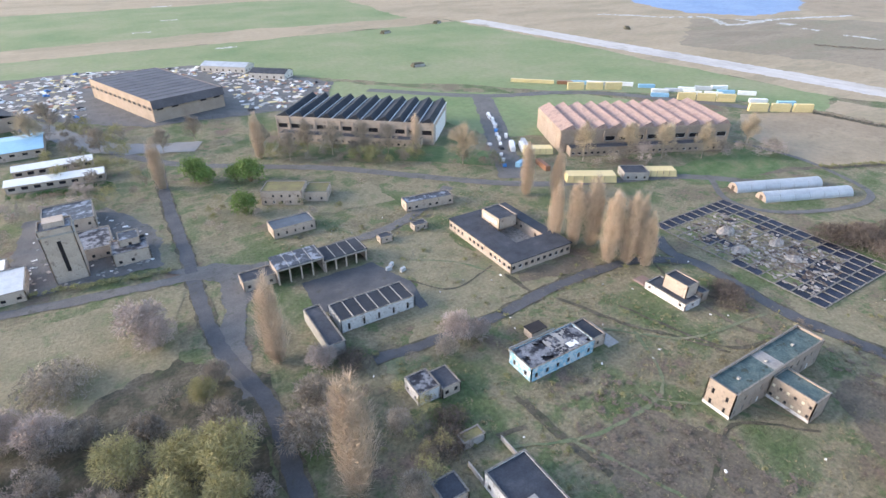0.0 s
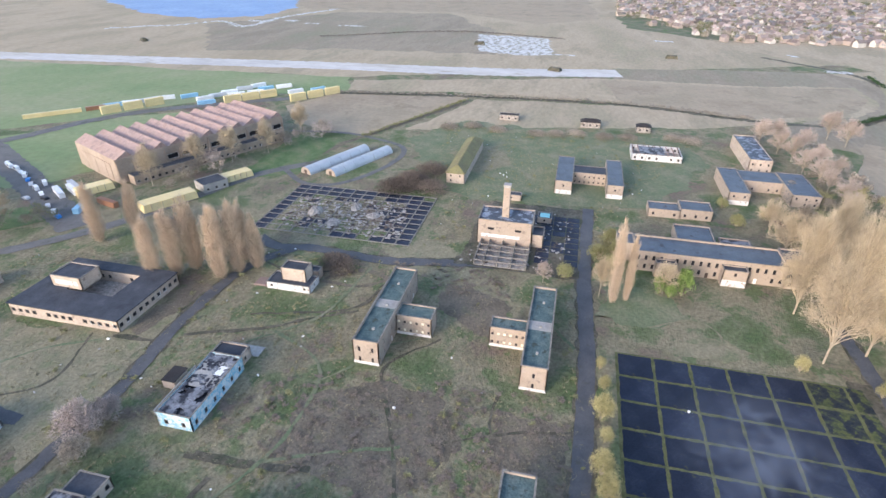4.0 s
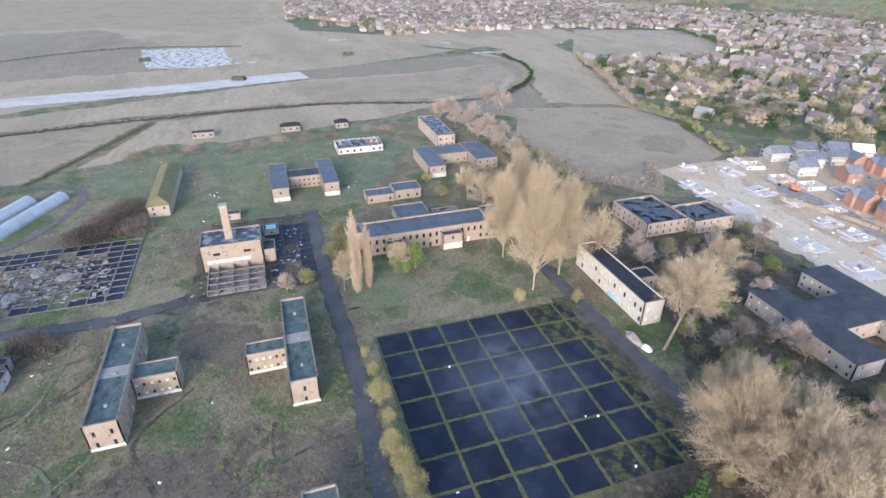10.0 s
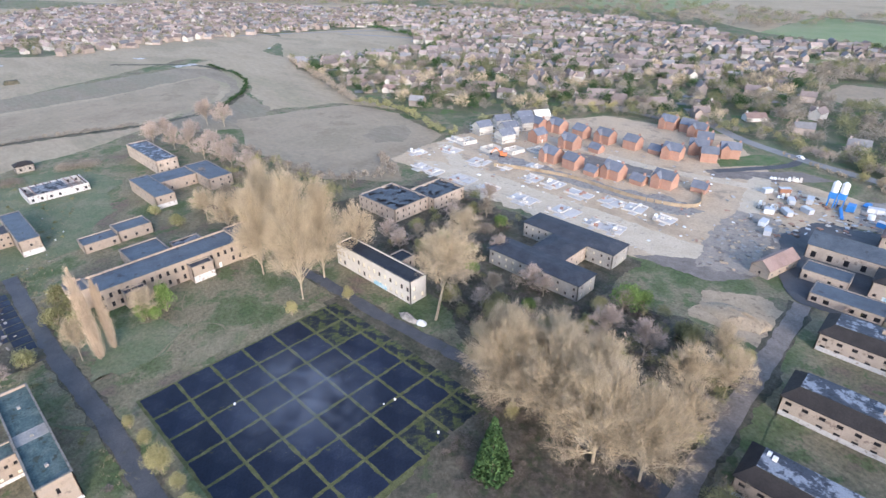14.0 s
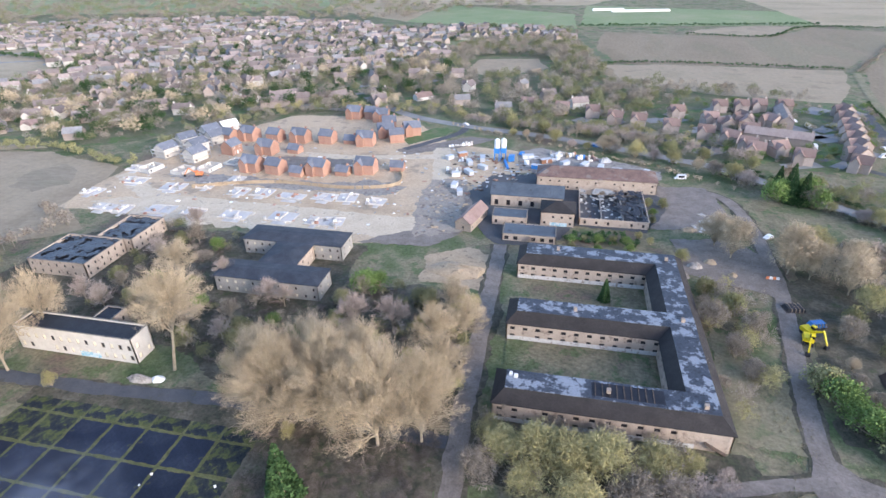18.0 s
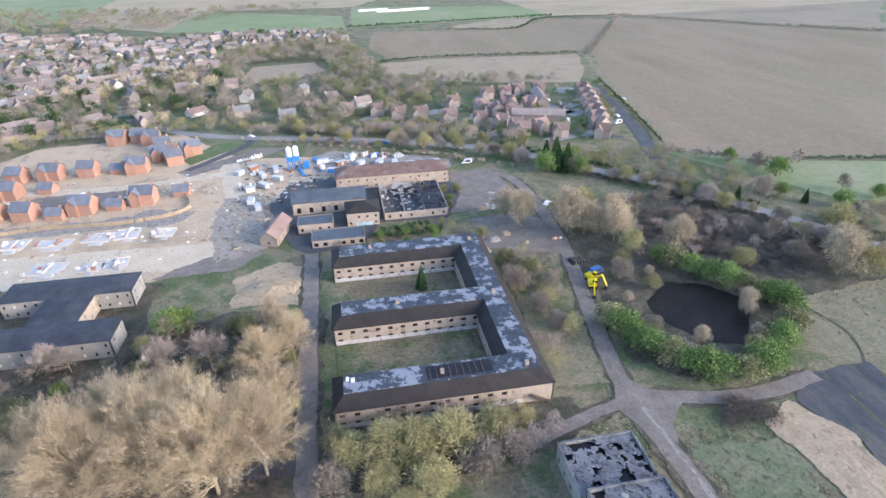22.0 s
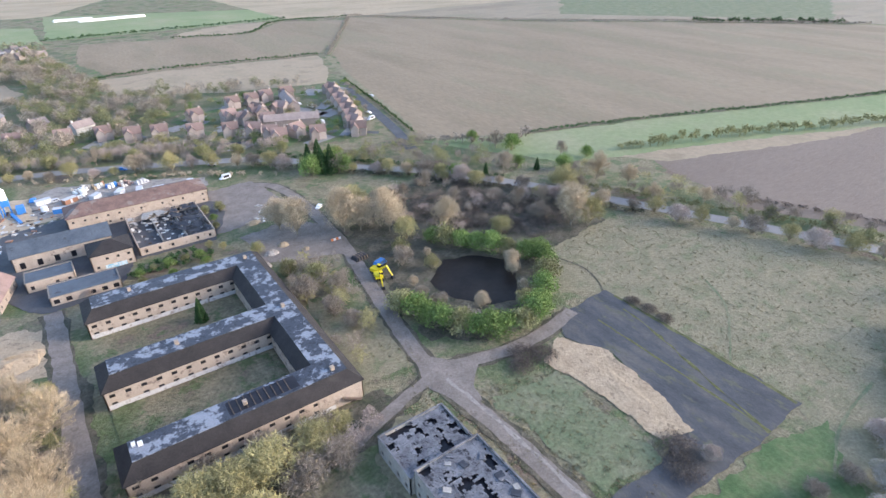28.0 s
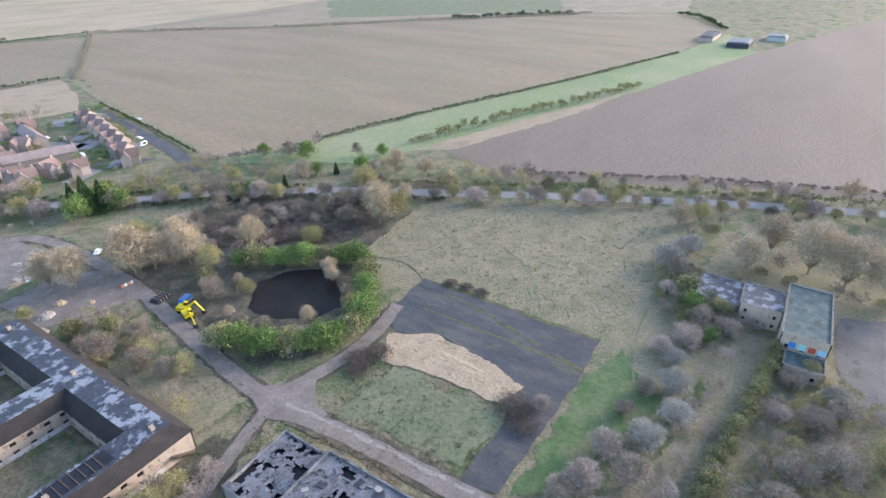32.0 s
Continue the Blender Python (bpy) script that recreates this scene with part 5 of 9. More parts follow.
st = thing("chimney_stack", "tall tapering yellow brick boiler chimney", "chimney", 194, 20.5)
part("shaft", Shape().box(-1.45, -1.45, 0, 1.45, 1.45, 22.4, 0.25), BRICK, st)
part("cap", Shape().box(-1.4, -1.4, 22.4, 1.4, 1.4, 23.4), CONCRETE, st, "pale concrete cap")
b = thing("small_hut", "small pale hut behind the chimney", "hut", 233, 21)
block(b, -2, -3, 2, 3, 2.8, 1, 2.5, 0.9, 1.0, CREAM, FELT, ("void",), 73, 0.1)
b = thing("fuel_shed", "low shed with turquoise sheet on its roof", "shed", 214, 6)
block(b, -3, -3, 3, 3, 2.6, 1, 3, 0.9, 1.0, CREAM, FELT, ("void",), 74, 0.2)
part("sheet", Shape().box(-2, -2, 2.45, 2, 2, 2.55), PAINT["turquoise"], b)

# courtyard canteen
b = thing("canteen", "low cream courtyard building with a dark felt roof", "building", 120, 145)
runs = (((-14, -20), (14, -20)), ((14, -20), (14, 20)), ((14, 20), (-14, 20)), ((-14, 20), (-14, -20)))
for k, (p, q) in enumerate(runs):
    glazed_wall(b, p, q, 0, 4.4, 1, 2.6, 1.6, 1.5, CREAM, ("void", "void", "white"), random.Random(80 + k), sill=1.3)
for a in ((-14.3, -20.3, 14.3, -9.5), (-14.3, 8, 14.3, 20.3), (-14.3, -9.5, -3.5, 8), (9.5, -9.5, 14.3, 8)):
    part("roof", Shape().box(a[0], a[1], 4.2, a[2], a[3], 4.55), FELT, b)
for p, q in (((-3.5, 8), (-3.5, -9.5)), ((9.5, -9.5), (9.5, 8)), ((-3.5, -9.5), (9.5, -9.5)), ((9.5, 8), (-3.5, 8))):
    glazed_wall(b, q, p, 0, 4.2, 1, 2.8, 1.4, 1.5, CREAM, ("void",), random.Random(84), sill=1.2)
part("court_floor", Shape().box(-3.4, -9.4, 0, 9.4, 7.9, 0.1), RUBBLE, b)
block(b, -2.5, 2.5, 6, 14, 8.6, 0, material=CREAM, deck=FELT, z0=4.4, parapet=0.3)
part("bright_wall", Shape().box(-2.53, 4, 5.6, -2.51, 12.5, 7.2), WHITEW, b, "bright white painted panel")

# graffiti building
b = thing("graffiti_building", "low building with blue and white graffiti walls", "building", 91, 85)
block(b, -13.5, -5, 9.5, 4.5, 4.6, 1, 3.6, 1.1, 1.6, GRAFF, DARKIN, ("void",), 91, 0.75, coping=COPE)
ragged_deck(b, -13.1, -4.6, 9.1, 4.1, 4.35, 0.18, RUINFELT, 44)
part("roof_patch", Shape().box(-3.5, -4.5, 4.26, 6.5, 4.2, 4.32), CONCRETE, b, "grey bare middle part of the roof")
part("roof_patch", Shape().box(1.5, -3.5, 4.33, 5, -1.5, 4.38), PLASTER, b, "white patch on the roof")
block(b, 9.5, -4, 15, 5, 3.8, 1, 3, 1.0, 1.4, CREAM, BLACKROOF, ("void",), 92, 0.3)
part("yard_wall", Shape().box(-11, 7.5, 0, 6, 7.8, 1.8), CONCRETE, b)
part("yard_wall", Shape().box(-11, 4.5, 0, -10.7, 7.5, 1.6), CONCRETE, b)
part("outhouse", Shape().box(-2, 8.3, 0, 3.5, 12, 2.6), CREAM, b)
part("outhouse_roof", Shape().box(-2.2, 8.1, 2.6, 3.7, 12.2, 2.8), TILE, b)
part("terrace", Shape().box(14.9, -6, 0, 19, 6, 0.3), CONCRETE, b)

# box shaped building on a low white base
b = thing("box_building", "cream box building on a low white painted base", "building", 144.5, 86)
block(b, -5.5, -7.5, 2, 8.5, 2.6, 1, 3.5, 1.0, 1.0, WHITEW, FELT, ("void",), 95, 0.3, skip=0.4)
block(b, -2.5, -5, 3, 4, 7.0, 1, 3.5, 1.0, 1.2, CREAM, FELT, ("void",), 96, 0.3, sill=4.6, skip=0.5)
block(b, 3, -7, 6.5, -2.5, 3.6, 0, material=BRICK, deck=FELT, parapet=0.2)
part("rubble_skirt", Shape().box(-5, 8.6, 0, 0, 14, 0.5, 0.3), REDTILE, b, "low heap of red rubble")

# garages
b = thing("garage_range", "open fronted concrete garages with dark roofs", "garage", 51, 165)
for a, z, mat in (((-16, -4, 0.5, 5), 6.2, PATCHFELT), ((0.5, -4.5, 16.5, 4), 4.9, BLACKROOF)):
    x0, y0, x1, y1 = a
    for p, q in (((x1, y0), (x1, y1)), ((x1, y1), (x0, y1)), ((x0, y1), (x0, y0))):
        glazed_wall(b, p, q, 0, z, 1, 4, 1.1, 1.2, CREAM, ("void",), random.Random(5), sill=1.6, skip=0.3)
    part("roof", Shape().box(x0 - 0.2, y0 - 0.5, z, x1 + 0.2, y1 + 0.2, z + 0.3), mat, b)
    part("lintel", Shape().box(x0, y0 - 0.1, z - 0.9, x1, y0 + 0.3, z), CONCRETE, b)
    for k in range(5):
        x = x0 + (x1 - x0 - 0.5) * k / 4
        part("pier", Shape().box(x, y0 - 0.15, 0, x + 0.5, y0 + 0.4, z - 0.9), CREAM, b)
        if k:
            part("roof_beam", Shape().box(x, y0 - 0.5, z + 0.3, x + 0.22, y1 + 0.2, z + 0.42), CONCRETE, b)
    part("dark_back", Shape().box(x0 + 0.5, y1 - 0.6, 0.1, x1 - 0.5, y1 - 0.4, z - 0.2), TIMBER, b)
block(b, -27, -2, -16, 5, 3.8, 1, 3.4, 1.2, 1.3, CREAM, FELT, ("void",), 97, 0.3)
b = thing("white_garage", "white painted garage row with dark bayed roof", "garage", 55.5, 131)
block(b, -12.5, -5, 12.5, 5, 4.3, 1, 4.1, 0.8, 2.4, WHITEW, BLACKROOF, ("void",), 98, 0.15, sides="SN", sill=0.4, skip=0)
for k in range(1, 6):
    part("roof_beam", Shape().box(-12.5 + k * 4.15, -4.7, 4.16, -12.2 + k * 4.15, 4.7, 4.34), CONCRETE, b)
b = thing("narrow_store", "narrow concrete store with a green edged roof", "store", 38.2, 127.5)
block(b, -2.6, -10.3, 2.6, 10.3, 4.4, 0, material=CONCRETE, deck=FELT, parapet=0.3)
for k in range(6):
    part("joint", Shape().box(42 - 38.2 + 0.3 + k * 4.6, 12, 0.07, 42 - 38.2 + 0.5 + k * 4.6, 30, 0.09), MOSS, b)

b = thing("small_house", "small roof-sagging white brick house", "house", 54, 92)
block(b, -6, -3.6, 0.5, 4, 3.9, 1, 3.0, 0.9, 1.2, WHITEW, RUINFELT, ("void",), 99, 0.1)
block(b, 0.5, -4.6, 6, 3, 3.3, 1, 2.4, 1.2, 1.4, CREAM, FELT, ("void",), 100, 0.1, skip=0)
b = thing("shed", "small pale concrete shed overgrown with ivy", "shed", 53, 72.5)
block(b, -3, -1.6, 3, 1.6, 2.4, 0, material=CONCRETE, deck=MOSSROOF, parapet=0.1)
b = thing("workshop", "white walled workshop with half its roof gone", "workshop", 54, 47)
block(b, -5.5, -2, 5.5, 14, 4.8, 1, 3.6, 1.2, 1.4, WHITEW, FELT, ("void",), 101, 0.4)
block(b, -5.5, -18, 5.5, -2, 4.4, 1, 3.6, 1.2, 1.4, WHITEW, PATCHFELT, ("void",), 102, 0.6)
part("vent", Shape().box(-2, 2, 4.4, 0, 4, 5.2), CONCRETE, b)
part("yard_wall", Shape().box(-5.5, 14.2, 0, -5.2, 20, 1.5), CONCRETE, b)
part("yard_wall", Shape().box(5.2, 14.2, 0, 5.5, 22, 1.5), CONCRETE, b)
b = thing("shed", "small dark roofed shed beside the lane", "shed", 41, 63)
block(b, -3, -3, 3, 3, 2.8, 0, material=CREAM, deck=FELT, parapet=0.1)

# hut group near the hangars
b = thing("moss_house", "two storey cream house with mossy flat roof", "house", 60, 227, rz=-31)
block(b, -10, -6.5, 8, 5, 6.6, 2, 3.0, 1.0, 1.3, CREAM, MOSSROOF, ("void", "white"), 103, 0.25, storey=2.8)
block(b, 8, -3, 18, 8, 4.6, 1, 3.4, 1.0, 1.3, CREAM, MOSSROOF, ("void",), 104, 0.25)
b = thing("flat_hut", "single storey cream hut with grey roof", "hut", 52, 198)
block(b, -8.5, -4.5, 8.5, 4.5, 4.0, 1, 3.2, 0.9, 1.4, CREAM, BLUEFELT, ("void",), 105, 0.3)
b = thing("long_hut", "long low cream hut with dark roof", "hut", 110, 189, rz=-8)
block(b, -11, -3.2, 11, 3.2, 4.0, 1, 3.0, 1.4, 1.2, CREAM, PATCHFELT, ("void",), 106, 0.3)
for x, y, w in ((79.5, 170, 2.6), (96, 172, 3.0)):
    b = thing("shed", "small square concrete shed in the grass", "shed", x, y)
    block(b, -w, -2, w, 2, 2.6, 1, 2.4, 0.9, 0.9, CREAM, FELT, ("void",), int(x), 0.15, sill=0.8)
for x, y, r in ((71, 150, 0), (75, 147, 20), (73, 152, 40)):
    c = thing("water_tank", "pale metal tank standing on the grass", "tank", x, y, rz=r)
    part("tank", Shape().box(-1.1, -0.6, 0.1, 1.1, 0.6, 1.3, 0.08), CORRUG, c)
    part("base", Shape().box(-1.2, -0.7, 0, 1.2, 0.7, 0.12), CONCRETE, c)
for x, y, s in ((359, 40, 6.5), (356, -12, 6), (354, -44, 4.2)):
    b = thing("dispersal_hut", "small ruined brick hut in far pasture", "hut", x, y)
    block(b, -3, -s, 3, s, 3.4, 1, 3.6, 1.3, 1.3, RUBBLE, TILE, ("void",), int(x + y), 0.1)
    if s < 6.4:
        hip_roof(b, -3, -s, 3, s, 3.55, 5.2, 3.0, TILE)

# hangars: toothed roofs, each tooth a part
def hangar(label, cx, cy, rz, w, d, h, teeth, wallmat, slope, face, seed, annexe=4.5):
    b = thing("hangar", label, "hangar", cx, cy, rz=rz)
    x0, x1, y0, y1 = -w / 2, w / 2, -d / 2, d / 2
    rnd = random.Random(seed)
    for p, q in (((x0, y0), (x1, y0)), ((x1, y0), (x1, y1)), ((x1, y1), (x0, y1)), ((x0, y1), (x0, y0))):
        n = math.hypot(q[0] - p[0], q[1] - p[1])
        long = n > d + 1
        glazed_wall(b, p, q, 0, h, 1 if long else 0, 7.5, 5.6, 2.6, wallmat, ("white",) if face is None else ("void",), rnd, sill=5.4, skip=0.1)
    for k in range(teeth):
        a0, a1 = x0 + w * k / teeth, x0 + w * (k + 1) / teeth
        s = Shape()
        lo, hi, mid = h - 0.1, h + 3.0, a0 + (a1 - a0) * 0.72
        for q in ([(a0, y0, lo), (mid, y0, hi), (mid, y1, hi), (a0, y1, lo)], [(mid, y0, hi), (a1, y0, lo), (a1, y1, lo), (mid, y1, hi)]):
            s.poly(*q)
        s.poly((a0, y0, lo), (a1, y0, lo), (mid, y0, hi)).poly((a0, y1, lo), (mid, y1, hi), (a1, y1, lo))
        ob = part("roof_tooth", s, slope, b)
        if face:
            part("gutter", Shape().box(a1 - 0.5, y0 + 0.1, lo + 0.02, a1 + 0.3, y1 - 0.1, lo + 0.35), face, ob)
    part("parapet", Shape().box(x0 - 0.2, y0 - 0.25, h - 1.0, x1 + 0.2, y0 - 0.02, h + 0.25), wallmat, b)
    for k in range(int(w / 7.5) + 1):
        x = x0 + 0.2 + k * (w - 0.8) / int(w / 7.5)
        part("buttress", Shape().box(x, y0 - 0.6, 0, x + 0.6, y0 - 0.02, h - 1.2), wallmat, b)
    block(b, x0 + 4, y0 - 7, x1 - 6, y0 - 0.65, annexe, 1, 3.4, 1.5, 1.3, wallmat, FELT, ("void", "white"), seed + 1, 0.2)
    for e, x in ((0, x0), (1, x1)):
        for k in range(6):
            dx = 0.05 + 0.06 * (k % 2)
            part("door_leaf", Shape().box(x - dx - 0.25 if e == 0 else x + dx, y0 + 6 + k * (d - 12) / 6, 0.05, x - dx if e == 0 else x + dx + 0.25, y0 + 6 + (k + 0.96) * (d - 12) / 6, h - 3), PLASTER if (seed == 202 and e) else wallmat, b, "tall sliding hangar door leaf")
    return b


hangar("large hangar with a pink toothed roof", 256, 207, -25, 96, 44, 12.0, 11, HANGWALL, PINKROOF, None, 201)
hangar("large hangar with a black toothed roof and white doors", 132, 300, -41.5, 92, 44, 12.0, 11, CREAM, BLACKROOF, PLASTER, 202)
b = thing("hangar", "wide brown roofed hangar amid a storage yard", "hangar", 34.5, 430, rz=-72)
block(b, -46, -24, 46, 24, 13.2, 1, 7, 4.5, 2.0, HANGWALL, BROWNROOF, ("void",), 203, 0.1, sill=7, coping=HANGWALL, ends=9)
part("roof_end", Shape().poly((46.1, -24.2, 13.5), (47.6, -24.2, 8.6), (47.6, 24.2, 8.6), (46.1, 24.2, 13.5)).poly((46.1, 24.2, 13.4), (47.5, 24.2, 8.5), (47.5, -24.2, 8.5), (46.1, -24.2, 13.4)).poly((46.1, -24.2, 13.5), (46.1, 24.2, 13.5), (46.1, 24.2, 13.4), (46.1, -24.2, 13.4)), BROWNROOF, b, "steep dark sheeted end of the roof")
for k in range(12):
    part("roof_rib", Shape().box(-45.5 + k * 8.2, -23.6, 13.1, -45.2 + k * 8.2, 23.6, 13.28), BROWNROOF, b)
b = thing("grey_store", "grey sheet roofed store at the yard edge", "store", -66, 425, rz=-70)
block(b, -22, -14, 22, 14, 8, 1, 6, 3, 1.6, HANGWALL, FELT, ("void",), 204, 0.1, sill=4)
gable_roof(b, -22, -14, 22, 14, 8.1, 11, FELT)
b = thing("blue_store", "long store with a pale blue sheet roof", "store", -52, 363, rz=0)
block(b, -20, -15, 20, 15, 4.5, 1, 5, 2.5, 1.4, CREAM, CORRUG, ("void",), 205, 0.1, sill=2)
gable_roof(b, -20, -15, 20, 15, 4.6, 6.2, PAINT["sky"])
for x, y, w, r in ((-28, 322, 17, -2), (-27, 301, 20, -6)):
    b = thing("long_shed", "long low shed with a white sheet roof", "shed", x, y, rz=r)
    block(b, -w, -4.5, w, 4.5, 3.6, 1, 4.5, 2.8, 1.6, CREAM, CORRUG, ("void",), int(y), 0.1, sill=1.2)
    gable_roof(b, -w, -4.5, w, 4.5, 3.7, 5.0, PLASTER)
b = thing("white_store", "pale sheet roofed store behind hedges", "store", -52, 208)
block(b, -15, -12, 15, 6, 4.0, 1, 4, 1.5, 1.2, CREAM, CORRUG, ("void",), 206, 0.2)
block(b, -13, 6.2, 9, 16, 3.6, 1, 4, 1.5, 1.2, CREAM, PLASTER, ("void",), 207, 0.2)

# water tower and the ruins round it
b = thing("water_tower", "tall square cream water tower with a dark slit", "tower", -24, 206)
block(b, -5, -4.6, 5, 4.6, 20, 0, material=CREAM, deck=PATCHFELT, parapet=0.6)
part("slit_window", Shape().box(-0.6, -4.66, 4, 0.6, -4.61, 15.5), DARKIN, b, "tall dark glazed slit")
part("cornice", Shape().box(-5.3, -4.9, 17.6, 5.3, 4.9, 18.1), CONCRETE, b)
part("tank_room", Shape().box(-3, -2, 19.5, 3, 3, 21.5), CREAM, b)
b = thing("tower_annexe", "ruined cream buildings with broken roofs", "ruin", -12, 225)
block(b, 1, -22, 13, -10, 5.0, 1, 3.6, 1.2, 1.3, CREAM, RUINFELT, ("void",), 208, 0.4)
block(b, 4, -16, 11, -8, 7.0, 1, 3.6, 1.2, 1.3, CREAM, PATCHFELT, ("void",), 209, 0.3, sill=4.5)
block(b, -12, -12, 2, 6, 4.6, 1, 3.6, 1.2, 1.3, CREAM, RUINFELT, ("void",), 210, 0.4)
block(b, -20, 12, -2, 32, 6.8, 2, 3.6, 1.2, 1.3, CREAM, PATCHFELT, ("void",), 211, 0.4, storey=2.8)

# barracks in the shape of an E with broken flat topped roofs
b = thing("barrack_range", "E shaped cream barracks with torn flat topped roofs", "barracks", -17, -140)
for k, (ya, yb) in enumerate(((28.5, 40.5), (-4.5, 7.8), (-40, -27.3))):
    block(b, -28, ya, 27.6, yb, 5.8, 2, 3.6, 1.5, 1.2, CREAM, TILE, ("void",), 220 + k, 0.2, storey=2.6, sill=1.0, skip=0.05, ends=4)
    hip_roof(b, -28, ya, 27.6, yb, 5.95, 8.8, 3.2, TILE, PATCHFELT)
    part("plaster_band", Shape().box(-20, yb + 0.01, 0.1, 27.2, yb + 0.025, 1.5), WHITEW, b, "bleached plaster low on the wall")
block(b, -28, -39.9, -15.5, 40.4, 5.8, 2, 3.8, 1.5, 1.2, CREAM, TILE, ("void",), 224, 0.2, storey=2.6, sill=1.0, sides="EW")
hip_roof(b, -28, -39.9, -15.5, 40.4, 5.97, 8.84, 3.25, TILE, PATCHFELT, over=0.38)
for k in range(9):
    part("rafter", Shape().box(3 - k * 1.7, 32.0, 8.9, 3.25 - k * 1.7, 36.8, 9.05), TIMBER, b, "bare rafter over the hole")
# no real opening: a near-black sheet paints the dark of the gap
part("roof_hole", Shape().box(-13, 32.1, 8.87, 4, 36.7, 8.9), DARKIN, b, "near-black sheet painted as a gap burnt through the roof top")
part("roof_light", Shape().box(22, 33, 8.9, 23, 34.2, 9.4), PLASTER, b)
part("roof_light", Shape().box(23.4, 32.4, 8.9, 24.2, 33.6, 9.4), PLASTER, b)
for x, y in ((-22, 36), (-22, 2), (-22, -33), (8, 2), (14, -34), (0, 35)):
    part("chimney", Shape().box(x - 0.5, y - 0.5, 8.6, x + 0.5, y + 0.5, 10.0), BRICK, b)
part("bright_gable", Shape().box(-28.03, 33, 0.2, -28.01, 40.2, 4.6), WHITEW, b, "bright white patch on the end wall")
part("stair", Shape().poly((-27, 40.6, 0.1), (-27, 41.6, 0.1), (-22, 41.6, 3.0), (-22, 40.6, 3.0)).poly((-22, 40.6, 2.8), (-22, 41.6, 2.8), (-27, 41.6, -0.1), (-27, 40.6, -0.1)), TIMBER, b, "brown escape stair")

# H shaped block in the wood
b = thing("wood_block", "grey two storey H shaped block in brushwood", "barracks", 94, -158)
for x0, y0, x1, y1, sd in ((-20, 7, 18, 18, 1), (-18, -20, 22, -8.5, 2), (-7, -8.5, 7, 7, 3)):
    block(b, x0, y0, x1, y1, 6.2, 2, 3.0, 0.9, 1.2, CONCRETE if sd < 3 else CREAM, FELT, ("void", "void", "board"), 230 + sd, 0.15, storey=2.8, ends=4)
    hip_roof(b, x0, y0, x1, y1, 6.3, 7.3, 5.0, FELT)
b = thing("ruined_block", "derelict cream block with collapsed blue felt roof", "ruin", 173, -152)
block(b, -10.5, -6, 14, 14, 6.2, 2, 3.0, 0.9, 1.3, CREAM, DARKIN, ("void",), 240, 1.2, storey=2.8)
ragged_deck(b, -10.1, -5.6, 13.6, 13.6, 5.7, 0.15, BLUEFELT, 45)
block(b, -14, -26, 2, -6, 6.0, 2, 3.0, 0.9, 1.3, CREAM, DARKIN, ("void",), 241, 1.2, storey=2.8)
ragged_deck(b, -13.6, -25.6, 1.6, -6.4, 5.5, 0.1, BLUEFELT, 46)

# stores beyond the barracks
b = thing("long_store", "long cream store with a hipped red tile roof", "store", -18.5, -257)
block(b, -27.5, -7, 27.5, 7, 6.2, 2, 4.0, 1.0, 1.0, CREAM, REDTILE, ("void",), 250, 0.2, storey=2.8)
hip_roof(b, -27.5, -7, 27.5, 7, 6.3, 9.4, 6.8, OLDREDTILE)
b = thing("drill_hall", "cream hall with a grey sheet gable roof", "hall", 12, -233)
block(b, -16, -7, 16, 7, 5.6, 1, 5, 1.8, 2.6, CREAM, FELT, ("void",), 251, 0.1, sill=0.8)
gable_roof(b, -16, -7, 16, 7, 5.7, 8.6, BLUEFELT)
gable_ends(b, -16, -7, 16, 7, 5.6, 8.5, CREAM)
b = thing("office_house", "square cream office with a hipped brown roof", "house", -2, -216)
block(b, -7, -6, 7, 6, 6.2, 2, 3.2, 1.1, 1.1, CREAM, TILE, ("void",), 252, 0.2, storey=2.8)
hip_roof(b, -7, -6, 7, 6, 6.3, 8.8, 5.9, TILE)
part("graffiti_panel", Shape().box(-4, 6.01, 0.2, 3, 6.03, 1.8), GRAFF, b, "turquoise graffiti")
b = thing("low_store", "low flat roofed store with grey felt", "store", 18, -212)
block(b, -7.5, -4.5, 7, 4.5, 4.0, 1, 3.4, 1.2, 1.6, CREAM, BLUEFELT, ("void",), 253, 0.2)
b = thing("low_store", "low flat roofed shelter with dark openings", "store", 8.5, -199)
block(b, -10.5, -5, 10.5, 5, 3.2, 1, 3.0, 1.8, 1.7, CREAM, BLUEFELT, ("void",), 254, 0.2, sill=0.6)
b = thing("brick_barn", "narrow brick barn with a red tile gable roof", "barn", 33.5, -208, rz=-15)
block(b, -3.5, -9, 3.5, 9, 3.4, 1, 4, 1.0, 1.2, BRICK, REDTILE, ("void",), 255, 0.1)
gable_roof(b, -3.5, -9, 3.5, 9, 3.5, 6.4, REDTILE, along="y")
gable_ends(b, -3.5, -9, 3.5, 9, 3.4, 6.3, BRICK, along="y")
b = thing("ruined_yard", "roofless walled yard full of rubble", "ruin", -25, -229)
for p, q in (((-14, -17), (14, -17)), ((14, -17), (14, 16)), ((14, 16), (-14, 16)), ((-14, 16), (-14, -17))):
    glazed_wall(b, p, q, 0, 3.4, 1, 4.5, 1.1, 1.4, CREAM, ("void",), random.Random(256))
part("yard_floor", Shape().box(-13.6, -16.6, 0, 13.6, 15.6, 0.15), RUBBLE, b)
for k in range(0, 6, 2):
    part("cross_wall", Shape().box(-13 + k * 4.4, -15, 0, -12.7 + k * 4.4, 8 + (k % 3) * 2, 1.6 + 0.4 * (k % 3)), CONCRETE, b)
ragged_deck(b, -13.4, -16.4, -2, 15, 3.4, -0.02, FELT, 47)
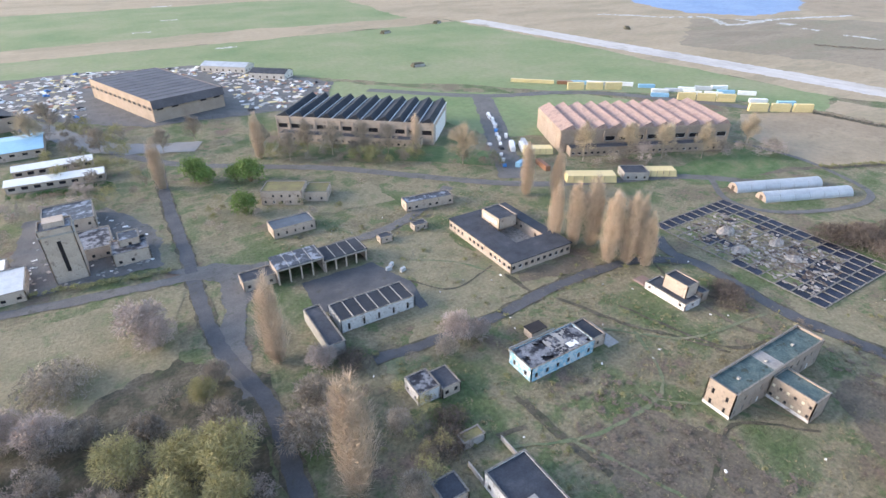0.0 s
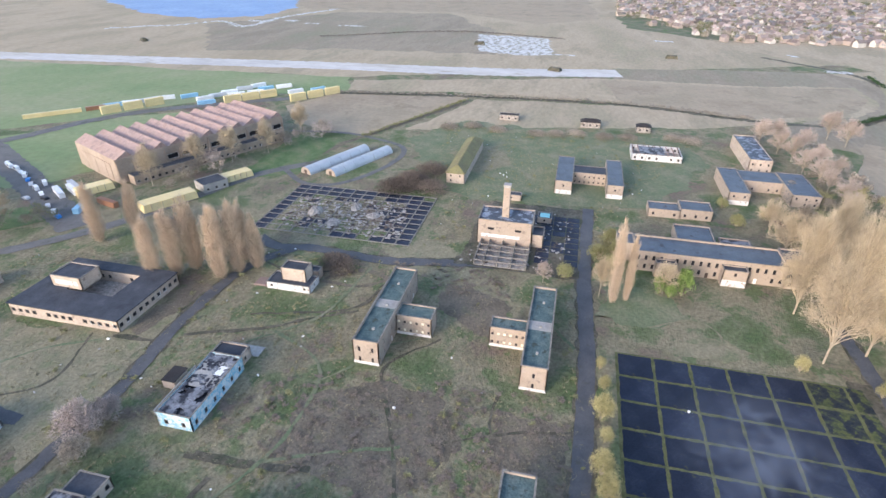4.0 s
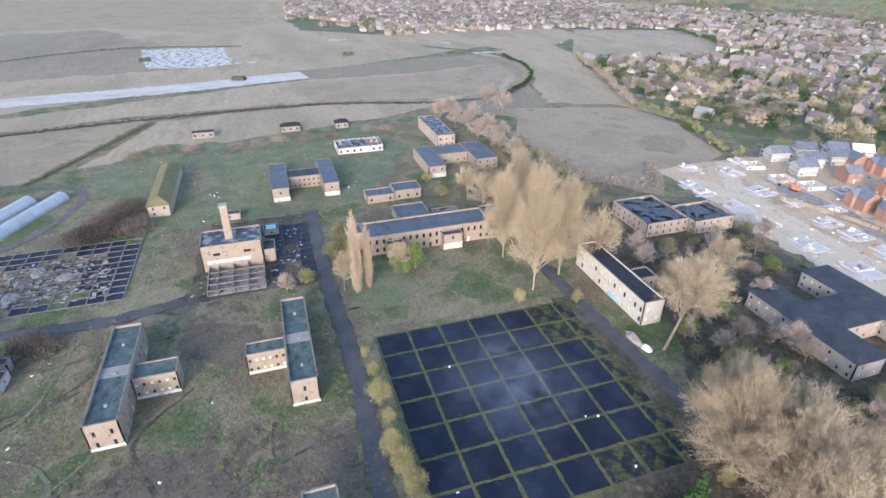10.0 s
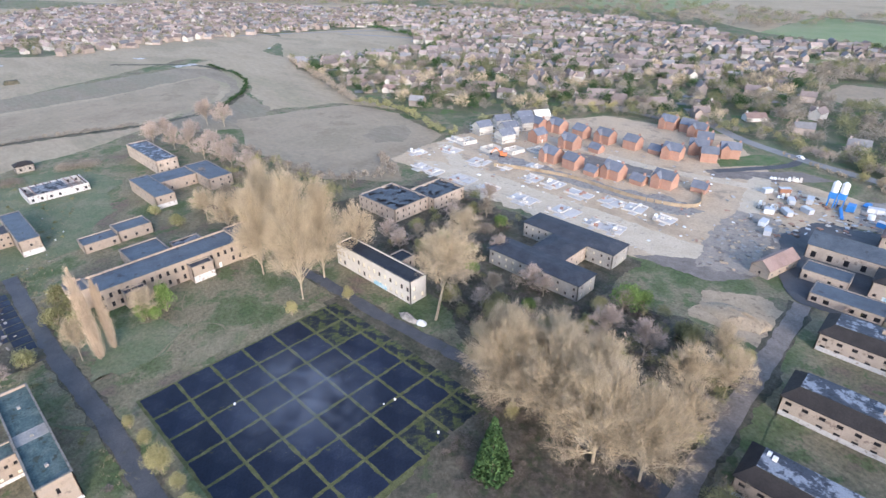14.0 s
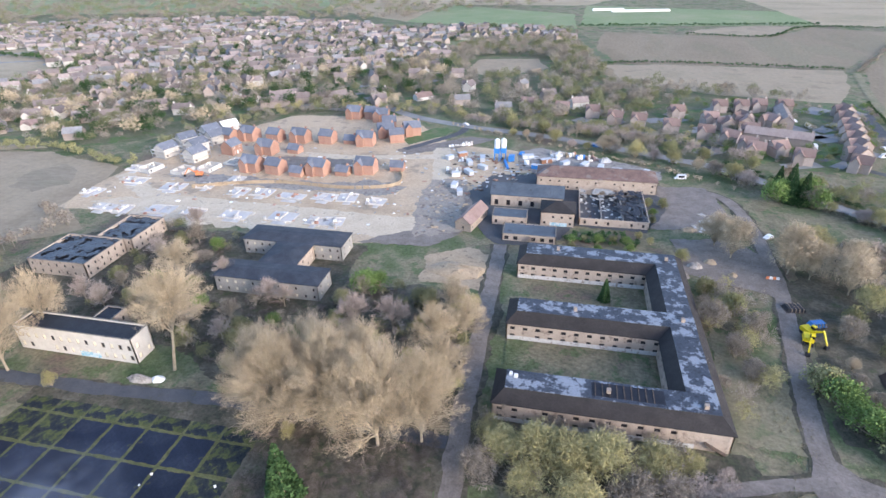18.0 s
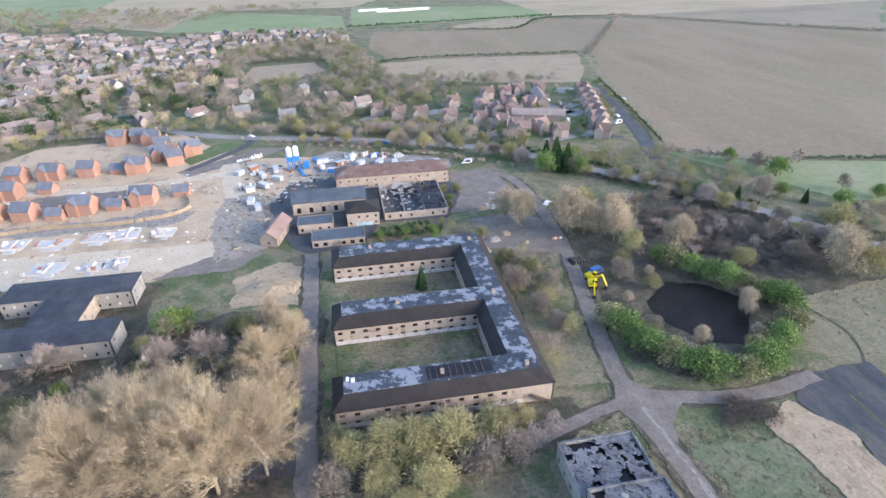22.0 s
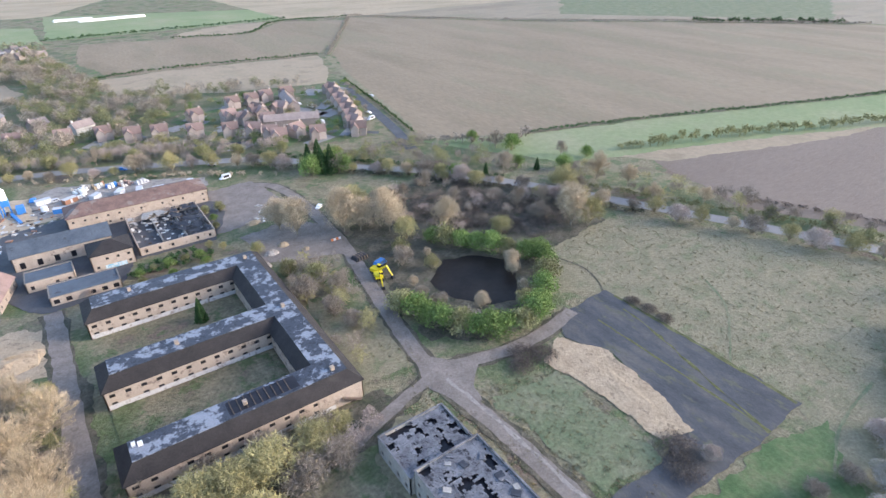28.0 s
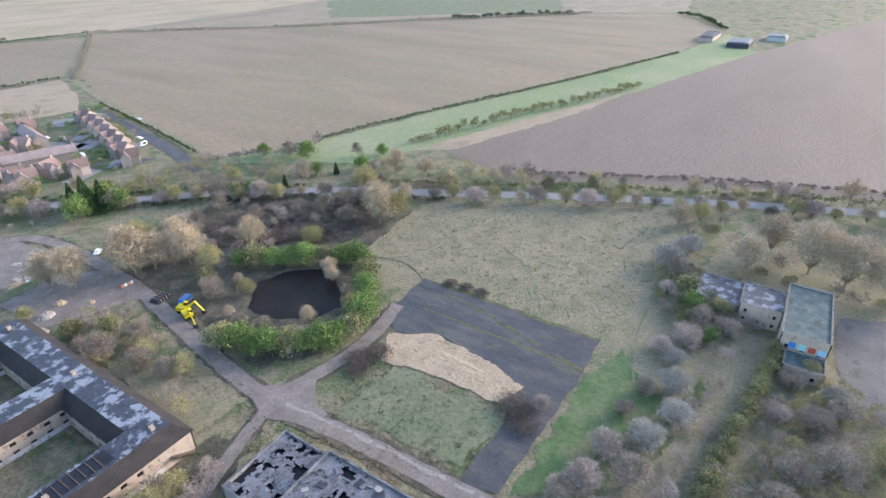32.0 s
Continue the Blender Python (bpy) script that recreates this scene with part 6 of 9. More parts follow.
ragged_deck(b, -2, -16.4, 13.4, -4, 3.4, -0.1, CONCRETE, 48)

# end house beside the meadow
b = thing("end_house", "cream flat roofed house with graffiti and green roofs", "house", -170, 15)
block(b, -15, -2, 15, 10, 9.0, 2, 3.2, 1.1, 1.3, CREAM, GREENFELT, ("void",), 260, 0.5, storey=3.2)
block(b, 15, 0, 23, 10, 4.2, 1, 3.2, 1.1, 1.3, CREAM, GREENFELT, ("void",), 261, 0.4)
block(b, -12, -14, 2, -2, 7.0, 2, 3.2, 1.0, 1.3, CREAM, PATCHFELT, ("void",), 262, 0.4, storey=3.0)
block(b, -16, -27, 0, -14, 4.2, 1, 3.2, 1.0, 1.3, CREAM, PATCHFELT, ("void",), 263, 0.3)
for k, c in enumerate(("blue", "turquoise", "red", "sky")):
    part("graffiti_panel", Shape().box(15.01, 0.4 + k * 2.4, 4.6, 15.03, 2.2 + k * 2.4, 6.4), PAINT[c], b, "bright graffiti panel")

# roofless concrete ruin in the foreground
b = thing("burnt_block", "derelict concrete block with a holed grey roof", "ruin", -48.5, -61)
# the near-black deck paints the unlit inside below the holed sheet
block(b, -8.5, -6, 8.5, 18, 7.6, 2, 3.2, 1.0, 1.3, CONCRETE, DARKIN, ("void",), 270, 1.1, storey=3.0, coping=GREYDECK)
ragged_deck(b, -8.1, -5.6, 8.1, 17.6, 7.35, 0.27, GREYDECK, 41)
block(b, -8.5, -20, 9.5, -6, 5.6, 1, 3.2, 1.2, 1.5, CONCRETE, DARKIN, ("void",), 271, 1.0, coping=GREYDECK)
ragged_deck(b, -8.1, -19.6, 9.1, -6.4, 5.35, 0.22, GREYDECK, 42)
brnd = random.Random(43)
for k in range(16):
    x, y = brnd.uniform(-7, 7), brnd.uniform(-5, 16)
    part("roof_slab", Shape().box(-0.9, -0.6, 0, brnd.uniform(0.4, 1.2), brnd.uniform(0.3, 0.9), 0.22), (CONCRETE, GREYDECK, FELT)[k % 3], b, m=pose(x, y, 7.42, brnd.uniform(-6, 6), brnd.uniform(-6, 6), brnd.uniform(0, 180)))

# ---- trees and shrubs ----


def strips(base, way, length, width, rng):
    """Thin three cornered twigs from base points along ways."""
    n = len(base)
    side = np.cross(way, rng.normal(size=(n, 3)))
    side /= np.linalg.norm(side, axis=1, keepdims=True) + 1e-9
    tip = base + way * length[:, None]
    half = side * (width / 2)[:, None]
    v = np.stack([base - half, base + half, tip], 1).reshape(-1, 3)
    return v, np.arange(3 * n).reshape(-1, 3)


def leaves(centre, size, rng):
    """Small uneven leaf clumps, four cornered, turned any way."""
    n = len(centre)
    a = rng.normal(size=(n, 3))
    a /= np.linalg.norm(a, axis=1, keepdims=True)
    b = np.cross(a, rng.normal(size=(n, 3)))
    b /= np.linalg.norm(b, axis=1, keepdims=True) + 1e-9
    s = size[:, None] / 2
    k = rng.uniform(0.6, 1.3, (n, 4, 1))
    v = np.stack([centre + (a + b * 0.2) * s * k[:, 0], centre + b * s * k[:, 1], centre - a * s * k[:, 2], centre - (b - a * 0.2) * s * k[:, 3]], 1).reshape(-1, 3)
    return v, np.arange(4 * n).reshape(-1, 4)


def unit(v):
    return v / (np.linalg.norm(v, axis=1, keepdims=True) + 1e-9)


def bare_arrays(h, r, seed, limbs, subs, twigs, base=0.22, zc=0.6, rz=0.42, tw=0.1, tl=1.5):
    """A leafless tree: its wood as a Shape and its twigs as arrays."""
    rng, wood = np.random.default_rng(seed), Shape()
    top = np.array([rng.normal() * 0.03 * h, rng.normal() * 0.03 * h, 0.66 * h])
    tr = 0.016 * h + 0.06
    wood.tube((0, 0, -0.1), tuple(top * 0.5), tr, tr * 0.7, 6).tube(tuple(top * 0.5), tuple(top), tr * 0.7, tr * 0.3, 5)
    pts, outs = [], []
    for k in range(limbs):
        a, e = k * 2.4 + rng.uniform(-0.4, 0.4), rng.uniform(-0.35, 1.0)
        d = np.array([math.cos(a) * math.cos(e), math.sin(a) * math.cos(e), math.sin(e)])
        s = top * rng.uniform(base / 0.66, 0.95)
        q = np.array([0, 0, zc * h]) + d * np.array([r, r, rz * h]) * rng.uniform(0.7, 0.98)
        q[2] = max(q[2], s[2] + 0.05 * h)
        m = (s + q) / 2 + np.array([0, 0, -0.03 * h]) + rng.normal(size=3) * 0.05 * r
        w = tr * rng.uniform(0.3, 0.5)
        wood.tube(tuple(s), tuple(m), w, w * 0.6, 4).tube(tuple(m), tuple(q), w * 0.6, w * 0.15, 4)
        for j in range(subs):
            t = rng.uniform(0.25, 1.0)
            p = s * (1 - t) ** 2 + 2 * m * t * (1 - t) + q * t * t
            o = unit((p - np.array([0, 0, 0.45 * h]))[None])[0] * 0.7 + rng.normal(size=3) * 0.55 + np.array([0, 0, 0.35])
            o = o / np.linalg.norm(o) * rng.uniform(0.22, 0.42) * r
            wood.tube(tuple(p), tuple(p + o), w * 0.25, 0.02, 3)
            u = rng.uniform(0.1, 1.1, (twigs, 1))
            pts.append(p + o * u + rng.normal(size=(twigs, 3)) * 0.06 * r)
            outs.append(np.repeat(o[None] / np.linalg.norm(o), twigs, 0))
    p, o = np.concatenate(pts), np.concatenate(outs)
    way = unit(o + rng.normal(size=o.shape) * 0.65 + np.array([0, 0, 0.3]))
    return wood, strips(p, way, rng.uniform(0.5, 1.3, len(p)) * tl, rng.uniform(0.5, 1.4, len(p)) * tw, rng)


def fan_arrays(h, r, seed, limbs, subs, twigs, fork=0.1, tw=0.08, tl=1.3, low=0.22, lean=0.0):
    """A leafless tree whose limbs rise and spread like a fan from a low fork, each one clothed in upright twigs."""
    rng, wood = np.random.default_rng(seed), Shape()
    tr = 0.014 * h + 0.06
    top = np.array([lean * h, lean * 0.4 * h, 0.62 * h])
    wood.tube((0, 0, -0.1), tuple(top * 0.45), tr, tr * 0.75, 6).tube(tuple(top * 0.45), tuple(top), tr * 0.75, tr * 0.3, 5)
    pts, outs = [], []
    for k in range(limbs):
        a, c = k * 2.4 + rng.uniform(-0.3, 0.3), rng.uniform(0.0, 1.0) ** 0.75
        e = c * 1.6
        s = top * rng.uniform(fork, min(0.9, fork + 0.45)) / 0.62 * 0.9
        q = top * 0.3 + np.array([math.cos(a) * math.sin(e) * r, math.sin(a) * math.sin(e) * r, h * (low + (0.98 - low) * max(0.05, math.cos(e * 0.9))) - top[2] * 0.3]) * rng.uniform(0.9, 1.04)
        q[2] = max(q[2], s[2] + 0.06 * h)
        m = np.array([s[0] + (q[0] - s[0]) * 0.36, s[1] + (q[1] - s[1]) * 0.36, s[2] + (q[2] - s[2]) * 0.62]) + rng.normal(size=3) * 0.03 * r
        w = tr * rng.uniform(0.32, 0.5)
        line = [s * (1 - t) ** 2 + 2 * m * t * (1 - t) + q * t * t for t in (0, 0.33, 0.66, 1.0)]
        for i in range(3):
            wood.tube(tuple(line[i]), tuple(line[i + 1]), w * (1 - 0.28 * i), w * (0.72 - 0.28 * i), 4)
        for j in range(subs):
            t = rng.uniform(0.0, 1.0) ** 0.7 * 0.78 + 0.22
            p = s * (1 - t) ** 2 + 2 * m * t * (1 - t) + q * t * t
            d = 2 * (1 - t) * (m - s) + 2 * t * (q - m)
            o = d / np.linalg.norm(d) + rng.normal(size=3) * 0.5 + np.array([0, 0, 0.3])
            o = o / np.linalg.norm(o) * rng.uniform(0.2, 0.42) * r
            wood.tube(tuple(p), tuple(p + o), w * 0.22, 0.02, 3)
            u = rng.uniform(0.05, 1.0, (twigs, 1))
            pts.append(p + o * u + rng.normal(size=(twigs, 3)) * 0.05 * r)
            outs.append(np.repeat(o[None] / np.linalg.norm(o), twigs, 0))
    p, o = np.concatenate(pts), np.concatenate(outs)
    p[:, 2] = np.maximum(p[:, 2], 0.2)
    way = unit(o + rng.normal(size=o.shape) * 0.42 + np.array([0, 0, 0.3]))
    return wood, strips(p, way, rng.uniform(0.5, 1.3, len(p)) * tl, rng.uniform(0.5, 1.4, len(p)) * tw, rng)


def poplar_arrays(h, r, seed, n):
    rng, wood = np.random.default_rng(seed), Shape()
    wood.tube((0, 0, -0.1), (0, 0, h * 0.5), 0.42, 0.26, 6).tube((0, 0, h * 0.5), (0.1, 0.1, h * 0.96), 0.26, 0.04, 5)
    for k in range(40):
        a, z = k * 2.4, h * (0.06 + 0.8 * k / 40)
        q = r * 0.75 * math.sin(math.pi * min(1, (z / h) * 0.85 + 0.2)) ** 0.7
        wood.tube((0, 0, z), (math.cos(a) * q, math.sin(a) * q, z + h * 0.14), 0.09, 0.02, 3)
    spires = 7
    off = np.array([(math.cos(k * 2.4) * r * 0.5 * (k > 0) * rng.uniform(0.6, 1.1), math.sin(k * 2.4) * r * 0.5 * (k > 0) * rng.uniform(0.6, 1.1)) for k in range(spires)])
    tall = np.array([1.0] + [rng.uniform(0.66, 0.95) for k in range(spires - 1)])
    pick = rng.integers(0, spires, n)
    t = rng.uniform(0.02, 0.98, n)
    prof = np.clip(np.sin(np.pi * (t * 0.8 + 0.17)), 0.05, 1) ** 0.7 * rng.uniform(0.6, 1.15, n) * (1 + 0.25 * np.sin(t * 19 + pick * 2.0))
    a, q = rng.uniform(0, math.tau, n), np.sqrt(rng.uniform(0.02, 1, n))
    z = t * h * tall[pick]
    c = off[pick] * (0.25 + 0.75 * np.minimum(1, t * 2.2))[:, None]
    p = np.stack([c[:, 0] + np.cos(a) * q * prof * r * 0.62, c[:, 1] + np.sin(a) * q * prof * r * 0.62, z], 1) + rng.normal(size=(n, 3)) * 0.22
    way = unit(np.stack([np.cos(a) * 0.42, np.sin(a) * 0.42, np.ones(n)], 1) + rng.normal(size=(n, 3)) * 0.3)
    return wood, strips(p, way, rng.uniform(0.8, 2.6, n), rng.uniform(0.04, 0.11, n), rng)


def bush_arrays(h, r, seed, n, lumps=16, size=0.5, low=0.1):
    rng, wood = np.random.default_rng(seed), Shape()
    c = []
    for k in range(lumps):
        a, e, q = rng.uniform(0, math.tau), rng.uniform(low, 1.45), rng.uniform(0.45, 0.8)
        c.append((math.cos(a) * math.cos(e) * r * q, math.sin(a) * math.cos(e) * r * q, h * (0.22 + 0.6 * math.sin(e) * q)))
        wood.tube((0, 0, -0.05), c[-1], 0.06 + 0.006 * h, 0.02, 3)
    wood.tube((0, 0, -0.1), (0, 0, h * 0.6), 0.1 + 0.012 * h, 0.05, 5)
    c = np.array(c)
    pick = rng.integers(0, lumps, n)
    d = unit(rng.normal(size=(n, 3)))
    rad = rng.uniform(0.5, 1.05, n)[:, None] * rng.uniform(0.7, 1.1, lumps)[pick][:, None]
    p = c[pick] + d * rad * np.array([r * 0.42, r * 0.42, h * 0.24])
    p[:, 2] = np.maximum(p[:, 2], 0.08)
    return wood, leaves(p, rng.uniform(0.5, 1.4, n) * size, rng)


def conifer_arrays(h, r, seed, n):
    rng, wood = np.random.default_rng(seed), Shape()
    wood.tube((0, 0, -0.1), (0, 0, h * 0.97), 0.25, 0.03, 6)
    t = 1 - np.sqrt(rng.uniform(0.0, 1, n))
    a = rng.uniform(0, math.tau, n)
    tier = 0.72 + 0.28 * np.abs(np.sin(t * 26 + np.sin(a * 3 + seed)))
    q = (1 - t) ** 0.8 * r * tier * rng.uniform(0.5, 1.0, n) ** 0.5 * (1 + 0.15 * np.sin(a * 5 + seed))
    p = np.stack([np.cos(a) * q, np.sin(a) * q, h * (0.05 + 0.94 * t) - q * 0.15], 1)
    return wood, leaves(p, rng.uniform(0.35, 0.8, n), rng)


def tuft_arrays(h, r, seed, n):
    """Low arching canes."""
    rng = np.random.default_rng(seed)
    a, q = rng.uniform(0, math.tau, n), np.sqrt(rng.uniform(0, 1, n)) * r * (1 + 0.3 * np.sin(3 * rng.uniform(0, math.tau, n)))
    dome = np.sqrt(np.clip(1 - (q / (r * 1.3)) ** 2, 0.02, 1))
    p = np.stack([np.cos(a) * q, np.sin(a) * q, h * dome * rng.uniform(0.1, 0.9, n)], 1)
    wood = Shape()
    for k in range(5):
        wood.tube((0, 0, 0), (math.cos(k * 1.3) * r * 0.5, math.sin(k * 1.3) * r * 0.5, h * 0.6), 0.04, 0.02, 3)
    return wood, strips(p, unit(rng.normal(size=(n, 3)) + np.array([0, 0, 0.5])), rng.uniform(0.4, 1.0, n), rng.uniform(0.05, 0.13, n), rng)


def puff_arrays(h, r, seed, n, lumps=22, base=0.0, tl=0.8, tw=0.07):
    """A rounded soft crown of fine twigs that stand out from many small boughs."""
    rng, wood, c = np.random.default_rng(seed), Shape(), []
    for k in range(lumps):
        a, e, q = k * 2.4 + rng.uniform(-0.5, 0.5), math.asin(rng.uniform(0.0, 1.0)), rng.uniform(0.4, 0.78)
        c.append((math.cos(a) * math.cos(e) * r * q, math.sin(a) * math.cos(e) * r * q, h * (base + (1 - base) * (0.3 + 0.52 * math.sin(e) * q / 0.78))))
        wood.tube((0, 0, h * base * 0.8), c[-1], 0.05 + 0.006 * h, 0.02, 3)
    wood.tube((0, 0, -0.1), (0, 0, h * (base + 0.25)), 0.06 + 0.012 * h, 0.05 + 0.006 * h, 5)
    c = np.array(c)
    pick, d = rng.integers(0, lumps, n), unit(rng.normal(size=(n, 3)) + np.array([0, 0, 0.25]))
    size = rng.uniform(0.75, 1.1, lumps)[pick][:, None] * np.array([r * 0.4, r * 0.4, h * (1 - base) * 0.24])
    p = c[pick] + d * size * rng.uniform(0.45, 0.85, (n, 1))
    p[:, 2] = np.maximum(p[:, 2], 0.05)
    return wood, strips(p, unit(d + rng.normal(size=(n, 3)) * 0.5), rng.uniform(0.5, 1.3, n) * tl, rng.uniform(0.6, 1.4, n) * tw, rng)


KINDS = {
    # name, category, label, material, arrays, nominal height, variants
    "poplar": ("poplar_tree", "poplar", "tall columnar poplar with golden brown winter twigs", POPLAR, lambda s: poplar_arrays(27, 3.2, s, 9000), 27, 3),
    "giant": ("bare_tree", "tree", "huge leafless tree with a pale tan crown", BARETWIG, lambda s: fan_arrays(32, 12.5, s, 120, 11, 26, 0.1, 0.07, 1.5, 0.14), 32, 3),
    "tall": ("bare_tree", "tree", "tall pale trunked leafless tree with a high spreading crown", BARETWIG, lambda s: fan_arrays(30, 8.6, s, 60, 10, 24, 0.42, 0.075, 1.2, 0.5, -0.02), 30, 1),
    "bare": ("bare_tree", "tree", "leafless tan tree with a broad twiggy crown", BARETWIG, lambda s: fan_arrays(17, 6.6, s, 60, 9, 18, 0.22, 0.075, 1.05, 0.26), 17, 3),
    "grey": ("bare_tree", "tree", "leafless grey brown tree", GREYTWIG, lambda s: fan_arrays(14, 6.0, s, 50, 8, 16, 0.16, 0.09, 1.0, 0.22), 14, 3),
    "pink": ("bare_tree", "tree", "leafless tree with reddish twigs", PINKTWIG, lambda s: fan_arrays(12, 5.2, s, 44, 8, 16, 0.2, 0.08, 0.95, 0.28), 12, 3),
    "olive": ("olive_bush", "bush", "yellowish olive winter bush", OLIVE, lambda s: bush_arrays(8, 4.4, s, 2100, 44, 0.4), 8, 3),
    "green": ("evergreen_bush", "bush", "dense bright evergreen bush", GREEN, lambda s: bush_arrays(9, 5.2, s, 2900, 40, 0.4), 9, 3),
    "dull": ("winter_tree", "tree", "rounded olive brown winter tree with fine twigs", DULLTWIG, lambda s: puff_arrays(10, 4.8, s, 4200, 30, 0.06, 0.85, 0.11), 10, 3),
    "puffgrey": ("winter_shrub", "shrub", "rounded grey brown leafless shrub", GREYTWIG, lambda s: puff_arrays(7, 3.9, s, 3200, 24, 0.0, 0.75, 0.1), 7, 3),
    "puffpink": ("winter_shrub", "shrub", "rounded pinkish leafless shrub", PINKTWIG, lambda s: puff_arrays(7, 3.9, s, 3200, 24, 0.0, 0.75, 0.1), 7, 2),
    "puffblue": ("winter_shrub", "shrub", "rounded blue grey leafless shrub", BLUETWIG, lambda s: puff_arrays(6, 3.8, s, 4000, 24, 0.0, 0.6, 0.09), 6, 2),
    "round": ("bare_tree", "tree", "rounded tan leafless tree with a dense twiggy crown", BARETWIG, lambda s: puff_arrays(15, 6.6, s, 6000, 40, 0.12, 1.15, 0.13), 15, 3),
    "conifer": ("conifer_tree", "conifer", "dark green pointed conifer", DARKGREEN, lambda s: conifer_arrays(16, 4.0, s, 4200), 16, 2),
    "bramble": ("bramble_clump", "brambles", "low dark clump of bare brambles", BRAM, lambda s: tuft_arrays(2.6, 4.0, s, 2600), 2.6, 3),
    "scrub": ("scrub_clump", "scrub", "low grey brown thicket of bare scrub", GREYTWIG, lambda s: tuft_arrays(3.2, 3.6, s, 2200), 3.2, 3),
}
_trees, _tree_rnd = {}, random.Random(77)


def tree(kind, x, y, h, wide=1.0, label="", material=None):
    """A tree or bush of that height; wide: its breadth against the usual for its height."""
    name, cat, lab, mat, make, nominal, variants = KINDS[kind]
    v = _tree_rnd.randrange(variants)
    s, turn = h / nominal, _tree_rnd.uniform(0, 360)
    m = pose(x, y, 0, 0, 0, turn) @ Matrix.Diagonal((s * wide, s * wide, s, 1))
    if (kind, v) in _trees:
        first = _trees[kind, v]
        ob = copy_thing(first, m @ Matrix.Diagonal([1 / c for c in first.scale] + [1]))
        ob["label"] = label or lab
        return ob
    wood, (vs, fs) = make(v * 31 + 7)
    ob = tagged(new(name), label or lab, cat)
    ob.matrix_basis = Matrix.Identity(4)
    part("trunk", wood, BARK, ob)
    part("crown", fast_mesh("crown", vs, fs, material or mat), None, ob)
    _trees[kind, v] = ob
    ob.matrix_basis = m
    return ob




# poplars along the lanes
for x, y, h in ((23, 124, 30), (25, 74, 34), (153, 174, 25), (163, 165, 23), (139, 129, 26), (144, 125, 29), (141, 113, 28), (146, 109, 28), (154, 111, 25), (148, 118, 24), (14, 268, 25), (64, 284, 25), (137, 247, 22), (158, -20, 31), (160.5, -24.5, 25), (135, 135, 24), (150, 104, 22)):
    tree("poplar", x, y, h, 0.55 if y < 0 else 1.15)
# huge trees by the parade ground
for x, y, h, w in ((142, -78, 45, 0.46), (148, -91, 36, 0.62), (166, -77, 34, 0.55), (192, -95, 31, 0.62), (36, -86, 30, 0.92), (60, -87, 29, 0.9), (48, -88, 30, 0.95), (26, -89, 27, 0.85), (67, -90, 26, 0.85), (42, -96, 27, 0.8), (55, -97, 26, 0.8)):
    tree("giant", x, y, h, w)
for x, y, h, w in ((128, -143, 16, 1.0), (116, -116, 18, 0.9), (150, -108, 22, 0.8), (168, -37, 12, 0.8), (161, -16, 15, 0.5), (175, -88, 20, 0.9), (205, -84, 18, 0.9), (212, -96, 15, 1), (225, -84, 14, 1), (30, -120, 18, 0.8), (24, -104, 20, 0.8), (28, -140, 14, 0.9), (68, -96, 20, 0.8), (74, -104, 16, 0.9), (22, -128, 16, 0.9)):
    tree("bare", x, y, h, w)
# before the hangars
for x, y, h, w in ((88, 279, 17, 0.8), (98, 268, 17, 0.9), (113, 262, 17, 0.8), (124, 254, 16, 0.8), (150, 221, 20, 1.0), (205, 191, 20, 0.7), (228, 182, 19, 0.7), (243, 172, 19, 0.7), (261, 161, 18, 0.7), (297, 159, 18, 0.7), (76, 272, 15, 0.9), (-38, 368, 19, 0.9), (-30, 398, 16, 0.9), (-7, 338, 13, 0.9), (22, 320, 13, 0.9), (40, 330, 14, 0.9), (70, 300, 12, 0.9)):
    tree("grey" if h < 18 else "bare", x, y, h, w)
for x, y, h in ((29, 270, 15), (51, 255, 15), (40, 222, 13), (33, 264, 11), (46, 259, 11)):
    tree("green", x, y, h, 1.0, "round bright green evergreen by the lane")
# brushwood beside the lane in the foreground
for x, y, h, k in ((-8, 155, 15, "puffpink"), (-4, 148, 11, "puffpink"), (-30, 144, 7, "scrub"), (-32, 122, 12, "puffpink"), (-24, 118, 9, "puffgrey"), (-12, 112, 10, "puffgrey"), (-17, 103, 14, "dull"), (-6, 97, 15, "dull"), (2, 92, 17, "dull"), (4, 104, 12, "puffgrey"), (-32, 107, 9, "puffgrey"), (-36, 98, 11, "puffgrey"), (26, 102, 11, "puffgrey"), (20, 90, 14, "puffgrey"), (30, 94, 9, "puffpink"), (71, 106, 11, "puffpink"), (76, 103, 8, "puffpink"), (64, 101, 7, "puffgrey"), (32, 115, 9, "puffpink"), (44, 74, 3, "scrub"), (40, 84, 7, "puffgrey"), (34, 66, 8, "puffgrey"), (0, 82, 14, "dull"), (-10, 88, 13, "dull"), (-20, 90, 12, "puffgrey"), (-28, 92, 10, "puffgrey"), (6, 124, 8, "puffgrey"), (2, 118, 9, "dull"), (-40, 130, 10, "puffpink"), (-48, 118, 10, "puffgrey"), (-50, 104, 12, "dull"), (-44, 86, 12, "puffgrey"), (14, 62, 9, "puffgrey"), (4, 70, 12, "puffgrey"), (-6, 74, 12, "dull")):
    tree(k, x, y, h, 1.05)
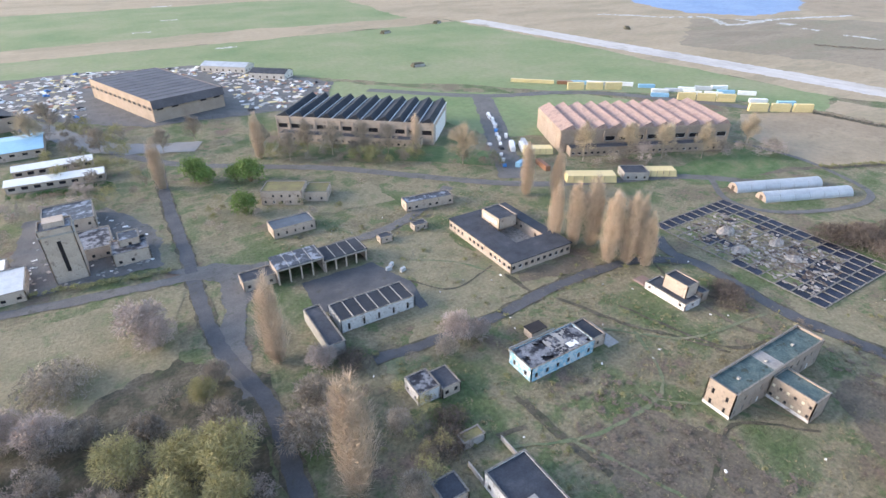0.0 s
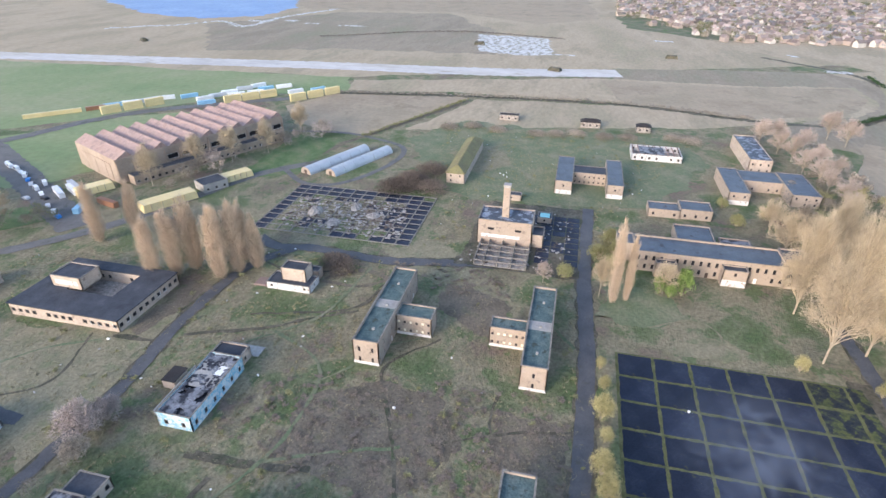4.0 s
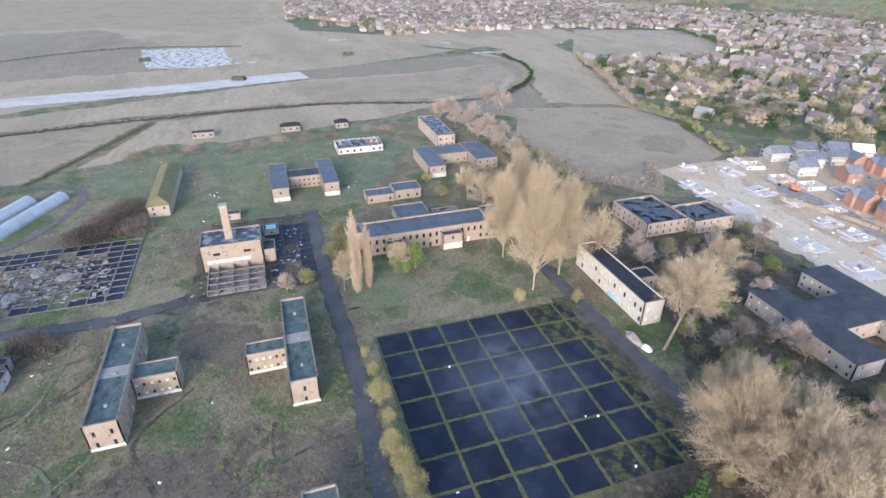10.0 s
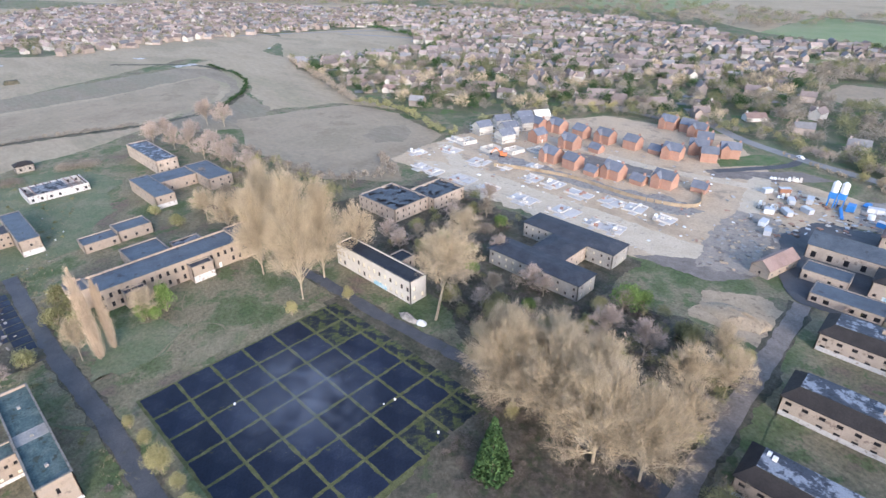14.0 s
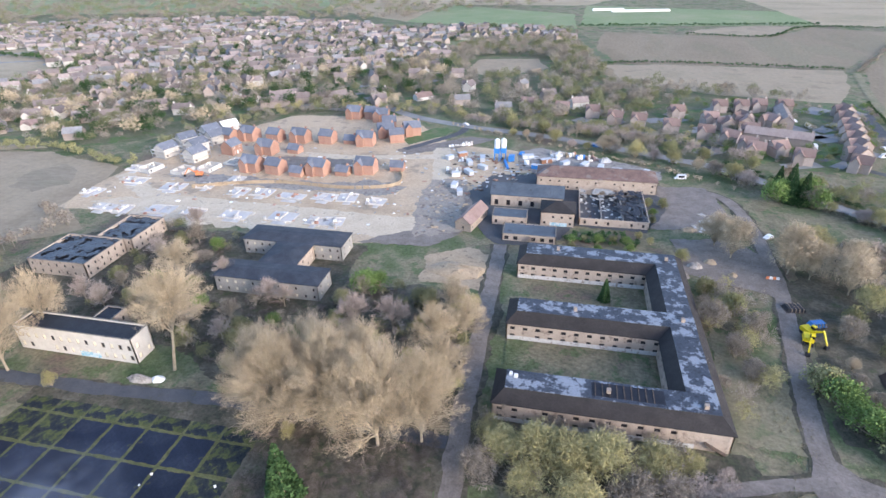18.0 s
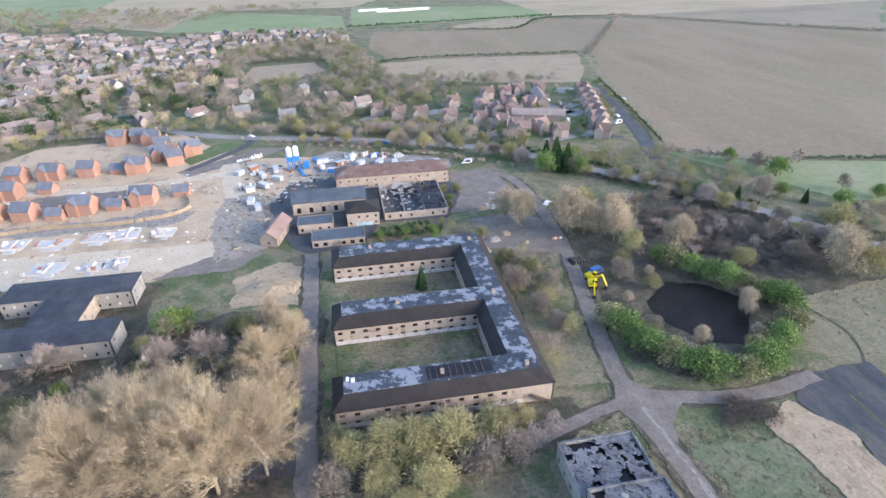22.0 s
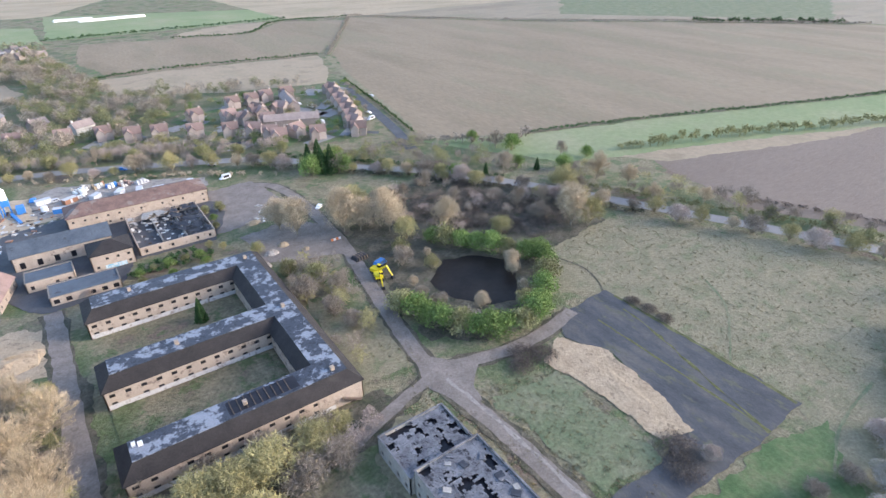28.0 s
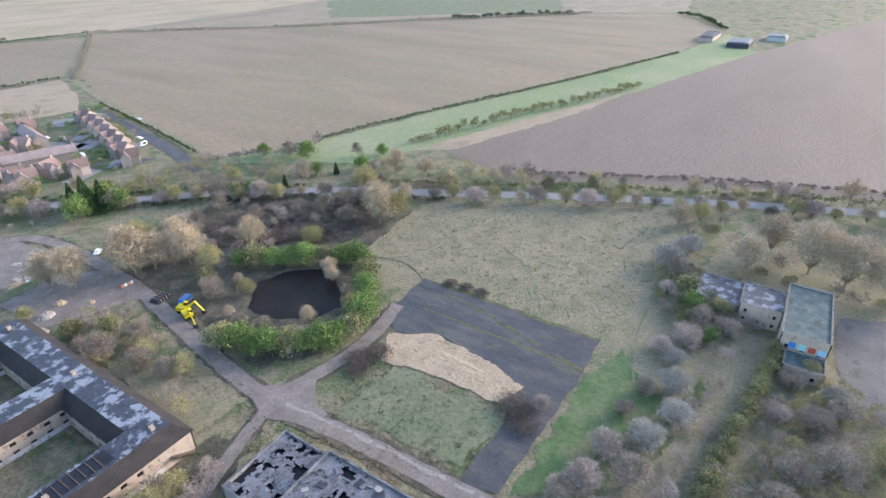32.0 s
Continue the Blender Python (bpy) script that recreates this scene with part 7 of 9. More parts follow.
for x, y, h, w in ((157, 75, 4.5, 0.9), (160, 79, 3.5, 0.9), (238, 69, 5, 0.9), (245, 74, 4, 0.9), (254, 66, 6, 0.8), (232, 60, 6, 0.7), (228, 78, 6, 0.8), (234, 72, 7, 0.7), (40, 112, 4, 0.8), (48, 74, 4, 0.8), (52, 80, 3.5, 0.8), (-90, -87, 2.3, 1.3), (-95, -84, 2.0, 1.2), (-86, -84, 1.8, 1.2), (-97, -41, 2.4, 1.3), (-93, -37, 2.2, 1.2), (-138, -86, 1.6, 1.0), (-138.5, -80, 1.7, 1.0), (-138.5, -74, 1.6, 1.0), (-88, -101, 2, 1.2)):
    tree("bramble", x, y, h, w)
for x, y, h in ((168, -36, 9), (168, -43, 13), (166, -39, 7)):
    tree("green", x, y, h, 0.55, "narrow bright green evergreen before the block")
tree("tall", 101, -100.5, 33, 0.95).matrix_basis = pose(101, -100.5, 0, 0, -11, 0) @ Matrix.Diagonal((1.0, 1.0, 1.12, 1))
tree("conifer", 51, -68, 18, 1.05, "single dark green conifer at the corner of the parade ground")
tree("pink", 165, 3, 8, 0.8, "russet sapling beside the block")
for x, y, h in ((105, -16, 10), (88, -16, 9), (82, -17, 9), (98, -17, 6), (116, -17, 6), (76, -18, 9), (124, -16, 5), (70, -18, 8), (136, -70, 7), (130, -88, 6), (58, -84, 6)):
    tree("dull", x, y, h, 0.75)
# wood between the blocks
WOODS = [(112, -112), (72, -98), (22, -96), (22, -150), (66, -152), (70, -137), (112, -136), (122, -150), (122, -180), (160, -180), (158, -140), (150, -118)]
for k, (x, y) in enumerate(scatter(WOODS, 46, 5, 6.0, ((66, -182, 122, -130), (108, -122, 160, -96), (154, -186, 194, -128)))):
    tree(("grey", "dull", "pink", "olive", "scrub", "green", "dull")[k % 7], x, y, (8, 9, 9, 6, 3, 6, 7)[k % 7] * _tree_rnd.uniform(0.8, 1.2))
for x, y, h, k in ((61, -148, 11, "green"), (57, -152, 8, "green"), (40, -145, 8, "olive"), (57, -128, 12, "pink"), (45, -129, 12, "pink"), (-19, -158, 9, "conifer"), (112, -146, 9, "pink"), (90, -136, 9, "pink"), (84, -135, 8, "pink")):
    tree(k, x, y, h)
# before the barracks
for x, y, h, k in ((-1, -88, 12, "dull"), (-8, -86, 12, "dull"), (-16, -88, 13, "dull"), (-27, -90, 10, "dull"), (-34, -92, 7, "dull"), (7, -88, 10, "dull"), (1, -80, 8, "dull"), (-22, -82, 9, "puffgrey"), (-10, -78, 10, "dull"), (10, -93, 7, "dull"), (-30, -84, 7, "puffgrey"), (-18, -94, 8, "puffgrey"), (12, -82, 8, "puffgrey"), (-4, -74, 7, "dull")):
    tree(k, x, y, h * 1.05, 1.25)
# round the compound and along the haul road
for x, y, h, k in ((-66, -195, 18, "round"), (-83, -187, 21, "round"), (-89, -184, 17, "round"), (-98, -176, 18, "round"), (-119, -166, 15, "round"), (-163, -137, 19, "round"), (-169, -133, 16, "dull"), (-41, -124, 9, "puffgrey"), (-50, -150, 10, "puffgrey"), (-58, -158, 9, "olive"), (-62, -148, 8, "puffgrey"), (-54, -136, 8, "puffgrey"), (-57, -128, 7, "puffgrey"), (-52, -168, 8, "olive"), (-79, -113, 7, "puffgrey"), (-86, -108, 5, "scrub"), (-76, -124, 7, "puffgrey"), (-88, -150, 9, "puffgrey"), (-92, -158, 8, "olive"), (-104, -258, 17, "conifer"), (-107, -250, 16, "conifer"), (-110, -256, 14, "green"), (-100, -262, 14, "conifer"), (-98, -253, 13, "green"), (-112, -247, 12, "green"), (-103, -252, 15, "conifer"), (-48, -190, 6, "olive"), (-47, -236, 6, "olive"), (-120, -126, 8, "round"), (-117, -122, 7, "round"), (-95, -112, 7, "round"), (-30, -193, 4, "green"), (-18, -191, 4, "green"), (-8, -191, 4, "olive")):
    tree(k, x, y, h)
# evergreen ring of the pond
for k, (x, y) in enumerate(((-73, -126), (-75, -121), (-77, -116), (-79, -112), (-82, -107), (-85, -104), (-89, -100), (-93, -98), (-99, -97), (-105, -98), (-111, -102), (-118, -107), (-125, -113), (-132, -120), (-132, -124), (-129, -128), (-125, -134), (-121, -139), (-118, -144), (-114, -149), (-110, -154), (-107, -158))):
    tree("green" if k % 4 else "olive", x, y, 9.6 + 1.4 * math.sin(k * 2.3), 1.05, "dense evergreen hedge bush round the pond")
for k, (x, y) in enumerate(scatter([(-92, -162), (-130, -150), (-160, -146), (-196, -160), (-150, -212), (-112, -212)], 26, 9, 6.0)):
    tree(("scrub", "grey", "bramble")[k % 3], x, y, (3, 8, 2.6)[k % 3] * _tree_rnd.uniform(0.8, 1.3))
for k, (x, y) in enumerate([(-84, -136), (-82, -128), (-96, -142), (-99, -150), (-85, -121), (-108, -106), (-114, -113), (-83, -121)]):
    tree(("round", "puffgrey", "dull")[k % 3], x, y, 4.5 + k % 3, 1.1)
# trees and hedges by the main road
for x, y, h, k in ((-149, -213, 9, "olive"), (-156, -208, 9, "green"), (-140, -228, 8, "olive"), (-130, -238, 8, "olive"), (-175, -194, 13, "grey"), (-189, -200, 9, "green"), (-208, -185, 10, "green"), (-211, -165, 14, "bare"), (-216, -150, 11, "bare"), (-211, -132, 9, "bare"), (-226, -116, 9, "bare"), (-238, -92, 7, "olive"), (-246, -58, 8, "olive"), (-262, -30, 10, "bare"), (-280, -12, 7, "pink"), (-276, 5, 9, "pink"), (-286, 31, 13, "bare"), (-300, 60, 12, "grey"), (-250, -74, 7, "olive"), (-183, -206, 8, "conifer"), (-196, -192, 7, "conifer"), (-170, -202, 7, "conifer"), (-163, -212, 6, "olive"), (-120, -270, 8, "olive"), (-110, -280, 8, "grey"), (-98, -294, 8, "olive"), (-76, -303, 9, "olive"), (-60, -312, 9, "olive"), (-44, -318, 9, "grey"), (-28, -326, 9, "olive"), (-10, -332, 9, "grey"), (10, -338, 10, "olive"), (30, -344, 10, "olive"), (-205, -222, 12, "green"), (-200, -230, 10, "grey"), (-196, -246, 9, "green"), (-222, -200, 8, "grey"), (-232, -190, 8, "green")):
    tree(k, x, y, h)
# a close row of trees on the near side of the road
for k, p in enumerate(curved([(30, -326), (-30, -306), (-70, -287), (-104, -256), (-136, -224), (-164, -186), (-190, -140), (-214, -96), (-240, -40), (-262, 10), (-280, 56)], 9.0)):
    tree(("dull", "round", "puffgrey", "dull", "puffpink")[k % 5], p.x + _tree_rnd.uniform(-2.5, 2.5), p.y + _tree_rnd.uniform(-2.5, 2.5), _tree_rnd.uniform(5.5, 11), 1.1)
for x, y, h, k in ((-8, -198, 4, "green"), (-13, -199, 3.5, "olive"), (-18, -198, 5, "green"), (-24, -199, 4, "olive"), (-29, -199, 4.5, "green"), (4, -195, 3, "dull"), (8, -193, 3, "pink"), (-27, -244, 4, "pink"), (-30, -240, 3, "pink"), (-41, -237, 5, "olive"), (-42, -228, 4, "green"), (-41, -220, 4, "olive"), (-34, -204, 4, "dull"), (-38, -200, 4, "dull")):
    tree(k, x, y, h, 1.0)
# round trees of the compound and the pond
for x, y, h, k in ((-62, -204, 15, "round"), (-92, -196, 16, "dull"), (-104, -190, 15, "round"), (-157, -150, 9, "puffgrey"), (-134, -148, 10, "dull"), (-100, -166, 11, "dull"), (-176, -150, 13, "round"), (-186, -164, 14, "dull")):
    tree(k, x, y, h, 1.1)
# round the end house
for x, y, h, k in ((-202, 0, 12, "round"), (-212, 19, 17, "round"), (-208, 30, 16, "round"), (-205, 42, 14, "round"), (-222, 6, 13, "round"), (-227, -29, 9, "round"), (-236, -22, 8, "dull"), (-192, -26, 8, "puffblue"), (-186, -20, 7, "puffgrey"), (-176, -16, 7, "olive"), (-172, -21, 5, "puffpink"), (-166, -12, 7, "green"), (-160, -8, 6, "puffgrey"), (-158, 0, 6, "puffgrey"), (-152, -4, 5, "green"), (-168, -4, 6, "dull"), (-206, -20, 7, "puffblue"),
                   (-126, -8, 6, "puffblue"), (-136, -10, 5, "puffblue"), (-114, -5, 6, "puffblue"), (-120, -14, 4.5, "puffgrey"), (-103, -10, 6, "puffblue"), (-90, -10, 6.5, "puffgrey"), (-96, -17, 6, "puffpink"), (-84, -18, 6.5, "puffpink"), (-76, -12, 6, "puffpink"), (-78, -22, 5, "puffgrey"), (-147, -10, 7, "puffpink"), (-140, -15, 5, "puffpink"), (-110, -17, 4, "puffgrey"), (-70, -4, 6, "puffpink"), (-101, -35, 3.4, "puffpink"),
                   (-129, 24, 6, "puffgrey"), (-117, 28, 7, "puffgrey"), (-110, 20, 7, "puffgrey"), (-128, 16, 5, "puffpink"), (-100, 18, 6, "puffgrey"), (-142, 18, 5, "puffgrey"), (-88, 12, 6, "puffpink"), (-94, 28, 7, "puffpink"), (-124, 38, 7, "dull"), (-136, 30, 6, "puffgrey"), (-104, 36, 7, "puffgrey"), (-80, 24, 7, "dull"), (-150, 22, 5, "dull"), (-142, 28, 5, "puffblue"), (-86, 40, 7, "puffgrey")):
    tree(k, x, y, h * (1.3 if k == "round" else 1.2), 1.2)
for k in range(19):
    u = k / 18
    tree("olive", -166 + 72 * u, 15.5 - 11.5 * u + 0.6 * math.sin(k * 1.9), 6.2 + 0.6 * math.sin(k * 2.7), 0.95, "clipped yellow green hedge plant in a row")
# far belt behind the camp
for x, y, h in ((345, -108, 14), (330, -114, 13), (318, -118, 14), (300, -118, 13), (288, -122, 12), (276, -122, 11), (262, -124, 12), (352, -118, 13), (310, -128, 12), (296, -132, 11), (340, -130, 12), (364, -150, 16), (352, -156, 15), (250, -122, 10)):
    tree("pink", x, y, h, 1.0)
for x, y, h in ((238, -88, 9), (232, -98, 10), (222, -110, 11), (214, -122, 10), (228, -72, 7), (208, -108, 12), (198, -122, 12), (205, -132, 9), (246, -70, 6), (170, -4, 7), (186, -16, 8), (190, -22, 9), (180, -20, 7), (200, -20, 8)):
    tree("olive" if h < 10 else "grey", x, y, h)
for x, y in ((330, 20), (332, 8), (336, -4), (334, -20), (336, -34), (332, 44), (336, 60), (340, -60), (338, -70), (330, 74)):
    tree("scrub", x, y, 3.4, 1.4)


# ---- far woods, village trees and tufts: too many to count ----
def joined(name, places, kit, material, label, category, rng):
    """Many low plants in one mesh; kit: arrays of one plant one metre high and broad."""
    vs, fs, n = [], [], 0
    for x, y, h, w in places:
        v, f = kit[rng.integers(len(kit))]
        a = rng.uniform(0, math.tau)
        c, s = math.cos(a), math.sin(a)
        vs.append(np.stack([(v[:, 0] * c - v[:, 1] * s) * w + x, (v[:, 0] * s + v[:, 1] * c) * w + y, v[:, 2] * h], 1))
        fs.append(f + n)
        n += len(v)
    return tagged(new(name, fast_mesh(name, np.concatenate(vs), np.concatenate(fs), material)), label, category, kind="stuff")


rng = np.random.default_rng(4)
def crown_pieces(count, small, large):
    kit = []
    for k in range(5):
        c = unit(rng.normal(size=(9, 3))) * np.array([0.28, 0.28, 0.2]) * rng.uniform(0.5, 1, (9, 1)) + np.array([0, 0, 0.58])
        i = rng.integers(0, 9, count)
        p = c[i] + unit(rng.normal(size=(count, 3))) * rng.uniform(0.5, 1, (count, 1)) * np.array([0.24, 0.24, 0.22])
        v, f = leaves(p, rng.uniform(small, large, count), rng)
        t = np.array([[-0.03, 0, 0], [0.03, 0, 0], [0.02, 0, 0.5], [-0.02, 0, 0.5]])
        kit.append((np.concatenate([v, t]), np.concatenate([f, [[len(v), len(v) + 1, len(v) + 2, len(v) + 3]]])))
    return kit


def soft_pieces(count, width):
    kit = []
    for k in range(5):
        wood, (v, f) = puff_arrays(10, 5, 90 + k, count, 14, 0.08, 1.5, width)
        kit.append((v / np.array([10, 10, 10]), f))
    return kit


soft_kit, soft_far = soft_pieces(420, 0.28), soft_pieces(190, 0.45)
crown_kit, low_kit = crown_pieces(170, 0.055, 0.14), crown_pieces(60, 0.1, 0.25)
TOWN = [(850, -70), (757, -400), (720, -415), (640, -580), (475, -455), (505, -350), (525, -314), (480, -298), (359, -270), (282, -272), (234, -318), (200, -368), (106, -378), (95, -470), (130, -600), (125, -676), (-10, -715), (-10, -785), (107, -806), (245, -770), (310, -830), (500, -860), (700, -820), (900, -700)]
FARTOWN = [(893, -46), (905, -90), (857, -143), (752, -133), (726, -178), (730, -323), (718, -410), (700, -447), (850, -620), (1000, -640), (1250, -500), (1300, -250), (1200, -60)]


def street_houses(outline, v0, v1, gap, pitch, seed):
    """Places and bearings of houses on both sides of winding streets; streets lie closer together and fuller far from the camp."""
    rnd, out = random.Random(seed), []
    U, V = Vector((0.83, 0.55)), Vector((0.55, -0.83))
    v, k = v0, 0
    while v < v1:
        old = v < 560
        bend, k = rnd.uniform(60, 110), k + 1
        for side in (-1, 1):
            u = -420 + rnd.uniform(0, 12)
            while u < 900:
                w = 13 * math.sin(u / bend + k * 1.7)
                slope = 13 / bend * math.cos(u / bend + k * 1.7)
                u += pitch * (rnd.uniform(1.05, 2.3) if old else rnd.uniform(0.8, 1.35))
                if rnd.random() < (0.32 if old else 0.16):
                    continue
                j = 4.0 if old else 1.2
                p = U * (u + rnd.uniform(-j, j)) + V * (v + w + side * (10.5 + rnd.uniform(-j, j)))
                if inside((p.x, p.y), outline):
                    out.append((p.x, p.y, math.degrees(math.atan2(0.55, 0.83) - math.atan(slope)) + rnd.choice((0, 0, 90, 90, 180)) + rnd.uniform(-14, 14) * (1.4 if old else 0.5)))
        v += gap * (1.12 if old else 0.84)
    return out


sites = street_houses(TOWN, 300, 1150, 41, 12.5, 51)
sites.sort(key=lambda p: p[0] ** 2 + p[1] ** 2)
far_sites = street_houses(FARTOWN, 300, 1200, 38, 12.0, 53)
taken = {(int(x // 7), int(y // 7)) for x, y, r in sites}
free = lambda x, y: (int(x // 7), int(y // 7)) not in taken
spots = [p for p in scatter(TOWN, 3400, 21, 4.6) if free(*p)]
for k, (mat, name, label) in enumerate(((VILLTWIG, "village_trees", "leafless trees among the village houses"), (VILLOLIVE, "village_trees", "olive winter trees among the village houses"), (DARKGREEN, "village_evergreens", "evergreen trees and hedges among the houses"), (VILLOLIVE, "village_trees", "olive bushy garden trees"), (GREYTWIG, "village_trees", "brown garden trees"))):
    for near, kit in ((True, soft_kit), (False, soft_far)):
        joined(name, [(x, y, h, h * rng.uniform(1.0, 1.35)) for x, y in spots[k::5] if (x * x + y * y < 300000) == near for h in (rng.uniform(3.5, 10) if near else rng.uniform(4.5, 9.5),)], kit, mat, label, "trees", rng)
for k, mat in enumerate((VILLTWIG, VILLOLIVE)):
    joined("village_trees", [(x, y, h, h * rng.uniform(1.1, 1.6)) for x, y in scatter(FARTOWN, 520, 25 + k, 8.0) for h in (rng.uniform(5, 10),)], soft_far, mat, "far trees among the village roofs", "trees", rng)
groves = [p for p in scatter(TOWN, 1100, 29, 7.0) if p[0] ** 2 + p[1] ** 2 < 330000 and free(*p)]
for k, mat in enumerate((VILLTWIG, DARKGREEN, VILLOLIVE, BARETWIG)):
    joined("village_trees", [(x, y, h, h * rng.uniform(1.0, 1.3)) for x, y in groves[k::4] for h in (rng.uniform(8, 14),)], soft_kit, mat, "large old trees between the village gardens", "trees", rng)
fringe = scatter([(230, -262), (234, -318), (200, -366), (106, -380), (60, -356), (104, -366), (186, -356), (216, -300)], 110, 41, 4.5) + scatter([(100, -385), (30, -356), (-40, -350), (-100, -316), (-60, -322), (20, -342), (100, -376)], 70, 42, 5.0)
for k, mat in enumerate((VILLOLIVE, VILLTWIG, DULLTWIG)):
    joined("garden_trees", [(x, y, h, h * rng.uniform(1.0, 1.3)) for x, y in fringe[k::3] for h in (rng.uniform(4, 9),)], soft_kit, mat, "trees and hedges behind the building site", "trees", rng)
belt = scatter([(93, -470), (95, -385), (30, -352), (-30, -366), (-60, -404), (-104, -440), (-180, -436), (-40, -480), (-25, -560), (-10, -700), (110, -670), (120, -600)], 330, 22, 6.0, ((60, -412, 84, -380), (28, -392, 52, -366), (62, -452, 86, -428), (0, -432, 22, -408), (-22, -412, 0, -388), (22, -462, 44, -438), (80, -500, 104, -472), (15, -585, 88, -492), (-150, -420, -60, -352)))
for k, mat in enumerate((VILLTWIG, VILLOLIVE, GREYTWIG)):
    joined("woodland_belt", [(x, y, rng.uniform(7, 13), rng.uniform(9, 15)) for x, y in belt[k::3]], soft_kit, mat, "belt of leafless woodland behind the estate", "trees", rng)
skyline = scatter([(310, -840), (500, -870), (900, -740), (1400, -420), (1500, -900), (1000, -1260), (330, -1130), (30, -1110), (40, -1060), (170, -990), (250, -880)], 900, 27, 11.0)
for k, mat in enumerate((VILLTWIG, GREYTWIG, VILLOLIVE)):
    joined("far_woods", [(x, y, rng.uniform(8, 14), rng.uniform(14, 24)) for x, y in skyline[k::3]], soft_far, mat, "far woods under the skyline behind the town", "trees", rng)


def row_of(points, step, jit, seed):
    return [(p.x + random.Random(seed + k).uniform(-jit, jit), p.y + random.Random(seed + 99 + k).uniform(-jit, jit)) for k, p in enumerate(curved(points, step))]


for k, (pts, h, w, mat, label) in enumerate((
        ([(395, 180), (410, 82), (416, -34), (398, -118)], 2.6, 5, GREYTWIG, "scrubby hedge along the perimeter track"),
        ([(400, -176), (434, -214), (487, -240), (560, -244)], 3.0, 6, DARKGREEN, "dark hedge on the bend of the track"),
        ([(-178, -262), (-205, -232), (-232, -238)], 6, 8, GREYTWIG, "leafy hedge at the corner of the field"),
        ([(-236, -240), (-330, -214), (-440, -178), (-540, -150), (-649, -120)], 2.6, 3.6, DARKGREEN, "dark broken hedge along the field edge"),
        ([(-256, -186), (-300, -172), (-350, -156), (-404, -134), (-470, -112)], 7, 8, OLIVE, "bushes in the green strip"),
        ([(-190, -176), (-216, -128), (-241, -80), (-272, -12), (-296, 45), (-330, 140)], 3.5, 5, OLIVE, "roadside hedge with gaps"),
        ([(-86, -296), (-121, -258), (-150, -228), (-172, -192)], 3, 5, DARKGREEN, "clipped roadside hedge"),
        ([(-80, -280), (-112, -246), (-140, -218), (-170, -176), (-196, -126)], 2.6, 5, WOODFLOOR, "dark ditch hedge beside the road"),
        ([(-248, -110), (-285, -30), (-310, 40), (-340, 130)], 2.4, 5, BRAM, "dark low hedge before the ploughed field"),
        ([(-20, -560), (-99, -573), (-238, -560)], 3, 5, DARKGREEN, "line of dark field bushes"),
        ([(-140, -759), (-228, -748), (-296, -832), (-407, -832)], 3, 5, DARKGREEN, "hedge between far fields"),
        ([(-13, -822), (-160, -840), (-320, -860)], 4, 8, DARKGREEN, "hedge between far pastures"),
        ([(-246, -550), (-300, -640), (-400, -810)], 3, 6, GREYTWIG, "field boundary hedge"),
        ([(228, -246), (238, -244), (296, -260), (340, -254)], 6, 8, OLIVE, "tall hedge between field and village"),
        ([(340, -254), (420, -280), (480, -300), (520, -312)], 7, 9, GREYTWIG, "trees at the village edge"),
        ([(470, -400), (480, -490), (560, -515), (657, -535)], 6, 9, DARKGREEN, "dark hedge of the village field"),
        ([(226, -184), (205, -172), (214, -150), (232, -142), (290, -136)], 7, 8, GREYTWIG, "tangled hedge behind the ruined block"),
        ([(-408, -838), (-580, -648), (-780, -490), (-960, -326)], 4, 8, GREYTWIG, "far field hedge"),
        ([(-209, -440), (-198, -380), (-188, -330), (-177, -280)], 2.2, 3.0, DARKGREEN, "dark clipped hedge by the estate road"),
        ([(-780, -480), (-860, -420), (-930, -350)], 8, 14, DARKGREEN, "far dark trees"),
        ([(-860, -106), (-960, -150), (-1020, -200)], 7, 12, DARKGREEN, "far trees by the lane"),
        ([(700, 20), (720, 160), (640, 300)], 2, 5, BRAM, "dark scrub on the airfield"),
        ([(300, 120), (350, 98), (398, 76)], 2.2, 4, OLIVE, "scrubby fence line"),
        ([(-46, 200), (-20, 194), (4, 190)], 2.2, 4, OLIVE, "scrubby hedge before the tower"),
        ([(-46, 290), (-26, 287), (-6, 284)], 3, 5, DARKGREEN, "hedge before the long sheds"))):
    joined("hedge", [(x, y, h * rng.uniform(0.6, 1.3), w * rng.uniform(0.7, 1.2)) for x, y in row_of(pts, w * 0.55, w * 0.2, 300 + k)], crown_kit, mat, label, "hedge", rng)

# thickets of brushwood, stem by stem too tangled to count
def bare_kit(seeds, h, r, limbs, subs, twigs, tw, tl):
    kit = []
    for sd in seeds:
        wood, (v, f) = bare_arrays(h, r, sd, limbs, subs, twigs, 0.05, 0.5, 0.48, tw, tl)
        kit.append((v / np.array([2 * r, 2 * r, h]), f))
    return kit


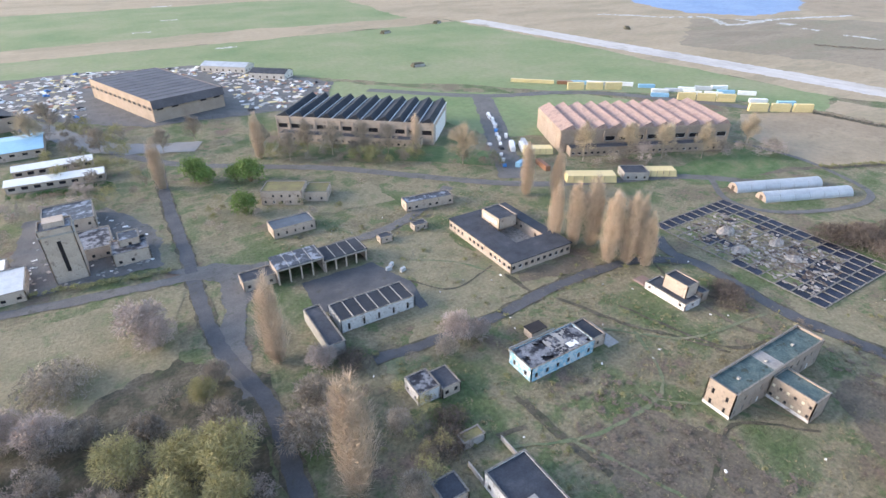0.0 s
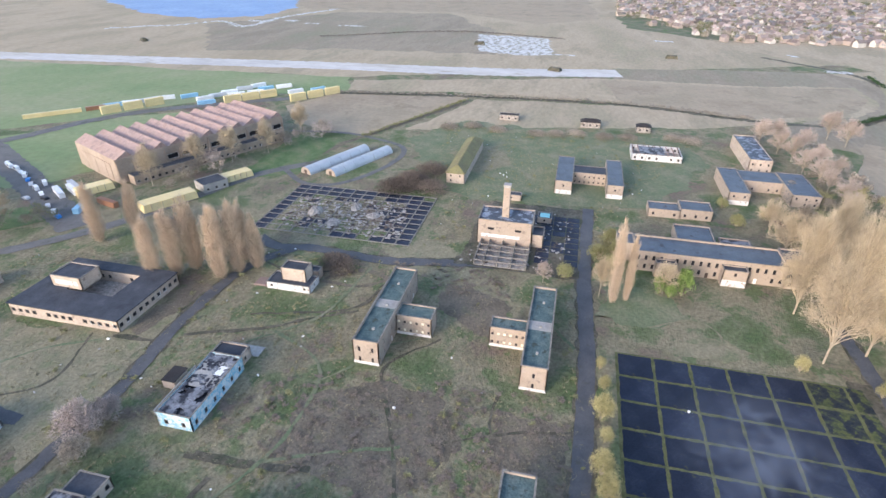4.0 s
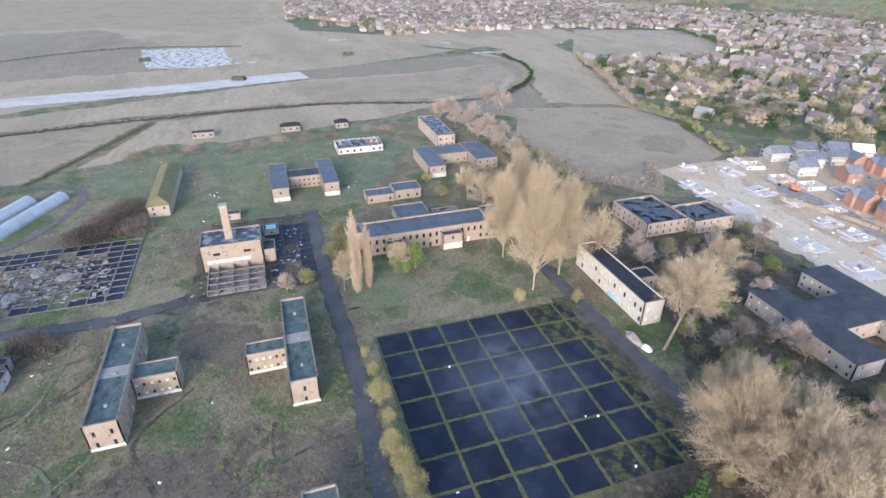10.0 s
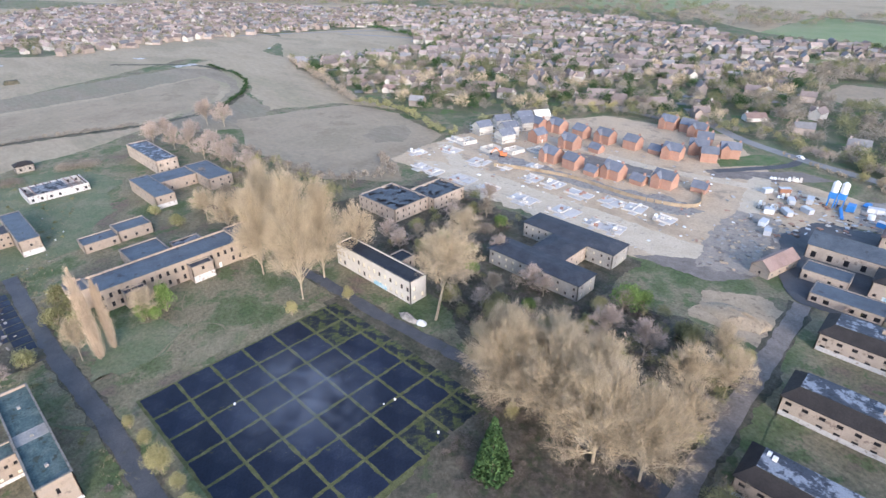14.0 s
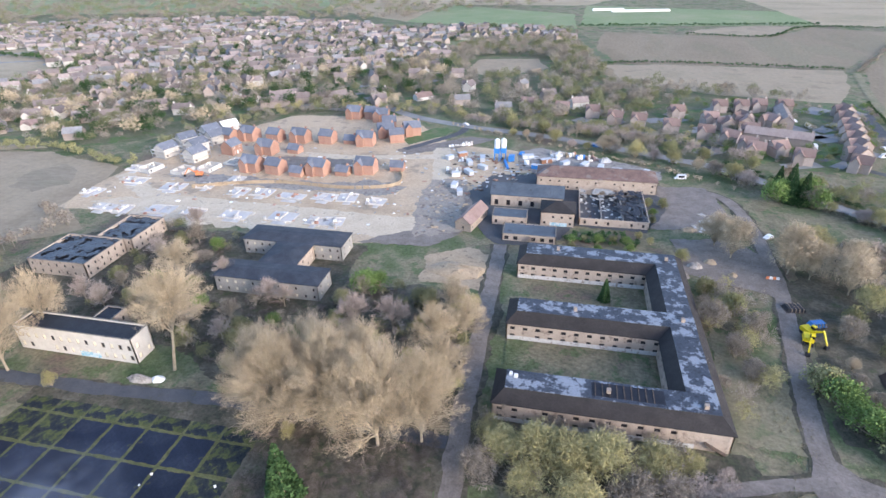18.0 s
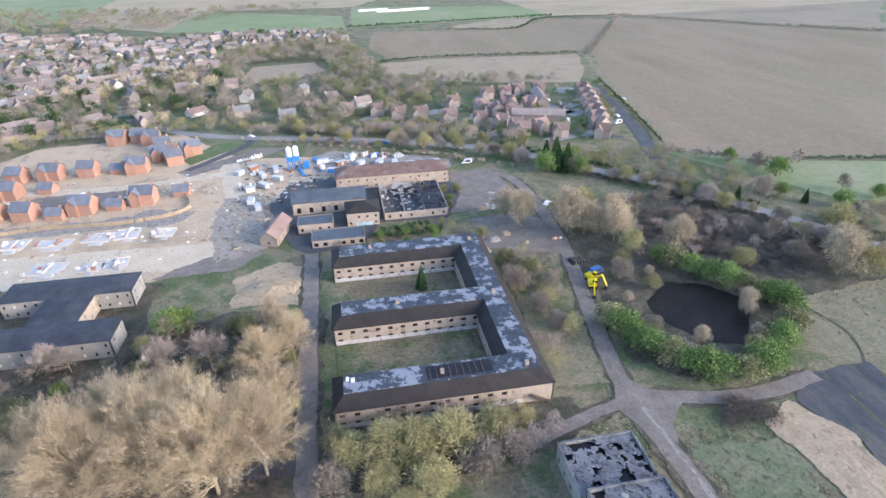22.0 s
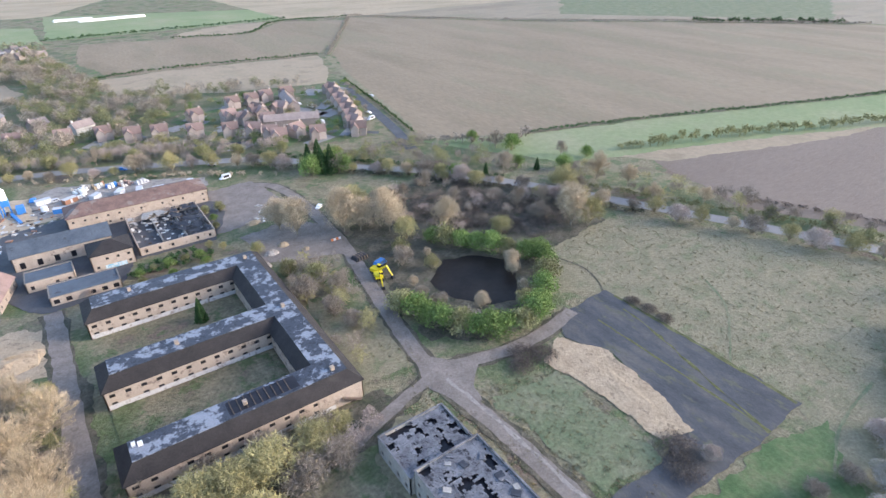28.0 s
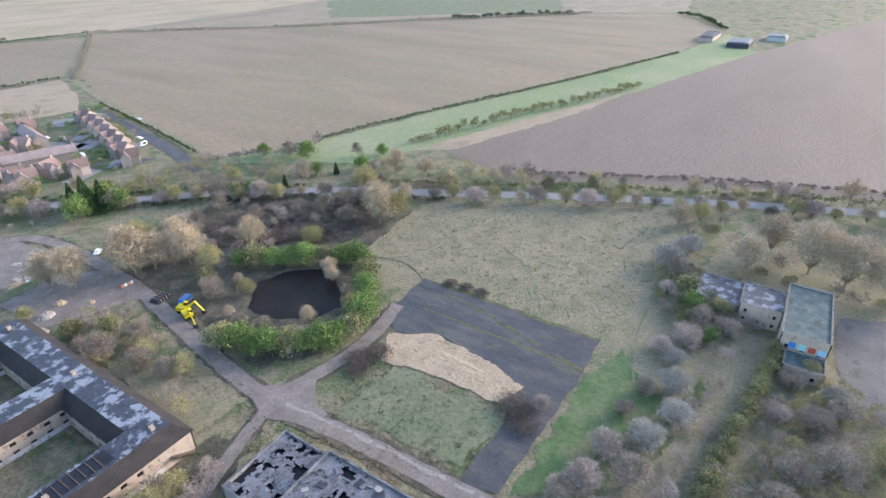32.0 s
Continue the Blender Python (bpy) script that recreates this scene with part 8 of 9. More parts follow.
brush_kit = bare_kit((1, 2), 9, 4.6, 10, 8, 8, 0.15, 1.1)
for sd in range(4):
    wood, (v, f) = puff_arrays(8, 4.4, sd + 50, 750, 16, 0.0, 1.0, 0.16)
    brush_kit.append((v / np.array([8.8, 8.8, 8]), f))
ZONES = (
    ([(10, 104), (14, 60), (-60, 40), (-100, 110), (-60, 140), (-20, 136), (4, 122)], 70, (4, 9), "brushwood beside the lane"),
    ([(18, 100), (40, 112), (60, 104), (44, 66), (24, 60)], 22, (3, 6), "scrub between lane and garages"),
    ([(-172, -26), (-200, -30), (-240, -20), (-225, 60), (-196, 60), (-190, 0)], 26, (4, 8), "bare trees behind the end house"),
    ([(-92, -165), (-130, -156), (-196, -160), (-150, -212), (-112, -212), (-84, -190)], 50, (2.5, 6), "brown scrub north of the pond"),
    ([(-47, -108), (-60, -118), (-71, -165), (-50, -178)], 30, (4, 7.5), "scrub beside the barracks"),
    (WOODS, 90, (3, 7), "brushwood between the blocks"),
    ([(-66, -14), (-100, -6), (-130, -2), (-166, -14), (-170, 8), (-100, 0), (-90, 60), (-60, 40)], 90, (2.5, 5), "pale fuzzy scrub by the hedge"),
    ([(-124, 4), (-150, 30), (-146, 44), (-90, 44), (-86, 12), (-96, 2)], 110, (3, 6), "pale scrub beside the drive"),
    ([(-196, -24), (-160, -22), (-150, -4), (-166, 2), (-186, -8)], 34, (3, 7), "mixed bushes before the end house"),
    ([(13, -80), (-40, -82), (-46, -97), (13, -97)], 26, (4, 8), "brushwood before the barracks"),
    ([(200, -90), (240, -84), (300, -122), (262, -142), (200, -142), (190, -120)], 60, (5, 9), "thicket behind the long block"),
    ([(60, 282), (100, 252), (150, 206), (172, 196), (180, 204), (158, 228), (116, 262), (66, 296)], 40, (5, 11), "bare trees before the black hangar"),
    ([(200, 182), (250, 158), (300, 140), (306, 150), (262, 172), (206, 198)], 16, (6, 12), "bare trees before the pink hangar"),
    ([(-20, 260), (10, 250), (12, 330), (-10, 400), (-46, 440), (-40, 380)], 44, (5, 11), "bare trees by the yard road"),
    ([(16, 236), (44, 250), (90, 232), (100, 200), (60, 206), (20, 210)], 26, (2.5, 5.5), "scrub among the huts"),
    ([(-48, 200), (-50, 280), (-10, 284), (-16, 262), (-42, 262)], 24, (3, 7), "scrub round the tower"),
    ([(-180, -178), (-214, -186), (-240, -128), (-300, 30), (-290, 40), (-222, -116)], 44, (4, 9), "roadside trees and hedge"),
    ([(-110, -268), (-180, -206), (-190, -230), (-170, -270)], 40, (4, 9), "roadside copse by the estate"),
    ([(-30, -322), (-104, -290), (-112, -300), (-36, -338), (60, -362), (70, -352)], 50, (5, 9), "bare roadside trees"))
for k, (zone, n, (lo, hi), label) in enumerate(ZONES):
    pts = scatter(zone, n, 600 + k, 2.6, ((70, -182, 118, -137), (112, -118, 155, -100), (158, -182, 190, -135), (-32, 198, 4, 260)))
    for j, mat in enumerate((GREYTWIG, (PINKTWIG, DULLTWIG, OLIVE)[k % 3])):
        some = [(x, y, h, h * rng.uniform(0.85, 1.25)) for x, y in pts[j::2] for h in (rng.uniform(lo, hi),)]
        joined("brushwood", some, brush_kit, mat, label, "brushwood", rng)

# gardens of the estate
for k, (mat, label) in enumerate(((GREYTWIG, "bare garden trees on the estate"), (OLIVE, "olive garden hedges on the estate"), (GREEN, "green hedges round the estate gardens"))):
    joined("garden_trees", [(x, y, h, h * rng.uniform(1.0, 1.4)) for x, y in scatter([(-84, -300), (-148, -292), (-182, -344), (-204, -424), (-100, -430), (30, -402), (20, -360)], 60, 640 + k, 6.0) for h in (rng.uniform(2, 7),)], soft_kit, mat, label, "trees", rng)

tuft_kit = []
for k in range(4):
    n = 9
    p = np.concatenate([rng.normal(size=(n, 2)) * 0.22, np.zeros((n, 1))], 1)
    tuft_kit.append(strips(p, unit(rng.normal(size=(n, 3)) * 0.55 + np.array([0, 0, 1.0])), rng.uniform(0.5, 1.0, n), rng.uniform(0.1, 0.25, n), rng))
CAMP = [(60, -14), (170, -8), (240, -30), (330, -70), (340, 80), (230, 58), (170, 120), (140, 190), (40, 200), (44, 140), (30, 60), (60, 20)]
KEEP = ((108, -6, 152, 18), (108, 30, 152, 54), (168, -14, 230, 38), (174, 50, 230, 126), (104, 122, 136, 168), (74, 78, 112, 94), (136, 76, 154, 98), (34, 116, 74, 174), (242, -30, 280, 6), (240, -116, 300, -66), (296, -64, 320, -30), (240, 44, 300, 60), (226, -66, 244, -34), (46, 84, 62, 98), (46, 28, 62, 64), (166, -16, 180, 200))
joined("grass_tufts", [(x, y, rng.uniform(0.3, 0.75), rng.uniform(0.7, 1.6)) for x, y in scatter(CAMP, 5200, 31, 0.0, KEEP)], tuft_kit, TUFT, "dry grass tufts all over the rough ground", "grass", rng)
MEADOW = [(-139, -126), (-178, -130), (-215, -88), (-240, -40), (-172, -26), (-133, -31), (-138, -93)]
joined("grass_tufts", [(x, y, rng.uniform(0.3, 0.7), rng.uniform(0.7, 1.5)) for x, y in scatter(MEADOW, 1800, 32, 0.0)], tuft_kit, TUFT, "dry grass tufts in the meadow", "grass", rng)
joined("grass_tufts", [(x, y, rng.uniform(0.3, 0.8), rng.uniform(0.7, 1.5)) for x, y in scatter([(-46, -84), (-66, -104), (-66, -126), (-50, -160), (-70, -34), (-94, -40), (-94, -82), (-70, -84), (-60, -40), (-34, -40)], 1200, 33, 0.0, ((-59, -83, -38, -42),))], tuft_kit, TUFT, "dry grass tufts beside the haul road", "grass", rng)
weeds = scatter([(66, -10), (110, -8), (108, 40), (104, 70), (80, 76), (66, 40)], 260, 34, 1.0) + scatter([(150, 10), (170, 20), (166, 60), (150, 40)], 60, 35, 1.0)
joined("yard_bushes", [(x, y, rng.uniform(1.5, 3.6), rng.uniform(2.4, 4.4)) for x, y in scatter([(-4, -197), (-32, -196.5), (-35, -202), (-24, -206), (-8, -205)], 34, 314, 1.8)], low_kit, DARKGREEN, "dark green bushes between the ruined hall and the barracks", "bushes", rng)
joined("roadside_hedge", [(x, y, rng.uniform(1.8, 3.4), rng.uniform(2.4, 4.0)) for x, y in scatter([(70, -342), (20, -318.5), (-24, -297.5), (-50, -283.5), (-82, -260), (-83, -263), (-51, -286.5), (-25, -300.5), (19, -322), (69, -346)], 110, 315, 1.6)], low_kit, BARETWIG, "dark hedge along the road behind the compound", "hedge", rng)
joined("weed_clumps", [(x, y, rng.uniform(0.4, 0.9), rng.uniform(1.5, 3.6)) for x, y in weeds], low_kit, WEED, "brown dead weed clumps in the grass", "weeds", rng)
joined("scrub_clumps", [(x, y, rng.uniform(0.6, 1.6), rng.uniform(1.5, 3.5)) for x, y in scatter(CAMP, 240, 36, 2.0, KEEP)], low_kit, OLIVE, "low olive scrub dotted in the grass", "scrub", rng)
joined("dark_thicket", [(x, y, rng.uniform(1.2, 3.4), rng.uniform(3, 6)) for x, y in scatter([(-112, -182), (-124, -200), (-150, -190), (-178, -150), (-160, -138), (-146, -136), (-134, -150), (-116, -170)], 240, 38, 2.4)], brush_kit, BRAM, "dark brown thicket of bare scrub behind the pond", "thicket", rng)
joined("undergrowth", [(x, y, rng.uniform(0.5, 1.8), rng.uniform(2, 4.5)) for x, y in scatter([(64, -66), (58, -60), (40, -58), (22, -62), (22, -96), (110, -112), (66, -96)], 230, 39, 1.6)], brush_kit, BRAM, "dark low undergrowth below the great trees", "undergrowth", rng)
joined("ivy_ground", [(x, y, rng.uniform(0.6, 1.8), rng.uniform(2, 4)) for x, y in scatter(WOODS, 420, 37, 1.5, ((70, -182, 118, -137), (112, -118, 155, -100), (158, -182, 190, -135)))], low_kit, BRAM, "tangled undergrowth in the wood", "undergrowth", rng)

# ---- village, new houses and the building site ----
def house_kit(name, label, category, w, d, h, rise, wallmat, roofmat, wing=None, porch=False, windows=True, style="white"):
    """A gabled house at the origin, ridge along x, with chimney, windows and door."""
    b = tagged(new(name), label, category)
    x0, y0, x1, y1 = -w / 2, -d / 2, w / 2, d / 2
    s = Shape().box(x0, y0, -0.1, x1, y1, h)
    for x in (x0, x1):
        s.poly((x, y0, h), (x, y1, h), (x, 0, h + rise))
    part("wall_shell", s, wallmat, b)
    gable_roof(b, x0, y0, x1, y1, h, h + rise, roofmat)
    part("chimney", Shape().box(x1 - 1.3, -0.45, h + rise * 0.6, x1 - 0.3, 0.45, h + rise + 1.1), wallmat, b)
    if wing:
        ww, wd = wing
        s = Shape().box(-ww / 2 - w / 4, y0 - wd, -0.1, ww / 2 - w / 4, y0 + 0.5, h)
        s.poly((-ww / 2 - w / 4, y0 - wd, h), (ww / 2 - w / 4, y0 - wd, h), (-w / 4, y0 - wd, h + rise * 0.8))
        part("wing", s, wallmat, b)
        gable_roof(b, -ww / 2 - w / 4, y0 - wd, ww / 2 - w / 4, 0, h, h + rise * 0.8, roofmat, along="y")
    if windows:
        n = max(2, int(w / 3))
        me = window_mesh(1.3, 1.2, style)
        for fl in range(2):
            for k in range(n):
                if h > 4 or fl == 0:
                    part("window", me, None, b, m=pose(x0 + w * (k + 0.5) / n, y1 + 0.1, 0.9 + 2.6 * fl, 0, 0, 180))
        part("door", Shape().box(-0.5, y1, 0, 0.5, y1 + 0.08, 2.1), PLASTER if windows else TIMBER, b)
    return b


def put(kit, x, y, rz, s=1.0, label=""):
    """A house of that kit at a place; the first use moves the kit itself."""
    m = pose(x, y, 0, 0, 0, rz)
    if not kit.get("used"):
        kit["used"] = 1
        kit.matrix_basis = m
        return kit
    ob = copy_thing(kit, m)
    return ob


RED = [house_kit("new_house", "new orange brick house with slate roof", "house", 10, 8, 5.4, 3.2, REDBRICK, SLATE, (4.5, 1.6)),
       house_kit("new_house", "new orange brick house with slate gable roof", "house", 8.5, 8, 5.2, 3.0, REDBRICK, SLATE),
       house_kit("new_garage", "new brick double garage with slate roof", "garage", 7, 6, 2.6, 2.6, REDBRICK, SLATE, windows=False)]
for k, (x, y, rz, t) in enumerate(((158, -249, 170, 0), (144, -248, 170, 1), (131, -246, 172, 2), (121, -250, 172, 0), (108, -251, 175, 2), (97, -256, 178, 0), (82, -262, 182, 2),
        (197, -292, 165, 1), (186, -297, 168, 0), (169, -297, 170, 1), (153, -298, 172, 0), (136, -299, 174, 1), (184, -272, 80, 1), (163, -275, 172, 0), (112, -299, 182, 0),
        (105, -316, 200, 0), (96, -308, 205, 1), (138, -352, 175, 0), (126, -353, 178, 1), (118, -348, 185, 0), (108, -333, 200, 1), (122, -300, 178, 2), (148, -279, 172, 2), (90, -322, 205, 0))):
    put(RED[t], x, y, rz)
# houses under construction: pale blockwork, half slated, in scaffolding
def raw_house(x, y, rz, roofed, seed):
    rnd = random.Random(seed)
    b = thing("unfinished_house", "half built house with pale blockwork and scaffolding" if roofed else "low blockwork walls of a house begun", "house", x, y, rz=rz, group="houses under construction")
    h = 5.2 if roofed else rnd.uniform(0.8, 2.6)
    for p, q in (((-5, -4), (5, -4)), ((5, -4), (5, 4)), ((5, 4), (-5, 4)), ((-5, 4), (-5, -4)), ((0, -4), (0, 4))):
        wall(b, p, q, 0, h, [(1.2, 2.4, 0.7, 1.7)] if h > 2 else [], PALEHOUSE)
    part("floor_slab", Shape().box(-6, -5, 0, 6, 5, 0.18), CONCRETE, b)
    if roofed:
        gable_roof(b, -5, -4, 5, 4, h, h + 2.8, SLATE if rnd.random() < 0.6 else PLASTER)
        gable_ends(b, -5, -4, 5, 4, h, h + 2.7, PALEHOUSE)
        for lv in (2.2, 4.4):
            part("scaffold_deck", Shape().box(-6.2, 4.3, lv, 6.2, 5.2, lv + 0.1).box(-6.2, -5.2, lv, 6.2, -4.3, lv + 0.1).box(5.3, -5.2, lv, 6.2, 5.2, lv + 0.09).box(-6.2, -5.2, lv, -5.3, 5.2, lv + 0.09), PALEHOUSE, b)
        for px in (-6.1, -2, 2, 6.1):
            for py in (-5.1, 5.1):
                part("scaffold_pole", Shape().tube((px, py, 0), (px, py, 6.6), 0.09, 0.09, 4), CORRUG, b)


for k, (x, y, rz, roofed) in enumerate(((219, -281, 60, 1), (214, -298, 60, 1), (207, -308, 55, 1), (219, -262, 75, 1), (206, -272, 70, 1), (198, -258, 75, 1), (204, -288, 65, 1), (194, -240, 80, 0), (182, -246, 80, 0), (213, -240, 75, 0), (174, -258, 80, 0))):
    raw_house(x, y, rz, roofed, 400 + k)
# foundation slabs with stacks of blocks and white bags
def plot(x, y, w, d, rz, seed):
    rnd = random.Random(seed)
    b = thing("foundation_slab", "pale concrete house foundation strewn with materials", "foundation", x, y, rz=rz, group="house foundations")
    part("slab", Shape().box(-w / 2, -d / 2, 0, w / 2, d / 2, 0.35), PALECONC, b)
    part("slab", Shape().box(-w / 2 + 1.5, d / 2, 0, w / 2 - 4, d / 2 + 2.5, 0.33), PALECONC, b)
    for k in range(5):
        px, py = rnd.uniform(-w / 2, w / 2), rnd.uniform(-d / 2, d / 2)
        part("pallet_stack", Shape().box(px, py, 0.33, px + rnd.uniform(0.8, 1.8), py + 1.1, rnd.uniform(0.8, 1.6), 0.05), rnd.choice((PALEHOUSE, PALEHOUSE, CONCRETE, REDBRICK, PLASTER)), b)
    for p, q in (((-w / 2, -d / 2), (w / 2, -d / 2)), ((w / 2, d / 2), (-w / 2, d / 2)), ((0, -d / 2), (0, d / 2))):
        wall(b, p, q, 0.3, 0.3 + rnd.choice((0.3, 0.5, 0.8)), [], PALEHOUSE)


for k, (x, y, w) in enumerate(((203, -193, 11), (192, -192, 7), (175, -195, 13), (158, -195, 10), (138, -196, 13), (116, -198, 12), (100, -196, 8), (92, -197, 9), (186, -220, 12), (170, -224, 8), (150, -220, 9), (138, -221, 10), (122, -219, 13), (106, -221, 11), (95, -222, 9), (211, -224, 12), (222, -240, 9), (160, -234, 8), (80, -220, 8), (222, -208, 9))):
    plot(x, y, w, 7 + (k % 3), -6 + (k * 37 % 13), 430 + k)
f = thing("garden_wall", "long pale new garden wall along the plots", "wall")
fence = curved([(176, -221), (159, -228), (134, -234), (99, -233), (76, -242), (82, -265)], 3.0)
for a, c in zip(fence, fence[1:]):
    d = (c - a).normalized() * 1.55
    m = (a + c) / 2
    n = Vector((-d.y, d.x, 0)).normalized() * 0.12
    s = Shape()
    q = [m - d - n, m + d - n, m + d + n, m - d + n]
    s.v = [(p.x, p.y, z) for z in (0, 1.8) for p in q]
    s.f = [(0, 3, 2, 1), (4, 5, 6, 7), (0, 1, 5, 4), (1, 2, 6, 5), (2, 3, 7, 6), (3, 0, 4, 7)]
    part("panel", s, SAND, f)

# village houses: the nearer ones singly, the rest too many to count
VILLAGE = [house_kit("village_house", "brick village house with brown tiled roof", "house", 10.5, 7, 4.6, 3.2, HOUSEWALL, HOUSETILE, (5, 2.5), windows=False),
           house_kit("village_house", "pale rendered village house with brown roof", "house", 12, 7, 4.6, 3.2, PALEHOUSE, HOUSETILE, (5.5, 3), windows=False),
           house_kit("village_house", "brick village house with grey tiled roof", "house", 11, 7, 4.6, 3.0, HOUSEWALL, GREYHOUSETILE, windows=False),
           house_kit("village_terrace", "terrace of brick cottages under one brown roof", "terrace", 21, 7, 4.6, 3.0, HOUSEWALL, HOUSETILE, windows=False),
           house_kit("village_bungalow", "low bungalow with a red brown roof", "house", 13, 8, 2.7, 2.6, PALEHOUSE, REDTILE, (6, 3), windows=False)]
hrnd = random.Random(52)
for x, y, turn in sites[:110]:
    put(VILLAGE[hrnd.choice((0, 0, 1, 2, 2, 3, 3, 4))], x, y, turn)
for name, mats, some, label in (("far_village_houses", (HOUSEWALL, HOUSETILE), sites[110::3] + far_sites[::3], "far village houses with brown roofs"), ("far_village_houses", (HOUSEWALL, GREYHOUSETILE), sites[111::3] + far_sites[1::3], "far pale village houses with grey roofs"), ("far_village_houses", (PALEHOUSE, HOUSETILE), sites[112::3] + far_sites[2::3], "far rendered village houses with brown roofs")):
    ws, rs = Shape(), Shape()
    for x, y, turn in some:
        a, w, d, h, r = radians(turn), hrnd.uniform(7, 14), hrnd.uniform(5.6, 7.4), hrnd.choice((2.8, 4.4, 4.8)), hrnd.uniform(2.3, 3.4)
        c, s = math.cos(a), math.sin(a)
        at = lambda u, v, z: (x + u * c - v * s, y + u * s + v * c, z)
        q = [(-w / 2, -d / 2), (w / 2, -d / 2), (w / 2, d / 2), (-w / 2, d / 2)]
        for (u0, v0), (u1, v1) in zip(q, q[1:] + q[:1]):
            ws.poly(at(u0, v0, 0), at(u1, v1, 0), at(u1, v1, h), at(u0, v0, h))
        for u in (-w / 2, w / 2):
            ws.poly(at(u, -d / 2, h), at(u, d / 2, h), at(u, 0, h + r))
        for v in (-1, 1):
            rs.poly(at(-w / 2 - 0.4, v * (d / 2 + 0.4), h - 0.2), at(w / 2 + 0.4, v * (d / 2 + 0.4), h - 0.2), at(w / 2 + 0.4, 0, h + r + 0.1), at(-w / 2 - 0.4, 0, h + r + 0.1))
    b = tagged(new(name), label, "houses", kind="stuff")
    part("walls", ws, mats[0], b)
    part("roofs", rs, mats[1], b)
for x, y, turn in ((72, -396, 20), (40, -379, 12), (74, -440, 80), (11, -420, 30), (-11, -400, 25), (33, -450, 70), (92, -486, 15)):
    put(VILLAGE[hrnd.choice((0, 1, 2))], x, y, turn)
# small lawns and drives between the houses
for name, mat, n, seed, label in (("village_lawns", GREENLAWN, 200, 55, "small green garden lawns among the houses"), ("village_drives", ROADGREY, 150, 56, "short grey drives among the houses")):
    sh = Shape()
    zz = lift(0.06)
    for x, y in scatter(TOWN, n, seed, 14.0) + scatter([(-84, -306), (-146, -298), (-180, -350), (-196, -420), (-100, -426), (20, -398), (10, -366)], 26, seed + 9, 9.0):
        a, w, d = radians(33 + hrnd.uniform(-15, 15)), hrnd.uniform(4, 11), hrnd.uniform(3, 7)
        c, t = math.cos(a), math.sin(a)
        sh.poly(*[(x + u * c - v * t, y + u * t + v * c, zz) for u, v in ((-w, -d), (w, -d * 0.8), (w * 0.9, d), (-w, d * 0.9))])
    tagged(new(name, sh.mesh(name, mat)), label, "lawns" if mat is GREENLAWN else "drives", kind="stuff")
# brick estate behind the road
ESTATE = [house_kit("estate_house", "brick estate house with red tiled roof", "house", 9, 8, 5, 3.4, HOUSEWALL, REDTILE, (4.5, 2), style="white"),
          house_kit("estate_terrace", "long brick estate terrace with brown roof", "terrace", 34, 8, 5, 3.2, HOUSEWALL, HOUSETILE)]
put(ESTATE[1], -122, -339, 162)
put(ESTATE[1], -138, -384, 80)
for k, (x, y, rz) in enumerate(((-96, -334, 150), (-102, -322, 160), (-116, -318, 200), (-125, -306, 165), (-104, -314, 165), (-149, -299, 150), (-154, -314, 104), (-160, -328, 104), (-164, -342, 103), (-168, -356, 102), (-172, -370, 102), (-176, -386, 102), (-180, -402, 102), (-104, -404, 180), (-118, -406, 180), (-130, -410, 180), (-128, -372, 120), (-113, -376, 120), (-112, -366, 80), (-84, -342, 170), (-66, -352, 175), (-48, -362, 170), (-34, -366, 170), (-92, -372, 190), (-74, -386, 190), (-20, -378, 180), (0, -384, 175), (24, -392, 170), (-146, -410, 180), (-110, -350, 170), (-100, -360, 90))):
    put(ESTATE[0], x, y, rz)

# ---- vehicles, containers, clutter ----
def car_kit(label, paint, van=False):
    b = tagged(new("van" if van else "car"), label, "van" if van else "car")
    L, H = (5.4, 2.3) if van else (4.3, 1.45)
    s = Shape()
    prof = [(-L / 2, 0.35), (L / 2, 0.35), (L / 2, 0.8), (L / 2 - 0.9, 0.95), (L / 2 - 1.5, H), (-L / 2 + (0.1 if van else 0.7), H), (-L / 2, 0.95)]
    for y in (-0.88, 0.88):
        s.poly(*[(x, y, z) for x, z in (prof if y > 0 else prof[::-1])])
    for (xa, za), (xb, zb) in zip(prof, prof[1:] + prof[:1]):
        s.poly((xa, -0.88, za), (xb, -0.88, zb), (xb, 0.88, zb), (xa, 0.88, za))
    part("body", s, paint, b)
    part("glass", Shape().box(-L / 2 + 0.9, -0.9, 0.98, L / 2 - 1.6, 0.9, H - 0.18, 0.02), DARKIN, b)
    wheel = Shape().tube((0, -0.12, 0), (0, 0.12, 0), 0.33, 0.33, 8).mesh("wheel", PAINT["black"])
    for x in (-L / 2 + 0.8, L / 2 - 0.8):
        for y in (-0.82, 0.82):
            part("wheel", wheel, None, b, m=pose(x, y, 0.33))
    return b


CARS = [car_kit("white car parked in the open", PAINT["white"]), car_kit("silver car parked in the open", PAINT["silver"]), car_kit("dark blue car parked in the open", PAINT["blue"]), car_kit("black car parked in the open", PAINT["black"]), car_kit("white van parked in the open", PAINT["white"], True)]
crnd = random.Random(61)
yard = scatter([(-66, 545), (-4, 556), (88, 530), (156, 415), (126, 360), (96, 362), (78, 380), (86, 410), (50, 498), (-2, 506), (-14, 470), (22, 366), (-40, 430), (-70, 500)], 120, 62, 5.0, ((-10, 372, 82, 500),))
for x, y in yard[:56]:
    put(CARS[crnd.choice((0, 0, 0, 1, 1, 2, 3, 4, 4))], x, y, crnd.uniform(0, 360))
